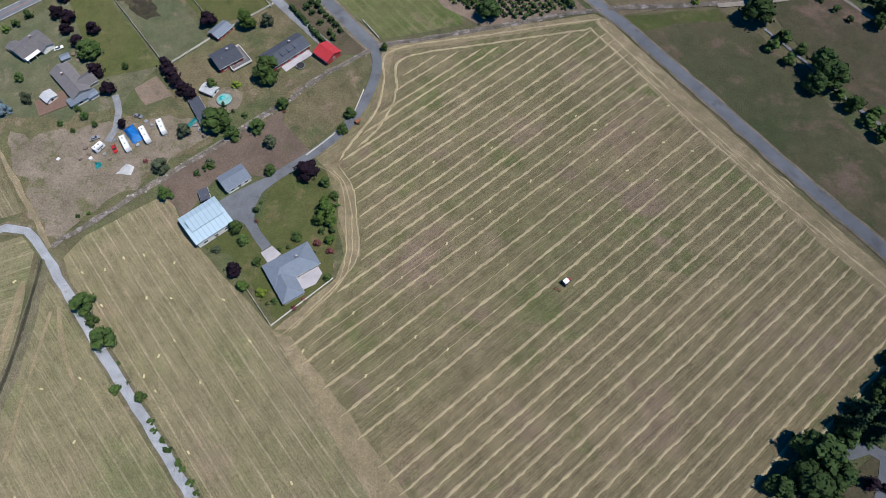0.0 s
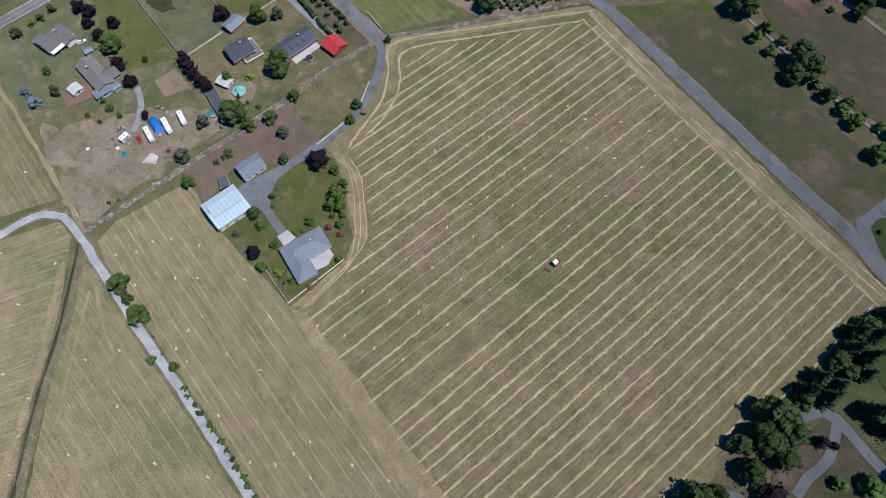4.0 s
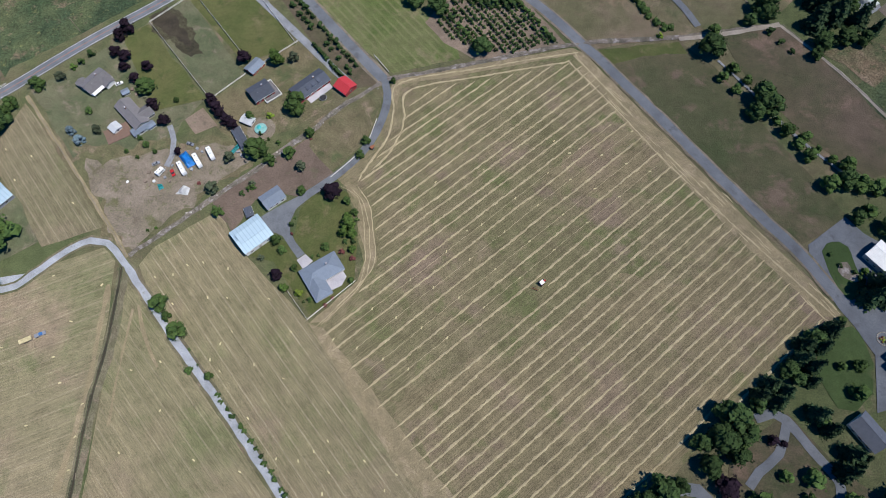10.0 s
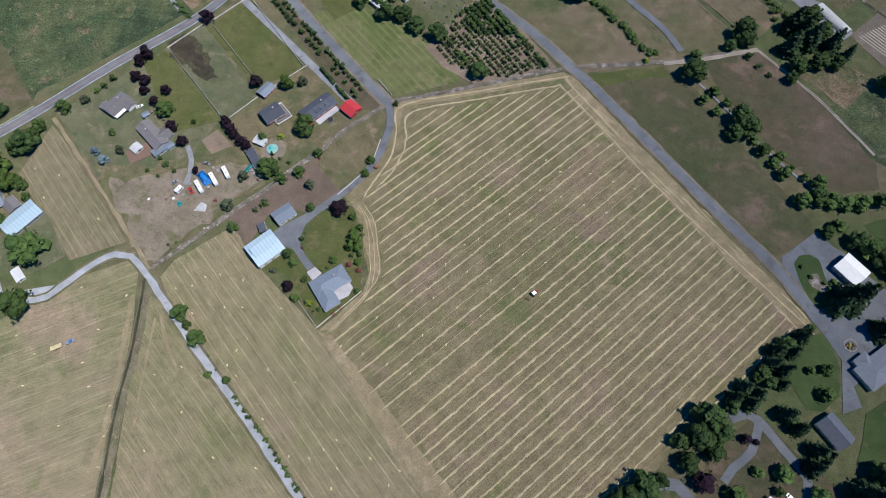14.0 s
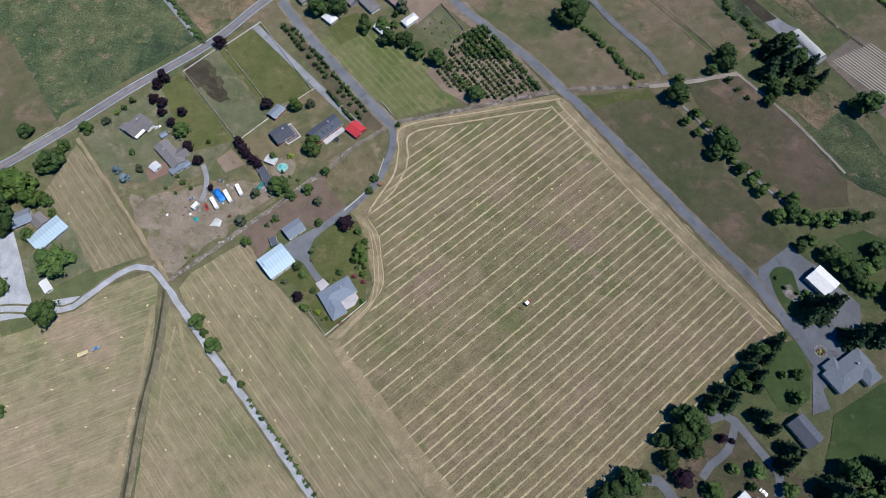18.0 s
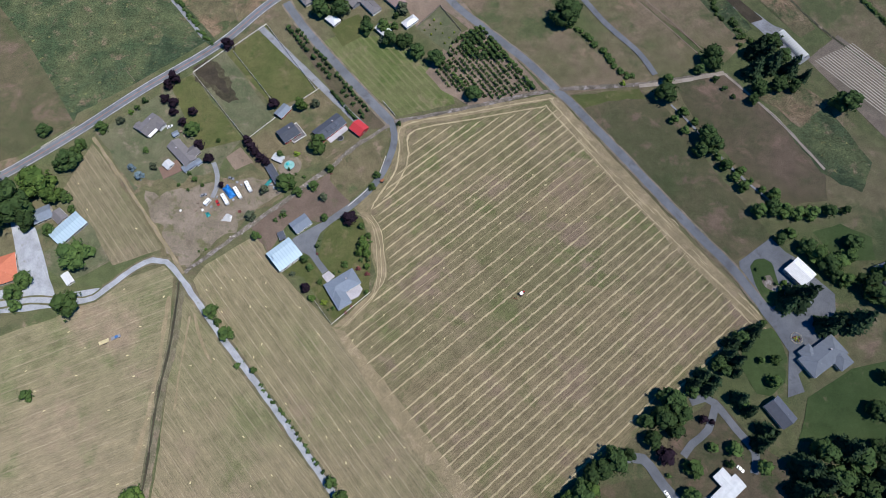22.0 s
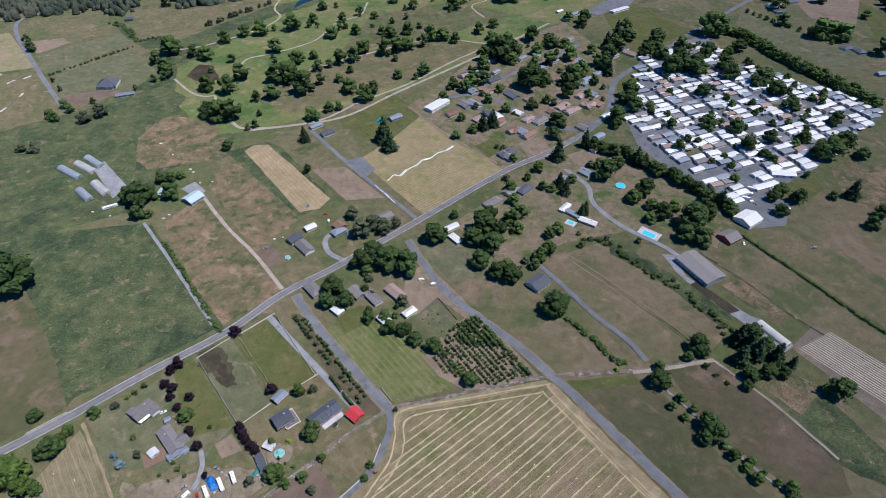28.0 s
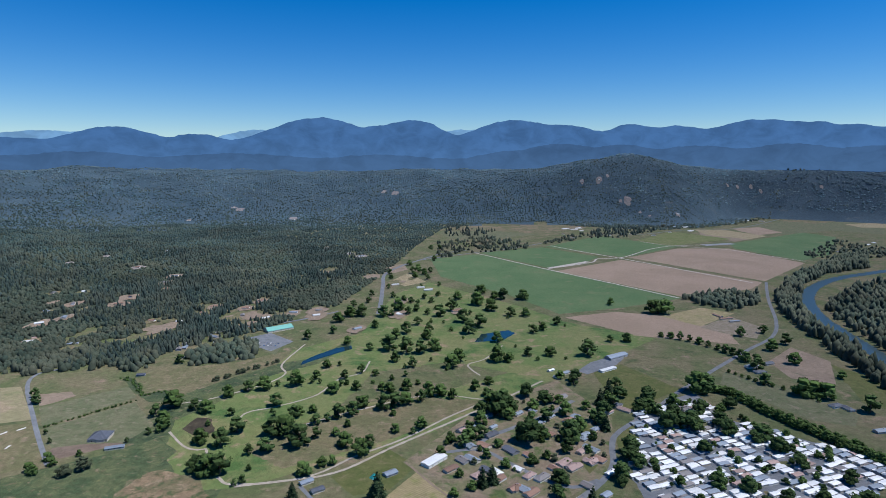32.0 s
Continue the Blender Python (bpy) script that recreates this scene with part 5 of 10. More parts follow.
patch("house_lawn", [(117.4, 746.3), (144.5, 776.8), (148.9, 748.7), (122.5, 719.8)], LAWN, Z + 0.06, "green garden lawn", "lawn", 0.5)
patch("house_yard", [(46.5, 568.6), (69.5, 582.8), (89.3, 548.5), (60.7, 529.5)], SOIL, Z + 0.05, "bare brown garden", "garden", 0.8)
patch("house_yard", [(67.6, 608.6), (95.6, 624.5), (102, 585.4), (76.4, 589.7)], GRASS_DRY, Z + 0.05, "dry tan garden", "garden", 0.8)
patch("house_yard", [(98.3, 546.9), (125.1, 565.3), (140.1, 541.3), (113.8, 523)], SOIL, Z + 0.05, "bare brown yard", "garden", 0.8)
patch("oval_green", [tuple(v) for v in smooth_line([(170.3, 690.2), (179.7, 738.4), (198.3, 765.5), (219.8, 763.4), (210.6, 740.7), (192.3, 711.6), (170.3, 690.2)], 4)[:-1]], LAWN, Z + 0.09, "green lawn at a park entrance", "lawn", 0.2)
ribbon("estate_lane", [(95.1, 520.3), (116.1, 491.3), (119.1, 463.1), (142, 429.9), (178.2, 400.8), (196.8, 373)], 5.0, GRAVEL, Z + 0.12, "pale gravel access lane", "lane")
ribbon("water_river", [(1413.5, 2093.2), (1232.9, 1994.2), (1059.0, 1876.2), (913.9, 1717.3), (820.0, 1545.2), (770.0, 1398.4), (751.1, 1285.0), (738.3, 1183.8), (717.2, 1063.8), (684.6, 925.3), (643.3, 759.5)], 31.0, WATER, Z + 0.05, "blue river between wooded banks", "river", 6.0)
patch("water_pond", [(-323.3, 965.3), (-304.6, 997.5), (-273.9, 1039.3), (-254.2, 1065.1), (-261.5, 1086), (-286.5, 1065.8), (-312.2, 1022.6), (-326.1, 986.3)], POND, Z + 0.14, "dark golf pond", "pond", 1.5)
patch("water_pond", [(-22.1, 1129.2), (-10, 1185.8), (47, 1220.5), (60.7, 1200.4), (34.1, 1145.6)], POND, Z + 0.14, "dark blue golf pond", "pond", 2.0)
patch("dry_pond", [(-399.3, 703.8), (-395.9, 739.9), (-374.4, 738), (-351.6, 699.5), (-365.9, 681.8)], DARK_SOIL, Z + 0.14, "dark dried-out pond", "pond", 3.0)
DITCH_LINE = [(-164.7, 87.2), (-162.6, 70.7), (-160.1, 46.4), (-159.5, 23.4), (-157.6, -0.9), (-154.8, -24.1)] + [(-153.5, -56), (-151.7, -81.5)]
ribbon("ditch_bank", [(x + 1.2, y) for x, y in DITCH_LINE], 6.0, BANK, Z + 0.09, "green and brown grass bank along a ditch", "bank", 1.5)
ribbon("ditch", DITCH_LINE, 1.8, DITCH, Z + 0.12, "weedy drainage ditch between fields", "ditch", 0.8)
ribbon("ditch_channel", DITCH_LINE, 0.7, DARK_SOIL, Z + 0.15, "dark wet channel of a ditch", "ditch", 0.3)
ribbon("rock_strip", [(-163, 93.3), (-145, 111.9), (-126.9, 130.4), (-107.9, 149.3), (-94.2, 164.5), (-82.6, 175.6), (-71.4, 190.2), (-46.8, 213)], 3.0, RUBBLE, Z + 0.13, "rocky strip and dry wall line", "rock strip", 1.2)
ribbon("verge", [(-43.7, 215.8), (11.1, 233.4), (67.1, 251.4), (127.7, 261.9), (189.2, 277.1)], 3.2, RUBBLE, Z + 0.12, "rocky fence strip", "verge", 1.0)
ribbon("track_edge", [(-251.7, 186.1), (-216.1, 149.2), (-178.2, 108.9), (-163.4, 92.6)], 2.2, HEADLAND, Z + 0.12, "worn strip along a fence", "track", 1.0)

ribbon("loop_drive", [(149.9, 40.2), (158.2, 43.6), (164, 40.8), (173.7, 28.7), (184.1, 15.3), (182.4, 4.3)], 4.6, ASPHALT, Z + 0.13, "grey asphalt loop drive", "drive")
ribbon("loop_drive", [(163.9, 39.1), (159, 25.7), (149, 16.9), (144, 10.2)], 4.2, ASPHALT, Z + 0.13, "grey asphalt loop drive", "drive")
ribbon("loop_drive", [(108.6, 5.4), (121.5, 6.6), (132.4, -6.3), (144.6, -18.7), (155.3, -22.1), (162.3, -17.9)], 5.6, ASPHALT, Z + 0.14, "grey asphalt drive past a house", "drive")
ribbon("stream_track", [(89.2, 386), (114.1, 362.7), (146.8, 329), (175.6, 295.9)], 1.0, SOIL, Z + 0.13, "pale worn wheel track", "track", 0.4)
ribbon("stream_track", [(86.5, 382), (111.2, 357.6), (143.8, 323.8), (171.6, 292.8)], 1.0, SOIL, Z + 0.13, "pale worn wheel track", "track", 0.4)
ribbon("pasture_track", [(189.1, 276.2), (219.6, 243.5), (249.3, 202.2)], 2.0, PATH_MAT, Z + 0.13, "pale dirt track along a pasture fence", "track", 0.6)
ribbon("oak_track", [(149.5, 246.1), (163.6, 229.4), (178.3, 209), (195.6, 189.1), (212.6, 173.8)], 1.6, GRAVEL, Z + 0.13, "pale strip under an oak row", "track", 0.6)
ribbon("pasture_track", [(127.6, 260.5), (149.1, 265.1), (189.1, 276.6)], 3.4, PATH_MAT, Z + 0.14, "pale dirt farm track", "track", 0.6)
ribbon("farm_loop", [(-106.8, 361.1), (-122.3, 368.8), (-131, 383.5), (-128.6, 395.7), (-115.3, 400.8), (-108.4, 393.3)], 5.0, GRAVEL, Z + 0.13, "pale gravel loop drive", "drive", 0.4)
ribbon("golf_lane", [(-267.2, 571.3), (-193.5, 599.1), (-149, 651.6), (-98.7, 701.7), (-45, 774.4), (8.3, 836)], 3.6, PATH_MAT, Z + 0.13, "pale lane along the golf course", "lane", 0.5)
ribbon("worn_track", [(-150.1, 67.7), (-146.2, 58.7), (-139.4, 47.3), (-132.1, 38.3)], 1.4, HEADLAND, Z + 0.1, "pale worn wheel track in a cut field", "track", 0.8)
ribbon("worn_track", [(-152.2, 65.7), (-152.1, 56.7), (-150.9, 42.8), (-149.5, 25.9), (-147.5, 9.6)], 1.2, HEADLAND, Z + 0.1, "pale worn wheel track in a cut field", "track", 0.8)
ribbon("worn_track", [(-168.6, 77.1), (-166.0, 55.5), (-163.1, 28.1), (-162.4, 1.9), (-162.2, -20.1)], 2.6, HEADLAND, Z + 0.1, "pale worn strip beside a ditch", "track", 1.2)
for a, b in zip([(180.8, 573.9), (210.4, 626), (194.1, 692.3), (238.3, 763.2)], [(254.4, 485), (302.5, 536.6), (372.8, 588.8), (443.2, 674.8)]):
    ribbon("park_lane", [a, b], 6.0, ASPHALT, Z + 0.13, "grey lane between mobile homes", "lane")

# ---- windrows ----


def windrow(name, line, width, tall, label, group):
    """A raked ridge of hay with ragged flanks."""
    rng = random.Random(len(line) * 31 + int(line[0].x * 7))
    verts, faces = [], []
    for i, v in enumerate(line):
        d = (line[min(i + 1, len(line) - 1)] - line[max(i - 1, 0)]).normalized()
        s = Vector((-d.y, d.x))
        thin = 0.45 + 0.55 * ramp(min(i, len(line) - 1 - i), 0, 3)
        w = width * thin * rng.uniform(0.62, 1.3)
        off = rng.uniform(-0.2, 0.2)
        for k, h in ((-0.5, 0.0), (-0.22, 0.8), (0.2, 1.0), (0.5, 0.0)):
            q = v + s * (off + k * w * rng.uniform(0.8, 1.2))
            verts.append((q.x, q.y, Z + 0.07 + h * tall * thin * rng.uniform(0.6, 1.3)))
        if i:
            a = 4 * i
            faces += [(a - 4 + k, a + k, a + k + 1, a - 3 + k) for k in range(3)]
    ob = part(name, mesh_of(name, verts, faces, HAY), HAY, None)
    return tagged(ob, label, "windrow", group)


ROW_DIR = radians(45.0)
along, across = Vector((math.cos(ROW_DIR), math.sin(ROW_DIR))), Vector((-math.sin(ROW_DIR), math.cos(ROW_DIR)))
ENDS = [(-23.1, 203.7), (-18.7, 201.2), (-4.4, 207), (-3.9, 201.3), (-3.2, 193.7), (-2.6, 186.5), (-2, 180.3), (-1.4, 173.4), (-0.7, 165.1), (-0, 157.3), (0.7, 149.3), (1.2, 143.2), (1.9, 135), (2.5, 128.1), (17.3, 133.6), (26.4, 129.5), (38, 123.7), (53, 121), (93.9, 146.7), (99.1, 142.2), (103.1, 138.8), (96.2, 123.5), (60.1, 79), (64.6, 74.9), (68.1, 71.6), (73.4, 68.8), (76.6, 65), (81.4, 61.3), (85.7, 58.8), (93.1, 57.2), (96.4, 53.5), (101.9, 50.7), (105.7, 46.8), (109.2, 43.6), (113.7, 40.2)]
ROW_FIELD = [(-29.7, 192.2), (-28.9, 209.5), (15.4, 221.7), (63.7, 237.9), (71.5, 235.1), (97.9, 200), (129, 162.7), (154.7, 130), (180.2, 103.1), (190.1, 90.2), (172.7, 72.3), (139.2, 43), (113.3, 18.4)] + [(107, 10.6), (75.4, -12.9), (30.8, -29.0), (-10.9, 14.6), (-56.8, 60.8)]
ROW_FIELD += [(-37, 91.5), (-32.6, 105), (-38.1, 117.9), (-46.6, 141.8), (-51.2, 146.9), (-43.9, 160.5), (-34.1, 180.6)]
RAKED_FROM = Vector([(51.3, 97.5)][0]).dot(along)
offsets = [Vector(c).dot(across) for c in ENDS]
offsets += [offsets[-1] - 5.4 * k for k in range(1, 7)]
for n, off in enumerate(offsets):
    run = []
    for k in range(-260, 300):
        u = k * 1.6
        v = along * u + across * (off + 0.5 * noise.noise(Vector((u / 38, n * 3.3, 0))) + 0.18 * noise.noise(Vector((u / 6, n * 7.1, 2))))
        if n == 19 and u < RAKED_FROM:
            continue
        if inside(ROW_FIELD, v.x, v.y):
            run.append(v)
        elif run:
            break
    if len(run) > 6:
        windrow("windrow", run, 1.25, 0.3, "pale raked hay windrow on mown stubble", "windrows in the hay field")
for pts, wide in (([(99.6, 201), (67.2, 239.9), (63.7, 244), (11.4, 229), (-35.7, 213.9), (-37.5, 194.3), (-38.6, 176.3), (-47.7, 156.4), (-51.2, 146.9)], 1.5), ([(96.2, 197.9), (63.8, 235.3), (58.5, 236.5), (11.8, 223.1), (-29.6, 209.4), (-30.9, 190.9), (-31.7, 180.1), (-37.2, 164.9), (-44.1, 154.9)], 1.4), ([(92.9, 201.6), (116.7, 172.7), (146.4, 141.2), (179.3, 107.8), (193.4, 93.5)], 1.4),
                  ([(-50.9, 144.3), (-42.8, 133.2), (-38.8, 117.9), (-35.7, 104.7), (-38.7, 93), (-52.7, 74.3)], 0.8), ([(-55.7, 143.9), (-47, 135.3), (-42, 122.8), (-39.7, 111), (-38.3, 101.1), (-41.1, 87.9), (-57.3, 66.2)], 0.7), ([(-59.9, 143.5), (-49.8, 137.2), (-44.7, 124.2), (-42.2, 110.8), (-40.8, 100.9), (-42.6, 87.8), (-59.5, 65.1)], 0.6)):
    windrow("windrow", smooth_line(pts, 1.6), wide, 0.22, "curved hay windrow along the headland", "windrows in the hay field")
rng = random.Random(12)
for k in range(34):
    u, off = rng.uniform(0, 1), rng.uniform(-9, 3)
    a, b = [Vector(p) for p in [(82.9, 225.4), (190.1, 100.9)]]
    v = a.lerp(b, u)
    d = (b - a).normalized()
    s = Vector((-d.y, d.x))
    run = [v + d * (q * 1.5) + s * (off + 0.5 * noise.noise(Vector((q / 5, k, 0)))) for q in range(rng.randint(6, 18))]
    windrow("windrow", run, 0.9, 0.15, "thin leftover streak of hay", "hay streaks on the headland")

# ---- bales ----
bm = bmesh.new()
box(bm, -0.6, 0.6, -0.28, 0.28, 0.0, 0.42, 0.05)
bale_mesh = bpy.data.meshes.new("hay_bale")
bm.to_mesh(bale_mesh)
bm.free()
bale_mesh.materials.append(BALE)


def bales(field, angle, gap, pitch, seed, chance=0.8):
    rng = random.Random(seed)
    d = Vector((math.cos(radians(angle)), math.sin(radians(angle))))
    s = Vector((-d.y, d.x))
    c = sum((Vector(p) for p in field), Vector((0, 0))) / len(field)
    for i in range(-40, 41):
        for k in range(-40, 41):
            v = c + s * (i * gap + rng.uniform(-0.6, 0.6)) + d * (k * pitch + rng.uniform(-8, 8))
            if inside(field, v.x, v.y) and rng.random() < chance:
                ob = new("hay_bale", bale_mesh)
                ob.matrix_basis = pose(v.x, v.y, Z + 0.06, 0, 0, angle + rng.gauss(0, 25)) @ Matrix.Scale(rng.uniform(0.95, 1.25), 4)
                tagged(ob, "small rectangular straw-coloured hay bale on stubble", "hay bale", "bales in the hay fields")


bales([(-151.3, 87.7), (-120.6, 117.5), (-67.7, 65.3)] + [(-11.5, 4.1), (27.4, -33.7), (-32.1, -39.1), (-103.4, 33.8)], -45.7, 7.6, 22, 3, 0.62)
bales([(-153.6, 65.2), (-127.8, 46.4)] + [(-60.5, -20.6), (-44.7, -40.2), (-142.3, -49.1)], -43, 12, 26, 4, 0.5)
bales([(-264.2, 33.4), (-209.3, 78.1), (-172.7, 92.6), (-156.5, -4.1), (-154.9, -50.2), (-234.1, -57.4)], 28, 14, 30, 5, 0.65)
thin_rows = [offsets[k] for k in range(13, 22)]
for n, (p, q) in enumerate(zip(thin_rows, thin_rows[1:])):
    if abs(p - q) < 7:
        continue
    run = []
    for k in range(-260, 300):
        v = along * (k * 1.6) + across * ((p + q) / 2 + 0.25 * noise.noise(Vector((k / 12, n * 5.3, 1))))
        if inside(ROW_FIELD, v.x, v.y):
            run.append(v)
            if k % 15 == (n * 4) % 15:
                ob = new("hay_bale", bale_mesh)
                ob.matrix_basis = pose(v.x, v.y, Z + 0.06, 0, 0, 45 + 40 * math.sin(k * 1.7)) @ Matrix.Scale(1.15, 4)
                tagged(ob, "small rectangular straw-coloured hay bale on stubble", "hay bale", "bales in the hay fields")
        elif run:
            break
    windrow("windrow", run[3:-3], 0.42, 0.1, "thin leftover line of baled hay", "hay streaks on the headland")
bales([(-21.9, 147.6), (64.3, 201.1), (84.4, 187.1), (18.4, 126.4), (-14.2, 106.6)], 45, 11, 34, 6, 0.35)
bales([(-247.7, 170), (-187.2, 111.6), (-209.2, 99.3), (-252.8, 146)], -56, 12, 22, 8, 0.4)

# ---- trees ----


def blob(rng, centre, r, squash, rough, out_v, out_f, rings=4, sides=7):
    """A lumpy closed mass of foliage."""
    base = len(out_v)
    out_v.append((centre[0], centre[1], centre[2] + r * squash * rng.uniform(0.85, 1.1)))
    for i in range(1, rings):
        th = math.pi * i / rings
        for k in range(sides):
            a = 2 * math.pi * (k + 0.5 * (i % 2)) / sides
            q = r * rng.uniform(1 - rough, 1 + rough)
            out_v.append((centre[0] + q * math.sin(th) * math.cos(a), centre[1] + q * math.sin(th) * math.sin(a), centre[2] + q * squash * math.cos(th)))
    out_v.append((centre[0], centre[1], centre[2] - r * squash * 0.8))
    end = len(out_v) - 1
    for k in range(sides):
        j = (k + 1) % sides
        out_f.append((base, base + 1 + k, base + 1 + j))
        for i in range(rings - 2):
            p, q = base + 1 + i * sides, base + 1 + (i + 1) * sides
            out_f.append((p + k, q + k, q + j, p + j))
        p = base + 1 + (rings - 2) * sides
        out_f.append((end, p + j, p + k))


def leaves(rng, centre, r, squash, count, size, out_v, out_f):
    """Loose sprays of leaves over the skin of a mass."""
    for _ in range(count):
        d = Vector((rng.gauss(0, 1), rng.gauss(0, 1), rng.gauss(0.25, 1))).normalized()
        p = Vector(centre) + Vector((d.x, d.y, d.z * squash)) * r * rng.uniform(0.9, 1.18)
        u = Vector((rng.gauss(0, 1), rng.gauss(0, 1), rng.gauss(0, 1))).normalized()
        w = d.cross(u).normalized()
        u = (u - d * 0.6 * u.dot(d)).normalized()
        s = size * rng.uniform(0.6, 1.4)
        b = len(out_v)
        out_v.extend([p + u * s, p + w * s * 0.7, p - u * s * 0.9, p - w * s * 0.7 + d * s * 0.4])
        out_f.append((b, b + 1, b + 2, b + 3))


def trunk_mesh(rng, tall, r, limbs, spread):
    bm = bmesh.new()
    rod(bm, (0, 0, -0.15), (0, 0, tall * 0.55), r, r * 0.55, 7)
    for k in range(limbs):
        a = 2 * math.pi * k / limbs + rng.uniform(-0.4, 0.4)
        z = tall * rng.uniform(0.3, 0.5)
        rod(bm, (0, 0, z), (spread * math.cos(a), spread * math.sin(a), tall * rng.uniform(0.55, 0.75)), r * 0.45, r * 0.15, 5)
    me = bpy.data.meshes.new("trunk")
    bm.to_mesh(me)
    bm.free()
    me.materials.append(BARK)
    return me


def clumps(rng, centre, r, squash, count, size, out_v, out_f):
    """Leaf clumps over the skin of a mass: bent quads that lie roughly along it."""
    for _ in range(count):
        d = Vector((rng.gauss(0, 1), rng.gauss(0, 1), rng.gauss(0.35, 1))).normalized()
        p = Vector(centre) + Vector((d.x, d.y, d.z * squash)) * r * rng.uniform(0.88, 1.14)
        n = (d + Vector((rng.gauss(0, 0.5), rng.gauss(0, 0.5), rng.gauss(0.2, 0.5)))).normalized()
        u = n.orthogonal().normalized()
        w = n.cross(u)
        a = rng.uniform(0, 6.28)
        u, w = u * math.cos(a) + w * math.sin(a), w * math.cos(a) - u * math.sin(a)
        k = size * rng.uniform(0.55, 1.45)
        b = len(out_v)
        out_v.extend([p + u * k, p + w * k * 0.75 - n * k * 0.25, p - u * k * 0.9, p - w * k * 0.7 - n * k * 0.3])
        out_f.extend([(b, b + 1, b + 2), (b, b + 2, b + 3)])


def broadleaf(seed, mat, tall=8.0, radius=4.0, lobes=16, spray=26, low=0.25):
    """Trunk with limbs and an uneven crown of lobes clad in leaf clumps, about radius wide."""
    rng = random.Random(seed)
    v, f = [], []
    for k in range(lobes):
        a, q = 2.4 * k + rng.uniform(-0.5, 0.5), math.sqrt((k + 0.5) / lobes) * rng.uniform(0.8, 1.08)
        up = min(1.0, max(0.0, 1.0 - 0.7 * q * q + rng.uniform(-0.25, 0.1)))
        if k % 5 > 2:
            up *= rng.uniform(0.0, 0.6)
        c = (radius * 0.62 * q * math.cos(a), radius * 0.62 * q * math.sin(a), tall * (low + (0.82 - low) * up))
        r = radius * rng.uniform(0.26, 0.42)
        blob(rng, c, r * 0.94, 0.85, 0.3, v, f, 3, 6)
        clumps(rng, c, r, 0.85, spray, max(0.16, radius * 0.085), v, f)
    for k in range(lobes // 3):
        a, q = rng.uniform(0, 6.28), rng.uniform(0.7, 0.95)
        clumps(rng, (radius * q * math.cos(a), radius * q * math.sin(a), tall * rng.uniform(low, 0.6)), radius * 0.14, 0.8, 7, radius * 0.08, v, f)
    return mesh_of("crown", v, f, mat), trunk_mesh(rng, tall, radius * 0.07, 5, radius * 0.5)


def conifer(seed, mat, tall=16.0, radius=3.6, tiers=11):
    """Straight trunk with tiers of drooping boughs, ragged in outline."""
    rng = random.Random(seed)
    v, f = [], []
    for t in range(tiers):
        u = t / (tiers - 1)
        r = radius * (1 - u) ** 0.75 + 0.3
        z = tall * (0.08 + 0.88 * u)
        n = max(4, int(8 * (1 - u) + 4))
        for k in range(n):
            a = 2 * math.pi * (k + 0.5 * (t % 2) + rng.uniform(-0.35, 0.35)) / n
            q = r * rng.uniform(0.62, 1.18)
            d, s = Vector((math.cos(a), math.sin(a), 0)), Vector((-math.sin(a), math.cos(a), 0))
            drop = rng.uniform(0.22, 0.42)
            wide = 0.26 * q + 0.2
            b = len(v)
            v.extend([Vector((0, 0, z + 0.3)), d * q * 0.6 + s * wide + Vector((0, 0, z - drop * 0.9 * q)), d * q + Vector((0, 0, z - drop * q)), d * q * 0.6 - s * wide + Vector((0, 0, z - drop * 0.9 * q)), d * q * 0.55 + Vector((0, 0, z - 0.05 * q))])
            f.extend([(b, b + 1, b + 4), (b + 1, b + 2, b + 4), (b + 2, b + 3, b + 4), (b + 3, b, b + 4)])
            clumps(rng, tuple(d * q * 0.75 + Vector((0, 0, z - drop * 0.5 * q))), 0.25 * q + 0.15, 0.5, 3, 0.12 * radius, v, f)
    bm = bmesh.new()
    rod(bm, (0, 0, -0.2), (0, 0, tall * 0.95), radius * 0.085, 0.04, 7)
    me = bpy.data.meshes.new("trunk")
    bm.to_mesh(me)
    bm.free()
    me.materials.append(BARK)
    return mesh_of("crown", v, f, mat), me


def kind_of(name, label, category, meshes, radius, tall, group):
    return dict(name=name, label=label, category=category, meshes=meshes, radius=radius, tall=tall, group=group)


OAK, ROUND, LIGHT, PLUM, GREY = [], [], [], [], []
for s in range(4):
    OAK.append(kind_of("oak_tree", "spreading dark green oak with an uneven crown", "tree", broadleaf(10 + s, LEAF_OAK, 9.5, 4.6, 20, 24), 4.6, 9.5, "trees in the valley"))
    ROUND.append(kind_of("round_tree", "rounded green broadleaf tree", "tree", broadleaf(20 + s, LEAF_ROUND, 7.0, 3.6, 16, 24, 0.2), 3.6, 7.0, "trees in the valley"))
for s in range(3):
    LIGHT.append(kind_of("light_tree", "bright green broadleaf tree", "tree", broadleaf(30 + s, LEAF_LIGHT, 7.5, 3.6, 16, 26, 0.2), 3.6, 7.5, "trees in the valley"))
    PLUM.append(kind_of("plum_tree", "dark purple-leaved plum tree", "tree", broadleaf(40 + s, LEAF_PLUM, 6.0, 3.0, 14, 24, 0.18), 2.7, 6.0, "purple plum trees"))
    GREY.append(kind_of("willow_tree", "thin grey-green leafy tree", "tree", broadleaf(50 + s, LEAF_GREY, 6.5, 3.4, 14, 22, 0.2), 3.4, 6.5, "trees in the valley"))
FIR = [kind_of("fir_tree", "tall dark green conifer", "conifer", conifer(60 + s, LEAF_FIR, 13.5, 4.2, 12), 4.2, 13.5, "conifers") for s in range(4)]
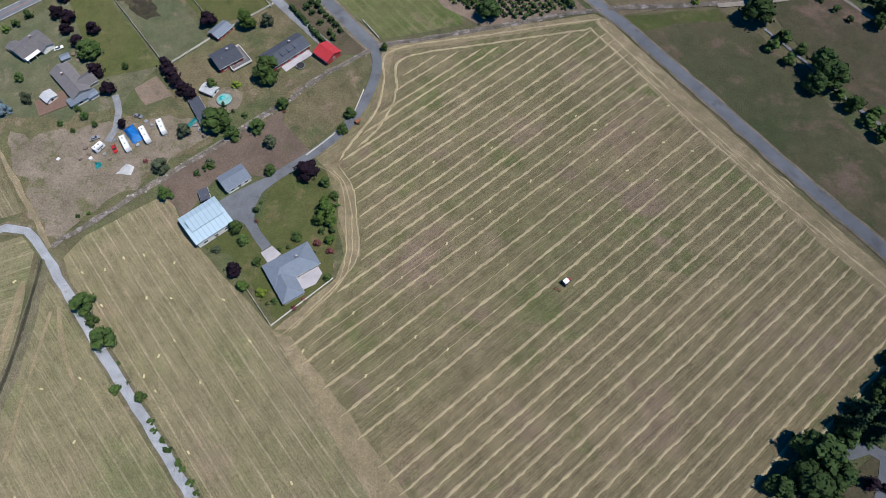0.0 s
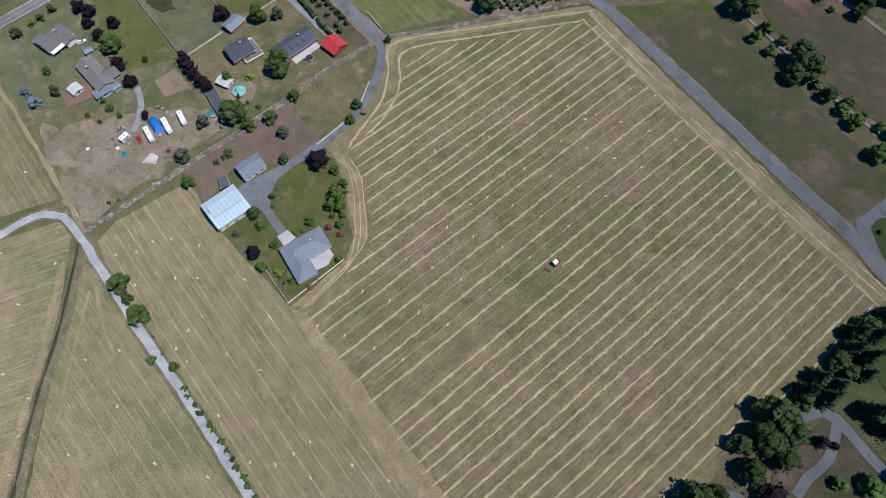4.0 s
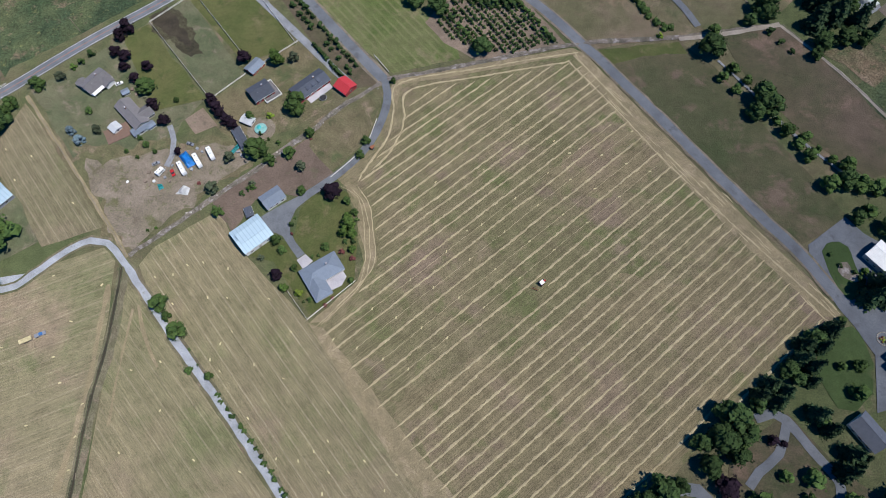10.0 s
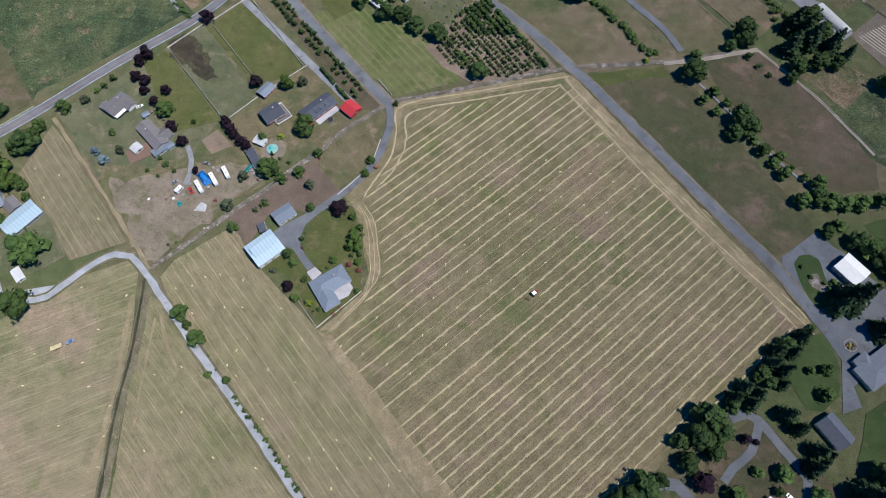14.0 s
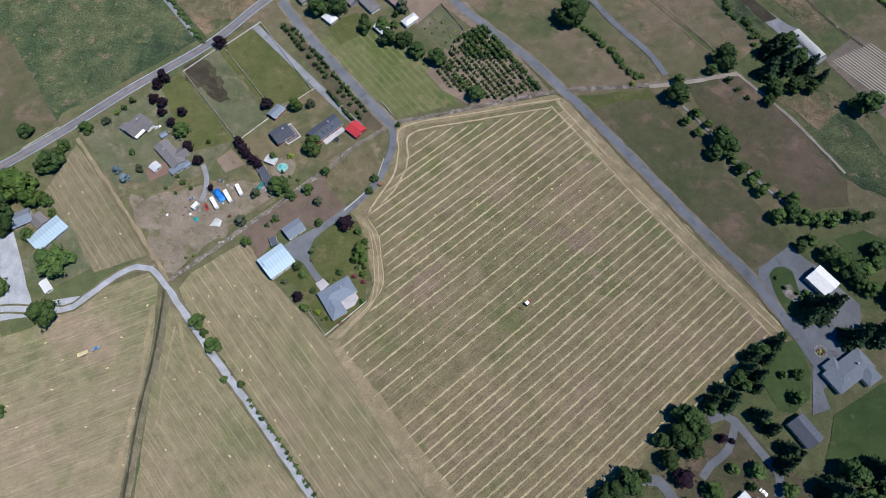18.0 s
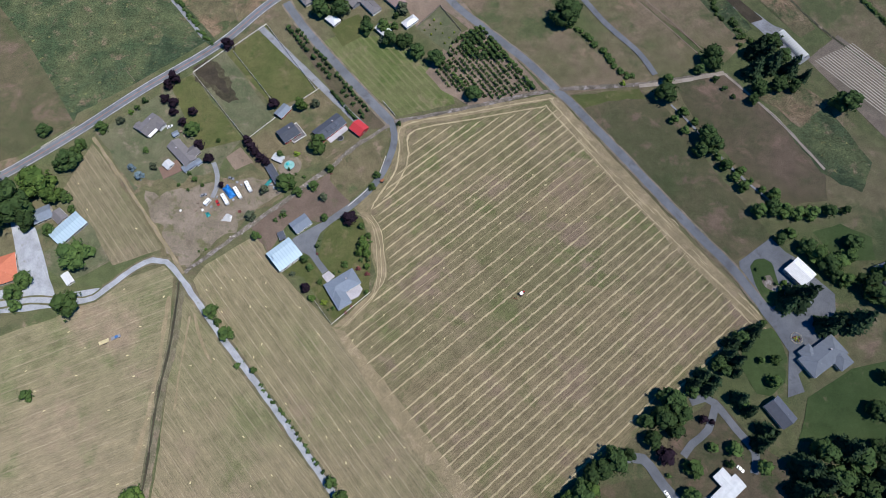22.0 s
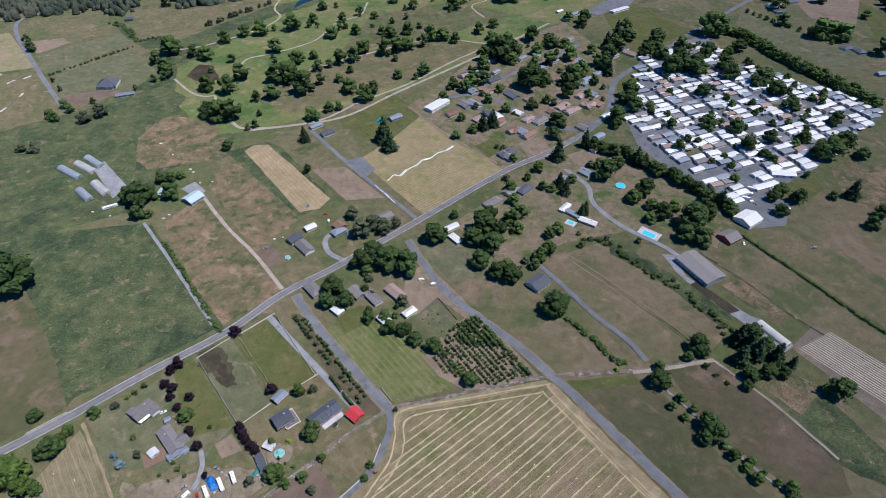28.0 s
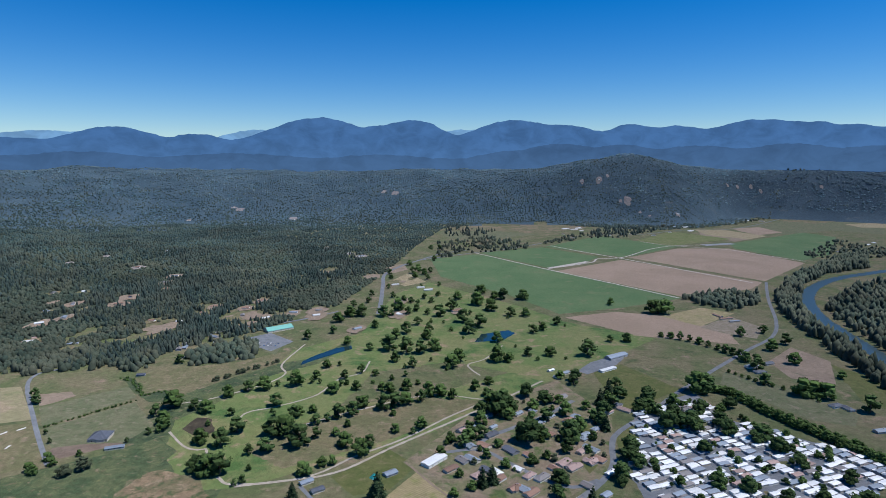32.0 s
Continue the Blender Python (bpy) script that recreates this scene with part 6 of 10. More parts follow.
SPRUCE = [kind_of("blue_spruce", "small blue-grey spruce on a lawn", "conifer", broadleaf(70, LEAF_BLUE, 4.2, 2.4, 12, 24, 0.12), 2.4, 4.2, "conifers")]
BUSH = [kind_of("bush", "low rounded green shrub", "shrub", broadleaf(80 + s, (LEAF_OAK, LEAF_ROUND, LEAF_LIGHT)[s], 1.9, 1.3, 6, 14, 0.12), 1.3, 1.9, "shrubs") for s in range(3)]
LIME = [kind_of("lime_shrub", "bright yellow-green garden shrub", "shrub", broadleaf(90, LEAF_LIME, 3.2, 2.0, 10, 18, 0.15), 2.0, 3.2, "shrubs")]
ROSE = [kind_of("red_shrub", "small reddish-leaved garden shrub", "shrub", broadleaf(93, LEAF_ROSE, 2.2, 1.5, 8, 16, 0.15), 1.5, 2.2, "shrubs")]
FARTREE = [kind_of("golf_tree", "rounded dark green tree on a golf course", "tree", broadleaf(100 + s, LEAF_GOLF if s % 2 else LEAF_ROUND, 10.0, 5.0, 12, 14, 0.18), 5.0, 10.0, "golf course trees") for s in range(4)]
plant_rng = random.Random(5)


def plant(kinds, spots, label="", name=""):
    """Sets trees of these kinds at (x, y, crown radius)."""
    for x, y, r in spots:
        k = plant_rng.choice(kinds)
        scale = 1.08 * r / k["radius"]
        m = pose(x, y, height(x, y), 0, 0, plant_rng.uniform(0, 360)) @ Matrix.Diagonal((scale * plant_rng.uniform(0.92, 1.08), scale * plant_rng.uniform(0.92, 1.08), scale ** 0.85 * plant_rng.uniform(0.85, 1.1), 1))
        if k["radius"] < 1.4:
            m = m @ Matrix.Scale(1.2, 4)
            bush = part(name or k["name"], k["meshes"][0], None, None, "", m)
            tagged(bush, label or k["label"], k["category"], k["group"])
            continue
        tree = thing(k["name"], label or k["label"], k["category"], None, k["group"])
        tree.matrix_basis = m
        part("trunk", k["meshes"][1], BARK, tree)
        part("crown", k["meshes"][0], None, tree)


# farmhouses and drive
plant(PLUM, [(-174, 271, 4.7), (-209, 232, 3.8), (-206, 238, 4.7), (-208, 220, 3.7), (-201, 217, 3.7), (-200, 210, 3.3), (-186, 211, 3.2), (-191, 202, 3.2), (-175, 185, 3.4), (-166, 175, 3.4), (-153, 156, 2.2), (-130, 222, 4.2), (-142, 190, 3.7), (-138, 186, 3.7), (-135, 182, 3.7), (-130, 178, 3.6), (-126, 175, 3.2)])
plant(ROUND, [(-182, 196, 5.9), (-93, 191, 7.5), (-91, 160, 3.8), (-82, 174, 3.1), (-122, 121, 3.4), (-52, 163, 2.7), (-50, 172, 2.7), (-40, 214, 1.8), (7, 244, 3.3)])
plant(OAK, [(10, 241, 6.3), (-19, 270, 7.0), (-34, 276, 4.7), (-42, 285, 5.2)])
plant(OAK, [(178, 284, 7.3), (170, 276, 4.2)])
plant(LIGHT, [(-110, 222, 4.9)] + [(-157, -38, 6.3)])
plant(ROUND, [(-109, 160, 7.2), (-101, 155, 3.6)])
plant(GREY, [(-83, 152, 3.4), (-128, 135, 3.8), (-101, 225, 3.8), (-235, 200, 3.4), (-202, 166, 3.1), (-123, 154, 3.5), (-108, 140, 2.0)])
plant(SPRUCE, [(-217, 164, 3.2), (-210, 158, 3.5)])
plant(ROUND, [(-172, 159, 2.2), (-182, 154, 1.5), (-175, 151, 1.1), (-166, 155, 1.5), (-177, 163, 1.5), (-211, 178, 2.4), (-118, 182, 2.9)] + [(-163, 190, 1.7)])
plant(LIME, [(-107, 184, 2.5), (116, 261, 2.4)])
plant(ROSE, [(-137, 138, 1.4), (-81, 171, 1.0)])
plant(BUSH, [(-223, 218, 2.5), (-227, 212, 2.5), (-231, 208, 2.1), (-109, 137, 1.7), (-107, 138, 1.7), (-112, 134, 1.7), (-157, 108, 1.0), (-153, 110, 1.0)])
plant(BUSH, [(-110, 172, 1.4), (-99, 167, 1.4), (-105, 169, 1.0), (-53, 162, 1.7)])
# garden of the hip-roofed farmhouse
plant(PLUM, [(-63, 138, 5.0), (-84, 89, 3.3)])
plant(ROUND, [(-55, 134, 2.5), (-50, 128, 2.2), (-62, 107, 2.4), (-88, 108, 3.0), (-84, 103, 2.7), (-76, 94, 2.1), (-46, 90, 1.7), (-80, 138, 2.8), (-65, 78, 1.5)])
plant(LIGHT, [(-52, 120, 4.3), (-49, 115, 3.0), (-54, 115, 2.8), (-48, 107, 2.4), (-79, 83, 2.7), (-53, 125, 2.4)])
plant(LIME, [(-71, 81, 2.7)])
plant(ROSE, [(-53, 105, 2.1), (-47, 102, 2.1), (-81, 113, 1.2), (-57, 76, 1.5), (-54, 80, 1.2)])
plant(GREY, [(-94, 98, 2.1)])
plant(BUSH[:2], [(-82, 118, 1.6), (-81, 122, 0.9), (-68, 101, 1.2), (-65, 102, 1.0), (-48, 124, 1.3), (-48, 111, 1.5), (-52, 111, 1.5), (-68, 77, 0.9), (-54, 101, 0.9)])
# right-hand gardens
plant(FIR + OAK, [(223, -20, 8.6), (233, -21, 8.7), (245, -21, 8.8)])
plant(OAK, [(92, -4, 6.2), (87, -15, 7.5), (80, -23, 7.5), (68, -30, 8.1), (59, -37, 7.4), (48, -40, 7.4), (68, -44, 8.8), (47, -52, 8.8)])
plant(LIGHT, [(91, -13, 6.2), (80, -18, 5.4)])
plant(ROUND, [(151, -28, 5.4), (165, -25, 4.7), (138, -55, 5.7)] + [])
# oak row and the gardens round the asphalt court
plant(OAK, [(144, 251, 9.0), (170, 219, 7.6), (174, 212, 7.6), (166, 208, 5.3)])
plant(ROUND, [(147, 265, 4.4), (157, 239, 4.2), (150, 232, 3.8), (164, 231, 3.4), (157, 224, 3.4), (182, 198, 4.8), (192, 195, 4.0), (188, 190, 3.7), (198, 188, 2.6), (192, 183, 4.0), (205, 182, 2.9), (211, 178, 4.7), (178, 205, 3.0)])
plant(OAK + ROUND, [(200, 166, 5.4), (208, 168, 6.2), (216, 167, 5.8), (224, 166, 5.4), (234, 167, 5.4), (245, 169, 4.7), (256, 171, 3.6), (218, 151, 4.6), (212, 147, 3.9), (227, 143, 6.3), (232, 138, 7.0), (238, 131, 6.9), (245, 134, 6.0), (242, 125, 4.8), (252, 138, 6.3), (257, 148, 6.4), (248, 122, 5.6), (260, 121, 7.5), (264, 113, 6.8), (272, 129, 6.2), (274, 110, 7.5), (280, 125, 6.9)])
plant(FIR, [(216, 107, 9.5), (232, 92, 7.3), (248, 95, 8.0), (210, 103, 5.4)])
plant(BUSH, [(196, 126, 1.5), (212, 118, 2.1), (209, 114, 1.7), (200, 120, 1.4), (207, 117, 1.4), (214, 103, 1.7)])
# conifers and oaks along the field edge, loop drive gardens
plant(FIR + FIR + OAK, [(188, 84, 4.7), (181, 80, 5.0), (175, 76, 4.7), (172, 69, 4.6), (177, 66, 4.6), (166, 64, 4.6), (170, 60, 4.2), (157, 56, 4.6), (163, 53, 4.5), (151, 50, 4.2), (159, 48, 4.2), (176, 59, 3.3), (183, 76, 4.0), (191, 87, 3.4)])
plant(OAK, [(137, 40, 7.8), (143, 33, 6.4), (132, 29, 7.6), (139, 23, 5.7), (126, 17, 5.6), (105, 4, 7.5), (98, 0, 6.8), (113, 8, 4.1), (105, -22, 6.1), (96, -21, 5.5), (123, 27, 5.1), (150, 46, 3.9)])
plant(ROUND, [(196, 91, 2.3), (160, 16, 3.5), (172, 16, 5.1), (148, 4, 6.2), (169, 8, 2.8), (146, -10, 5.0), (187, 8, 4.7), (192, 68, 2.3), (200, 69, 3.6), (198, 56, 4.6), (135, -1, 1.6), (179, 41, 3.3)])
plant(PLUM, [(133, 9, 5.7), (156, 31, 2.6), (161, 30, 1.7)])
plant(FIR, [(176, 44, 5.1), (181, 38, 4.5), (189, 28, 5.1), (185, 20, 5.0), (195, 27, 3.1), (192, 23, 2.8)])
plant(FIR + OAK, [(208, 10, 8.0), (219, 19, 8.1), (231, 21, 7.7), (239, 16, 8.3), (250, 22, 7.5), (204, -3, 6.7), (214, 2, 7.6), (226, 5, 8.2), (237, 1, 8.2), (250, 8, 7.7), (205, -13, 6.7), (218, -10, 7.5), (230, -12, 8.2), (243, -11, 7.5), (253, 44, 6.9), (263, 64, 5.8), (261, 20, 8.1), (258, 0, 7.9), (268, 42, 7.6)])
# two maples and a line of shrubs along the gravel road
plant(ROUND, [(-139, 69, 4.9), (-134, 63, 2.7), (-127, 56, 5.1), (-116, 38, 2.3), (-106, 36, 2.3), (-50, -21, 4.0), (-44, -28, 4.4), (-37, -34, 4.0), (-29, -42, 4.3)])
plant(BUSH[:2], [(-100, 28, 1.4), (-98, 25, 1.4), (-94, 22, 1.3), (-91, 19, 1.6), (-86, 15, 1.6), (-84, 13, 1.3), (-80, 9, 1.6), (-77, 6, 1.3), (-74, 3, 1.3), (-72, 0, 1.6), (-68, -3, 1.6), (-66, -6, 1.6), (-62, -10, 1.3), (-60, -12, 1.6), (-56, -16, 1.3), (-119, 48, 0.9), (-113, 41, 0.7), (-134, 61, 1.0)])
# west farm
plant(OAK, [(-283, 129, 14.2), (-288, 117, 11.7), (-272, 118, 7.3), (-305, 129, 14.2), (-314, 145, 12.8), (-317, 120, 12.5), (-258, 164, 7.3), (-264, 160, 5.0)])
plant(LIGHT, [(-273, 144, 12.0), (-262, 138, 7.5), (-282, 148, 9.0)])
plant(ROUND, [(-258, 172, 4.2), (-256, 178, 4.3), (-246, 193, 4.7), (-255, 138, 3.4), (-248, 130, 3.0), (-257, 114, 4.4)])
plant(ROUND, [(-232, 96, 11.0), (-227, 65, 9.1), (-261, 79, 6.1), (-265, 70, 6.1), (-261, 62, 4.3), (-235, 10, 4.1), (-254, 138, 4.5), (-31, -42, 5.7), (-24, -50, 6.8)])
# beyond the fields
plant(OAK, [(-328, 428, 13.4), (-341, 430, 9.0), (-322, 436, 8.5), (-319, 404, 7.6), (-301, 439, 9.7)])
plant(ROUND, [(-323, 464, 6.5), (-314, 468, 5.9), (-306, 473, 5.4), (-310, 408, 4.9)])
plant(OAK, [(-380, 308, 22.5), (-276, 530, 6.1), (-327, 602, 12.0), (-313, 603, 13.5), (-176, 493, 4.9), (-109, 323, 10.6), (-96, 308, 7.5), (-110, 307, 7.6), (-67, 358, 13.9), (-51, 352, 11.8), (-84, 371, 10.2), (-92, 356, 9.0)])
plant(GREY, [(-100, 397, 10.6), (-91, 410, 9.7), (-79, 403, 8.5), (-113, 422, 7.7), (-70, 412, 6.4), (-458, 592, 11.3), (-471, 577, 9.7)])
plant(OAK, [(-46, 283, 5.3), (-34, 275, 6.2), (179, 285, 8.5), (267, 252, 9.7), (-285, 187, 5.3)])
plant(FIR, [(-195, 554, 6.7), (-105, 561, 10.5), (-96, 543, 9.0)])
# stand of tall conifers by the long polytunnel
plant(FIR + OAK, [(211, 295, 7.2), (223, 302, 7.6), (207, 276, 7.5), (220, 282, 7.9), (234, 280, 6.3), (210, 262, 6.6), (224, 266, 7.1), (235, 266, 5.0), (206, 253, 4.3), (244, 275, 3.9), (217, 289, 6.8), (230, 292, 6.3)], "tall dark tree beside a polytunnel")
# hedge of tall trees south of the mobile homes
rng = random.Random(21)
line = smooth_line([(121.7, 566.1), (159.7, 548.1), (185.6, 523.8), (209.8, 501.0), (232.4, 478.7), (249.2, 457.3)], 6.5)
plant(OAK + FIR[:1], [(v.x + rng.uniform(-3, 3), v.y + rng.uniform(-3, 3), rng.uniform(5.5, 7.5)) for v in line], "tall dark tree in a row beside mobile homes")
plant(ROUND, [(v.x + rng.uniform(-1, 5), v.y + rng.uniform(1, 7), rng.uniform(4.0, 6.0)) for v in line], "dense dark tree beside the mobile homes")
# gardens between the road and the mobile homes
plant(OAK, [(13, 412, 12.5), (5, 394, 10.2), (22, 386, 11.0), (12, 365, 9.2), (28, 406, 8.2), (18, 430, 8.5), (-31, 394, 11.8), (39, 349, 9.4), (27, 352, 8.6), (74, 316, 12.4), (135, 507, 12.2), (170, 482, 11.2), (182, 446, 9.6), (207, 435, 14.7), (209, 411, 11.1), (196, 414, 9.2), (224, 449, 9.6)])
plant(ROUND, [(39, 427, 9.0), (48, 438, 8.0), (44, 414, 6.8), (34, 364, 6.3), (64, 378, 7.4), (72, 387, 7.5), (59, 366, 5.4), (81, 416, 6.7), (73, 408, 6.1), (102, 397, 3.5), (66, 515, 7.1), (38, 478, 7.4), (40, 457, 6.6), (150, 529, 8.4), (132, 527, 7.8), (158, 469, 8.3), (174, 459, 7.0), (194, 457, 7.6), (169, 438, 6.9), (-16, 430, 4.8), (70, 483, 5.1), (79, 480, 5.2), (100, 497, 5.8), (55, 498, 4.6)])
plant(FIR, [(92, 476, 6.2), (87, 488, 5.8), (88, 539, 8.0), (109, 446, 4.9), (105, 441, 4.3)])
plant(GREY, [(33, 496, 4.6), (122, 527, 4.8), (51, 372, 3.9), (126, 409, 3.0), (154, 407, 3.0)])
plant(OAK, [(295, 459, 7.5)])
plant(OAK, [(159, 612, 7.0), (180, 668, 13.5), (188, 655, 10.4)])
plant(OAK, [(304, 492, 8.4), (317, 480, 8.2), (294, 482, 6.6), (378, 567, 15.9), (396, 580, 13.5), (366, 564, 8.5), (372, 445, 7.2), (388, 464, 6.9), (413, 566, 8.5), (354, 489, 5.0), (342, 525, 4.0)])
plant(FIR, [(373, 492, 7.7)])
# hedge north-east of the mobile homes, trees among them
line = smooth_line([(332.3, 908.7), (376.5, 889.6), (404.2, 819.4), (432.1, 768.2), (456.7, 723), (478.6, 682.9)], 5)
plant(ROUND, [(v.x + rng.uniform(-2, 2), v.y + rng.uniform(-2, 2), rng.uniform(6.2, 8.0)) for v in line], "dense dark tree in a tall hedge")
plant(ROUND, [(v.x + rng.uniform(3, 7), v.y + rng.uniform(5, 9), rng.uniform(5.5, 7.5)) for v in line[::2]], "dense dark tree in a tall hedge")
plant(OAK, [(249, 759, 15.1), (279, 762, 18.7), (265, 787, 13.9), (310, 818, 12.7), (322, 773, 12.2), (323, 748, 13.7), (275, 697, 9.6), (358, 735, 15.4), (366, 704, 11.7), (264, 620, 10.3), (293, 610, 10.3), (296, 574, 9.9), (326, 594, 8.8), (375, 669, 9.7), (413, 638, 9.6), (248, 862, 13.0), (233, 821, 10.7), (343, 890, 11.7), (358, 840, 11.3), (309, 558, 7.0), (363, 597, 7.5), (221, 568, 6.8)])
# suburb
plant(OAK, [(23, 786, 18.4), (12, 828, 13.1), (61, 705, 18.4), (77, 719, 12.5), (115, 718, 15.7), (171, 798, 12.0), (240, 834, 13.6), (224, 818, 11.5), (185, 690, 13.1), (161, 626, 11.4), (92, 834, 13.2), (66, 855, 11.7), (91, 610, 10.3), (86, 583, 8.7), (149, 931, 11.7), (39, 798, 12.7), (208, 866, 11.1), (163, 767, 10.0), (108, 684, 9.8), (244, 814, 8.9)])
plant(ROUND, [(-1, 755, 11.3), (129, 746, 12.9), (-15, 708, 10.8), (-37, 698, 9.1), (23, 691, 7.5), (31, 640, 7.1), (63, 650, 8.6), (-6, 589, 6.7), (9, 661, 6.6), (40, 532, 5.0), (73, 811, 10.3), (113, 836, 8.8), (145, 721, 7.1), (188, 853, 8.2), (-25, 574, 5.9), (-21, 614, 5.5), (149, 817, 7.8), (81, 666, 5.9)])
plant(FIR, [(16, 604, 8.2), (5, 595, 7.4), (173, 836, 8.9), (191, 869, 9.2), (166, 749, 7.3)])

# golf course
plant(FARTREE, [(-386, 817, 11.3), (-366, 842, 11.5), (-341, 849, 13.3), (-299, 872, 15.3), (-301, 790, 12.5), (-448, 773, 16.8), (-414, 766, 11.0), (-393, 758, 12.6), (-352, 752, 7.0), (-423, 701, 10.4), (-354, 666, 11.4), (-325, 661, 14.3), (-321, 701, 13.2), (-310, 594, 16.2), (-294, 595, 14.7), (-270, 697, 16.1), (-251, 699, 19.2), (-226, 670, 16.9), (-263, 652, 12.3), (-198, 603, 11.3), (-184, 624, 7.2), (-172, 629, 6.5), (-281, 643, 6.9), (-261, 580, 5.0), (-268, 573, 4.2)])
plant(FARTREE, [(-170, 675, 12.1), (-144, 655, 13.3), (-138, 677, 9.1), (-189, 704, 7.1), (-212, 694, 7.8), (-113, 719, 7.1), (-80, 734, 11.1), (-261, 751, 10.1), (-225, 735, 9.9), (-199, 756, 11.7), (-181, 767, 11.7), (-176, 797, 12.1), (-141, 790, 13.6), (-126, 801, 15.4), (-111, 813, 12.1), (-92, 825, 10.5), (-82, 848, 12.5), (-64, 850, 12.5), (-46, 840, 8.8), (-144, 854, 10.9), (-120, 868, 11.0), (-232, 846, 12.8), (-257, 760, 8.5), (-240, 772, 6.9), (-212, 746, 6.6), (-180, 731, 5.7)])
plant(FARTREE, [(-13, 877, 9.1), (9, 903, 9.4), (22, 1015, 16.6), (43, 1017, 12.5), (80, 1052, 9.7), (-56, 978, 16.1), (-48, 1009, 14.5), (-36, 1190, 19.2), (-14, 1236, 17.3), (-181, 1063, 19.7), (-147, 1049, 17.3), (-120, 1051, 15.1), (-95, 1070, 17.5), (-120, 1142, 13.9), (-160, 999, 10.4), (-207, 937, 8.9), (-181, 926, 7.8), (-229, 908, 8.7), (-125, 972, 10.1), (23, 1135, 13.8), (5, 856, 8.1), (121, 1056, 13.0), (100, 1202, 10.9), (119, 1225, 9.9), (154, 1273, 11.5), (189, 1062, 19.7), (16, 1510, 14.9), (90, 1516, 21.0)])
plant(FARTREE, [(-108, 1324, 15.9), (-86, 1380, 19.2), (-53, 1279, 17.9), (-26, 1443, 20.0), (10, 1388, 19.3), (39, 1512, 17.9), (56, 1338, 16.0), (-22, 1575, 18.6), (-80, 1501, 14.9), (89, 1341, 13.4), (-151, 1246, 12.6), (-119, 1183, 10.8), (-166, 1179, 14.4), (-183, 1137, 11.6), (-239, 1312, 18.6), (-215, 1368, 19.3), (-331, 1254, 15.6), (-318, 1306, 16.1), (-292, 1308, 16.1), (-319, 1165, 9.7), (-240, 1216, 10.0), (-360, 1121, 10.7), (-271, 1091, 9.1), (-219, 1060, 9.9), (-276, 904, 8.8), (-273, 959, 9.2), (-199, 861, 8.3), (-159, 864, 8.3)])
plant(FARTREE, [(14, 804, 17.0), (30, 815, 17.2), (-2, 783, 11.6), (38, 777, 11.6), (-0, 713, 12.3), (-12, 720, 9.3), (-21, 688, 10.5), (-47, 663, 7.3), (154, 778, 10.0), (191, 829, 10.7), (125, 939, 8.8), (145, 915, 10.5), (117, 793, 11.8), (88, 772, 11.5), (68, 761, 9.8), (277, 837, 11.0), (242, 824, 10.7), (249, 805, 8.8)])
line = smooth_line([(357.8, 1197.6), (405.4, 1170.4), (441.6, 1119), (464.3, 1071.1)], 16)
plant(FARTREE, [(v.x, v.y, rng.uniform(7, 10)) for v in line])
line = smooth_line([(415.1, 992.7), (449.3, 943.3), (488.9, 899.4), (500.7, 874.2)], 12)
plant(ROUND, [(v.x, v.y, rng.uniform(3.4, 4.4)) for v in line])
plant(FARTREE, [(332, 896, 21.5), (350, 909, 15.9), (208, 897, 11.4), (281, 1158, 11.9), (248, 1155, 9.5), (391, 1394, 22.9), (418, 1396, 23.0), (307, 1472, 10.4), (467, 1054, 11.6), (468, 1010, 15.7), (453, 942, 12.7), (488, 898, 18.7), (505, 900, 18.8), (517, 889, 16.7), (546, 1046, 14.2), (543, 1126, 14.9), (587, 1166, 13.0), (590, 980, 8.0), (553, 841, 14.3), (522, 1218, 11.8), (578, 1244, 10.9)])


plant(FARTREE, [(-318, 1836, 10.8), (-302, 1765, 8.7), (-247, 1860, 12.8), (-232, 1885, 14.9), (-207, 1840, 12.7), (-192, 1877, 11.0), (-229, 1782, 10.5), (-188, 1764, 8.7), (-279, 2010, 11.9), (-311, 1521, 9.0), (-304, 1444, 10.1), (-251, 1506, 9.0), (-228, 1450, 10.1), (-216, 1470, 8.7), (-195, 1453, 10.1), (-176, 1437, 8.6), (-167, 1501, 8.9), (-144, 1458, 10.1), (-210, 1365, 9.5), (-186, 1335, 10.6), (-171, 1369, 9.5), (-140, 1339, 9.3), (-222, 1316, 7.9), (-135, 1536, 9.0), (-301, 1357, 10.9), (-333, 1405, 9.8), (-325, 1323, 8.0), (-125, 1389, 6.9), (-143, 1667, 8.2), (-192, 1640, 6.4), (-284, 1618, 8.0), (-203, 2111, 12.4), (-211, 2409, 11.7), (-245, 2387, 14.0)])
# small trees between the fairways
golf_rng = random.Random(88)
GOLF = [(-382.7, 656.9), (-263.6, 586.3), (-107.3, 688.7), (13.6, 825.2), (140.5, 997.1), (266.5, 1139.5), (160, 1275.4), (-130.3, 1567.8), (-231.8, 1427.2), (-261.3, 991.9), (-375.9, 823.7)]
more = []
while len(more) < 45:
    x, y = golf_rng.uniform(min(p[0] for p in GOLF), max(p[0] for p in GOLF)), golf_rng.uniform(min(p[1] for p in GOLF), max(p[1] for p in GOLF))
    if inside(GOLF, x, y):
        more.append((x, y, golf_rng.uniform(3.0, 6.0)))
plant(FARTREE, more)


plant(GREY, [(v.x + golf_rng.uniform(-5, 5), v.y + golf_rng.uniform(-5, 5), golf_rng.uniform(3.5, 5.5)) for v in smooth_line([(-434.3, 873.2), (-414.9, 909.5), (-389.3, 948.6), (-364.1, 980.7)], 9)])
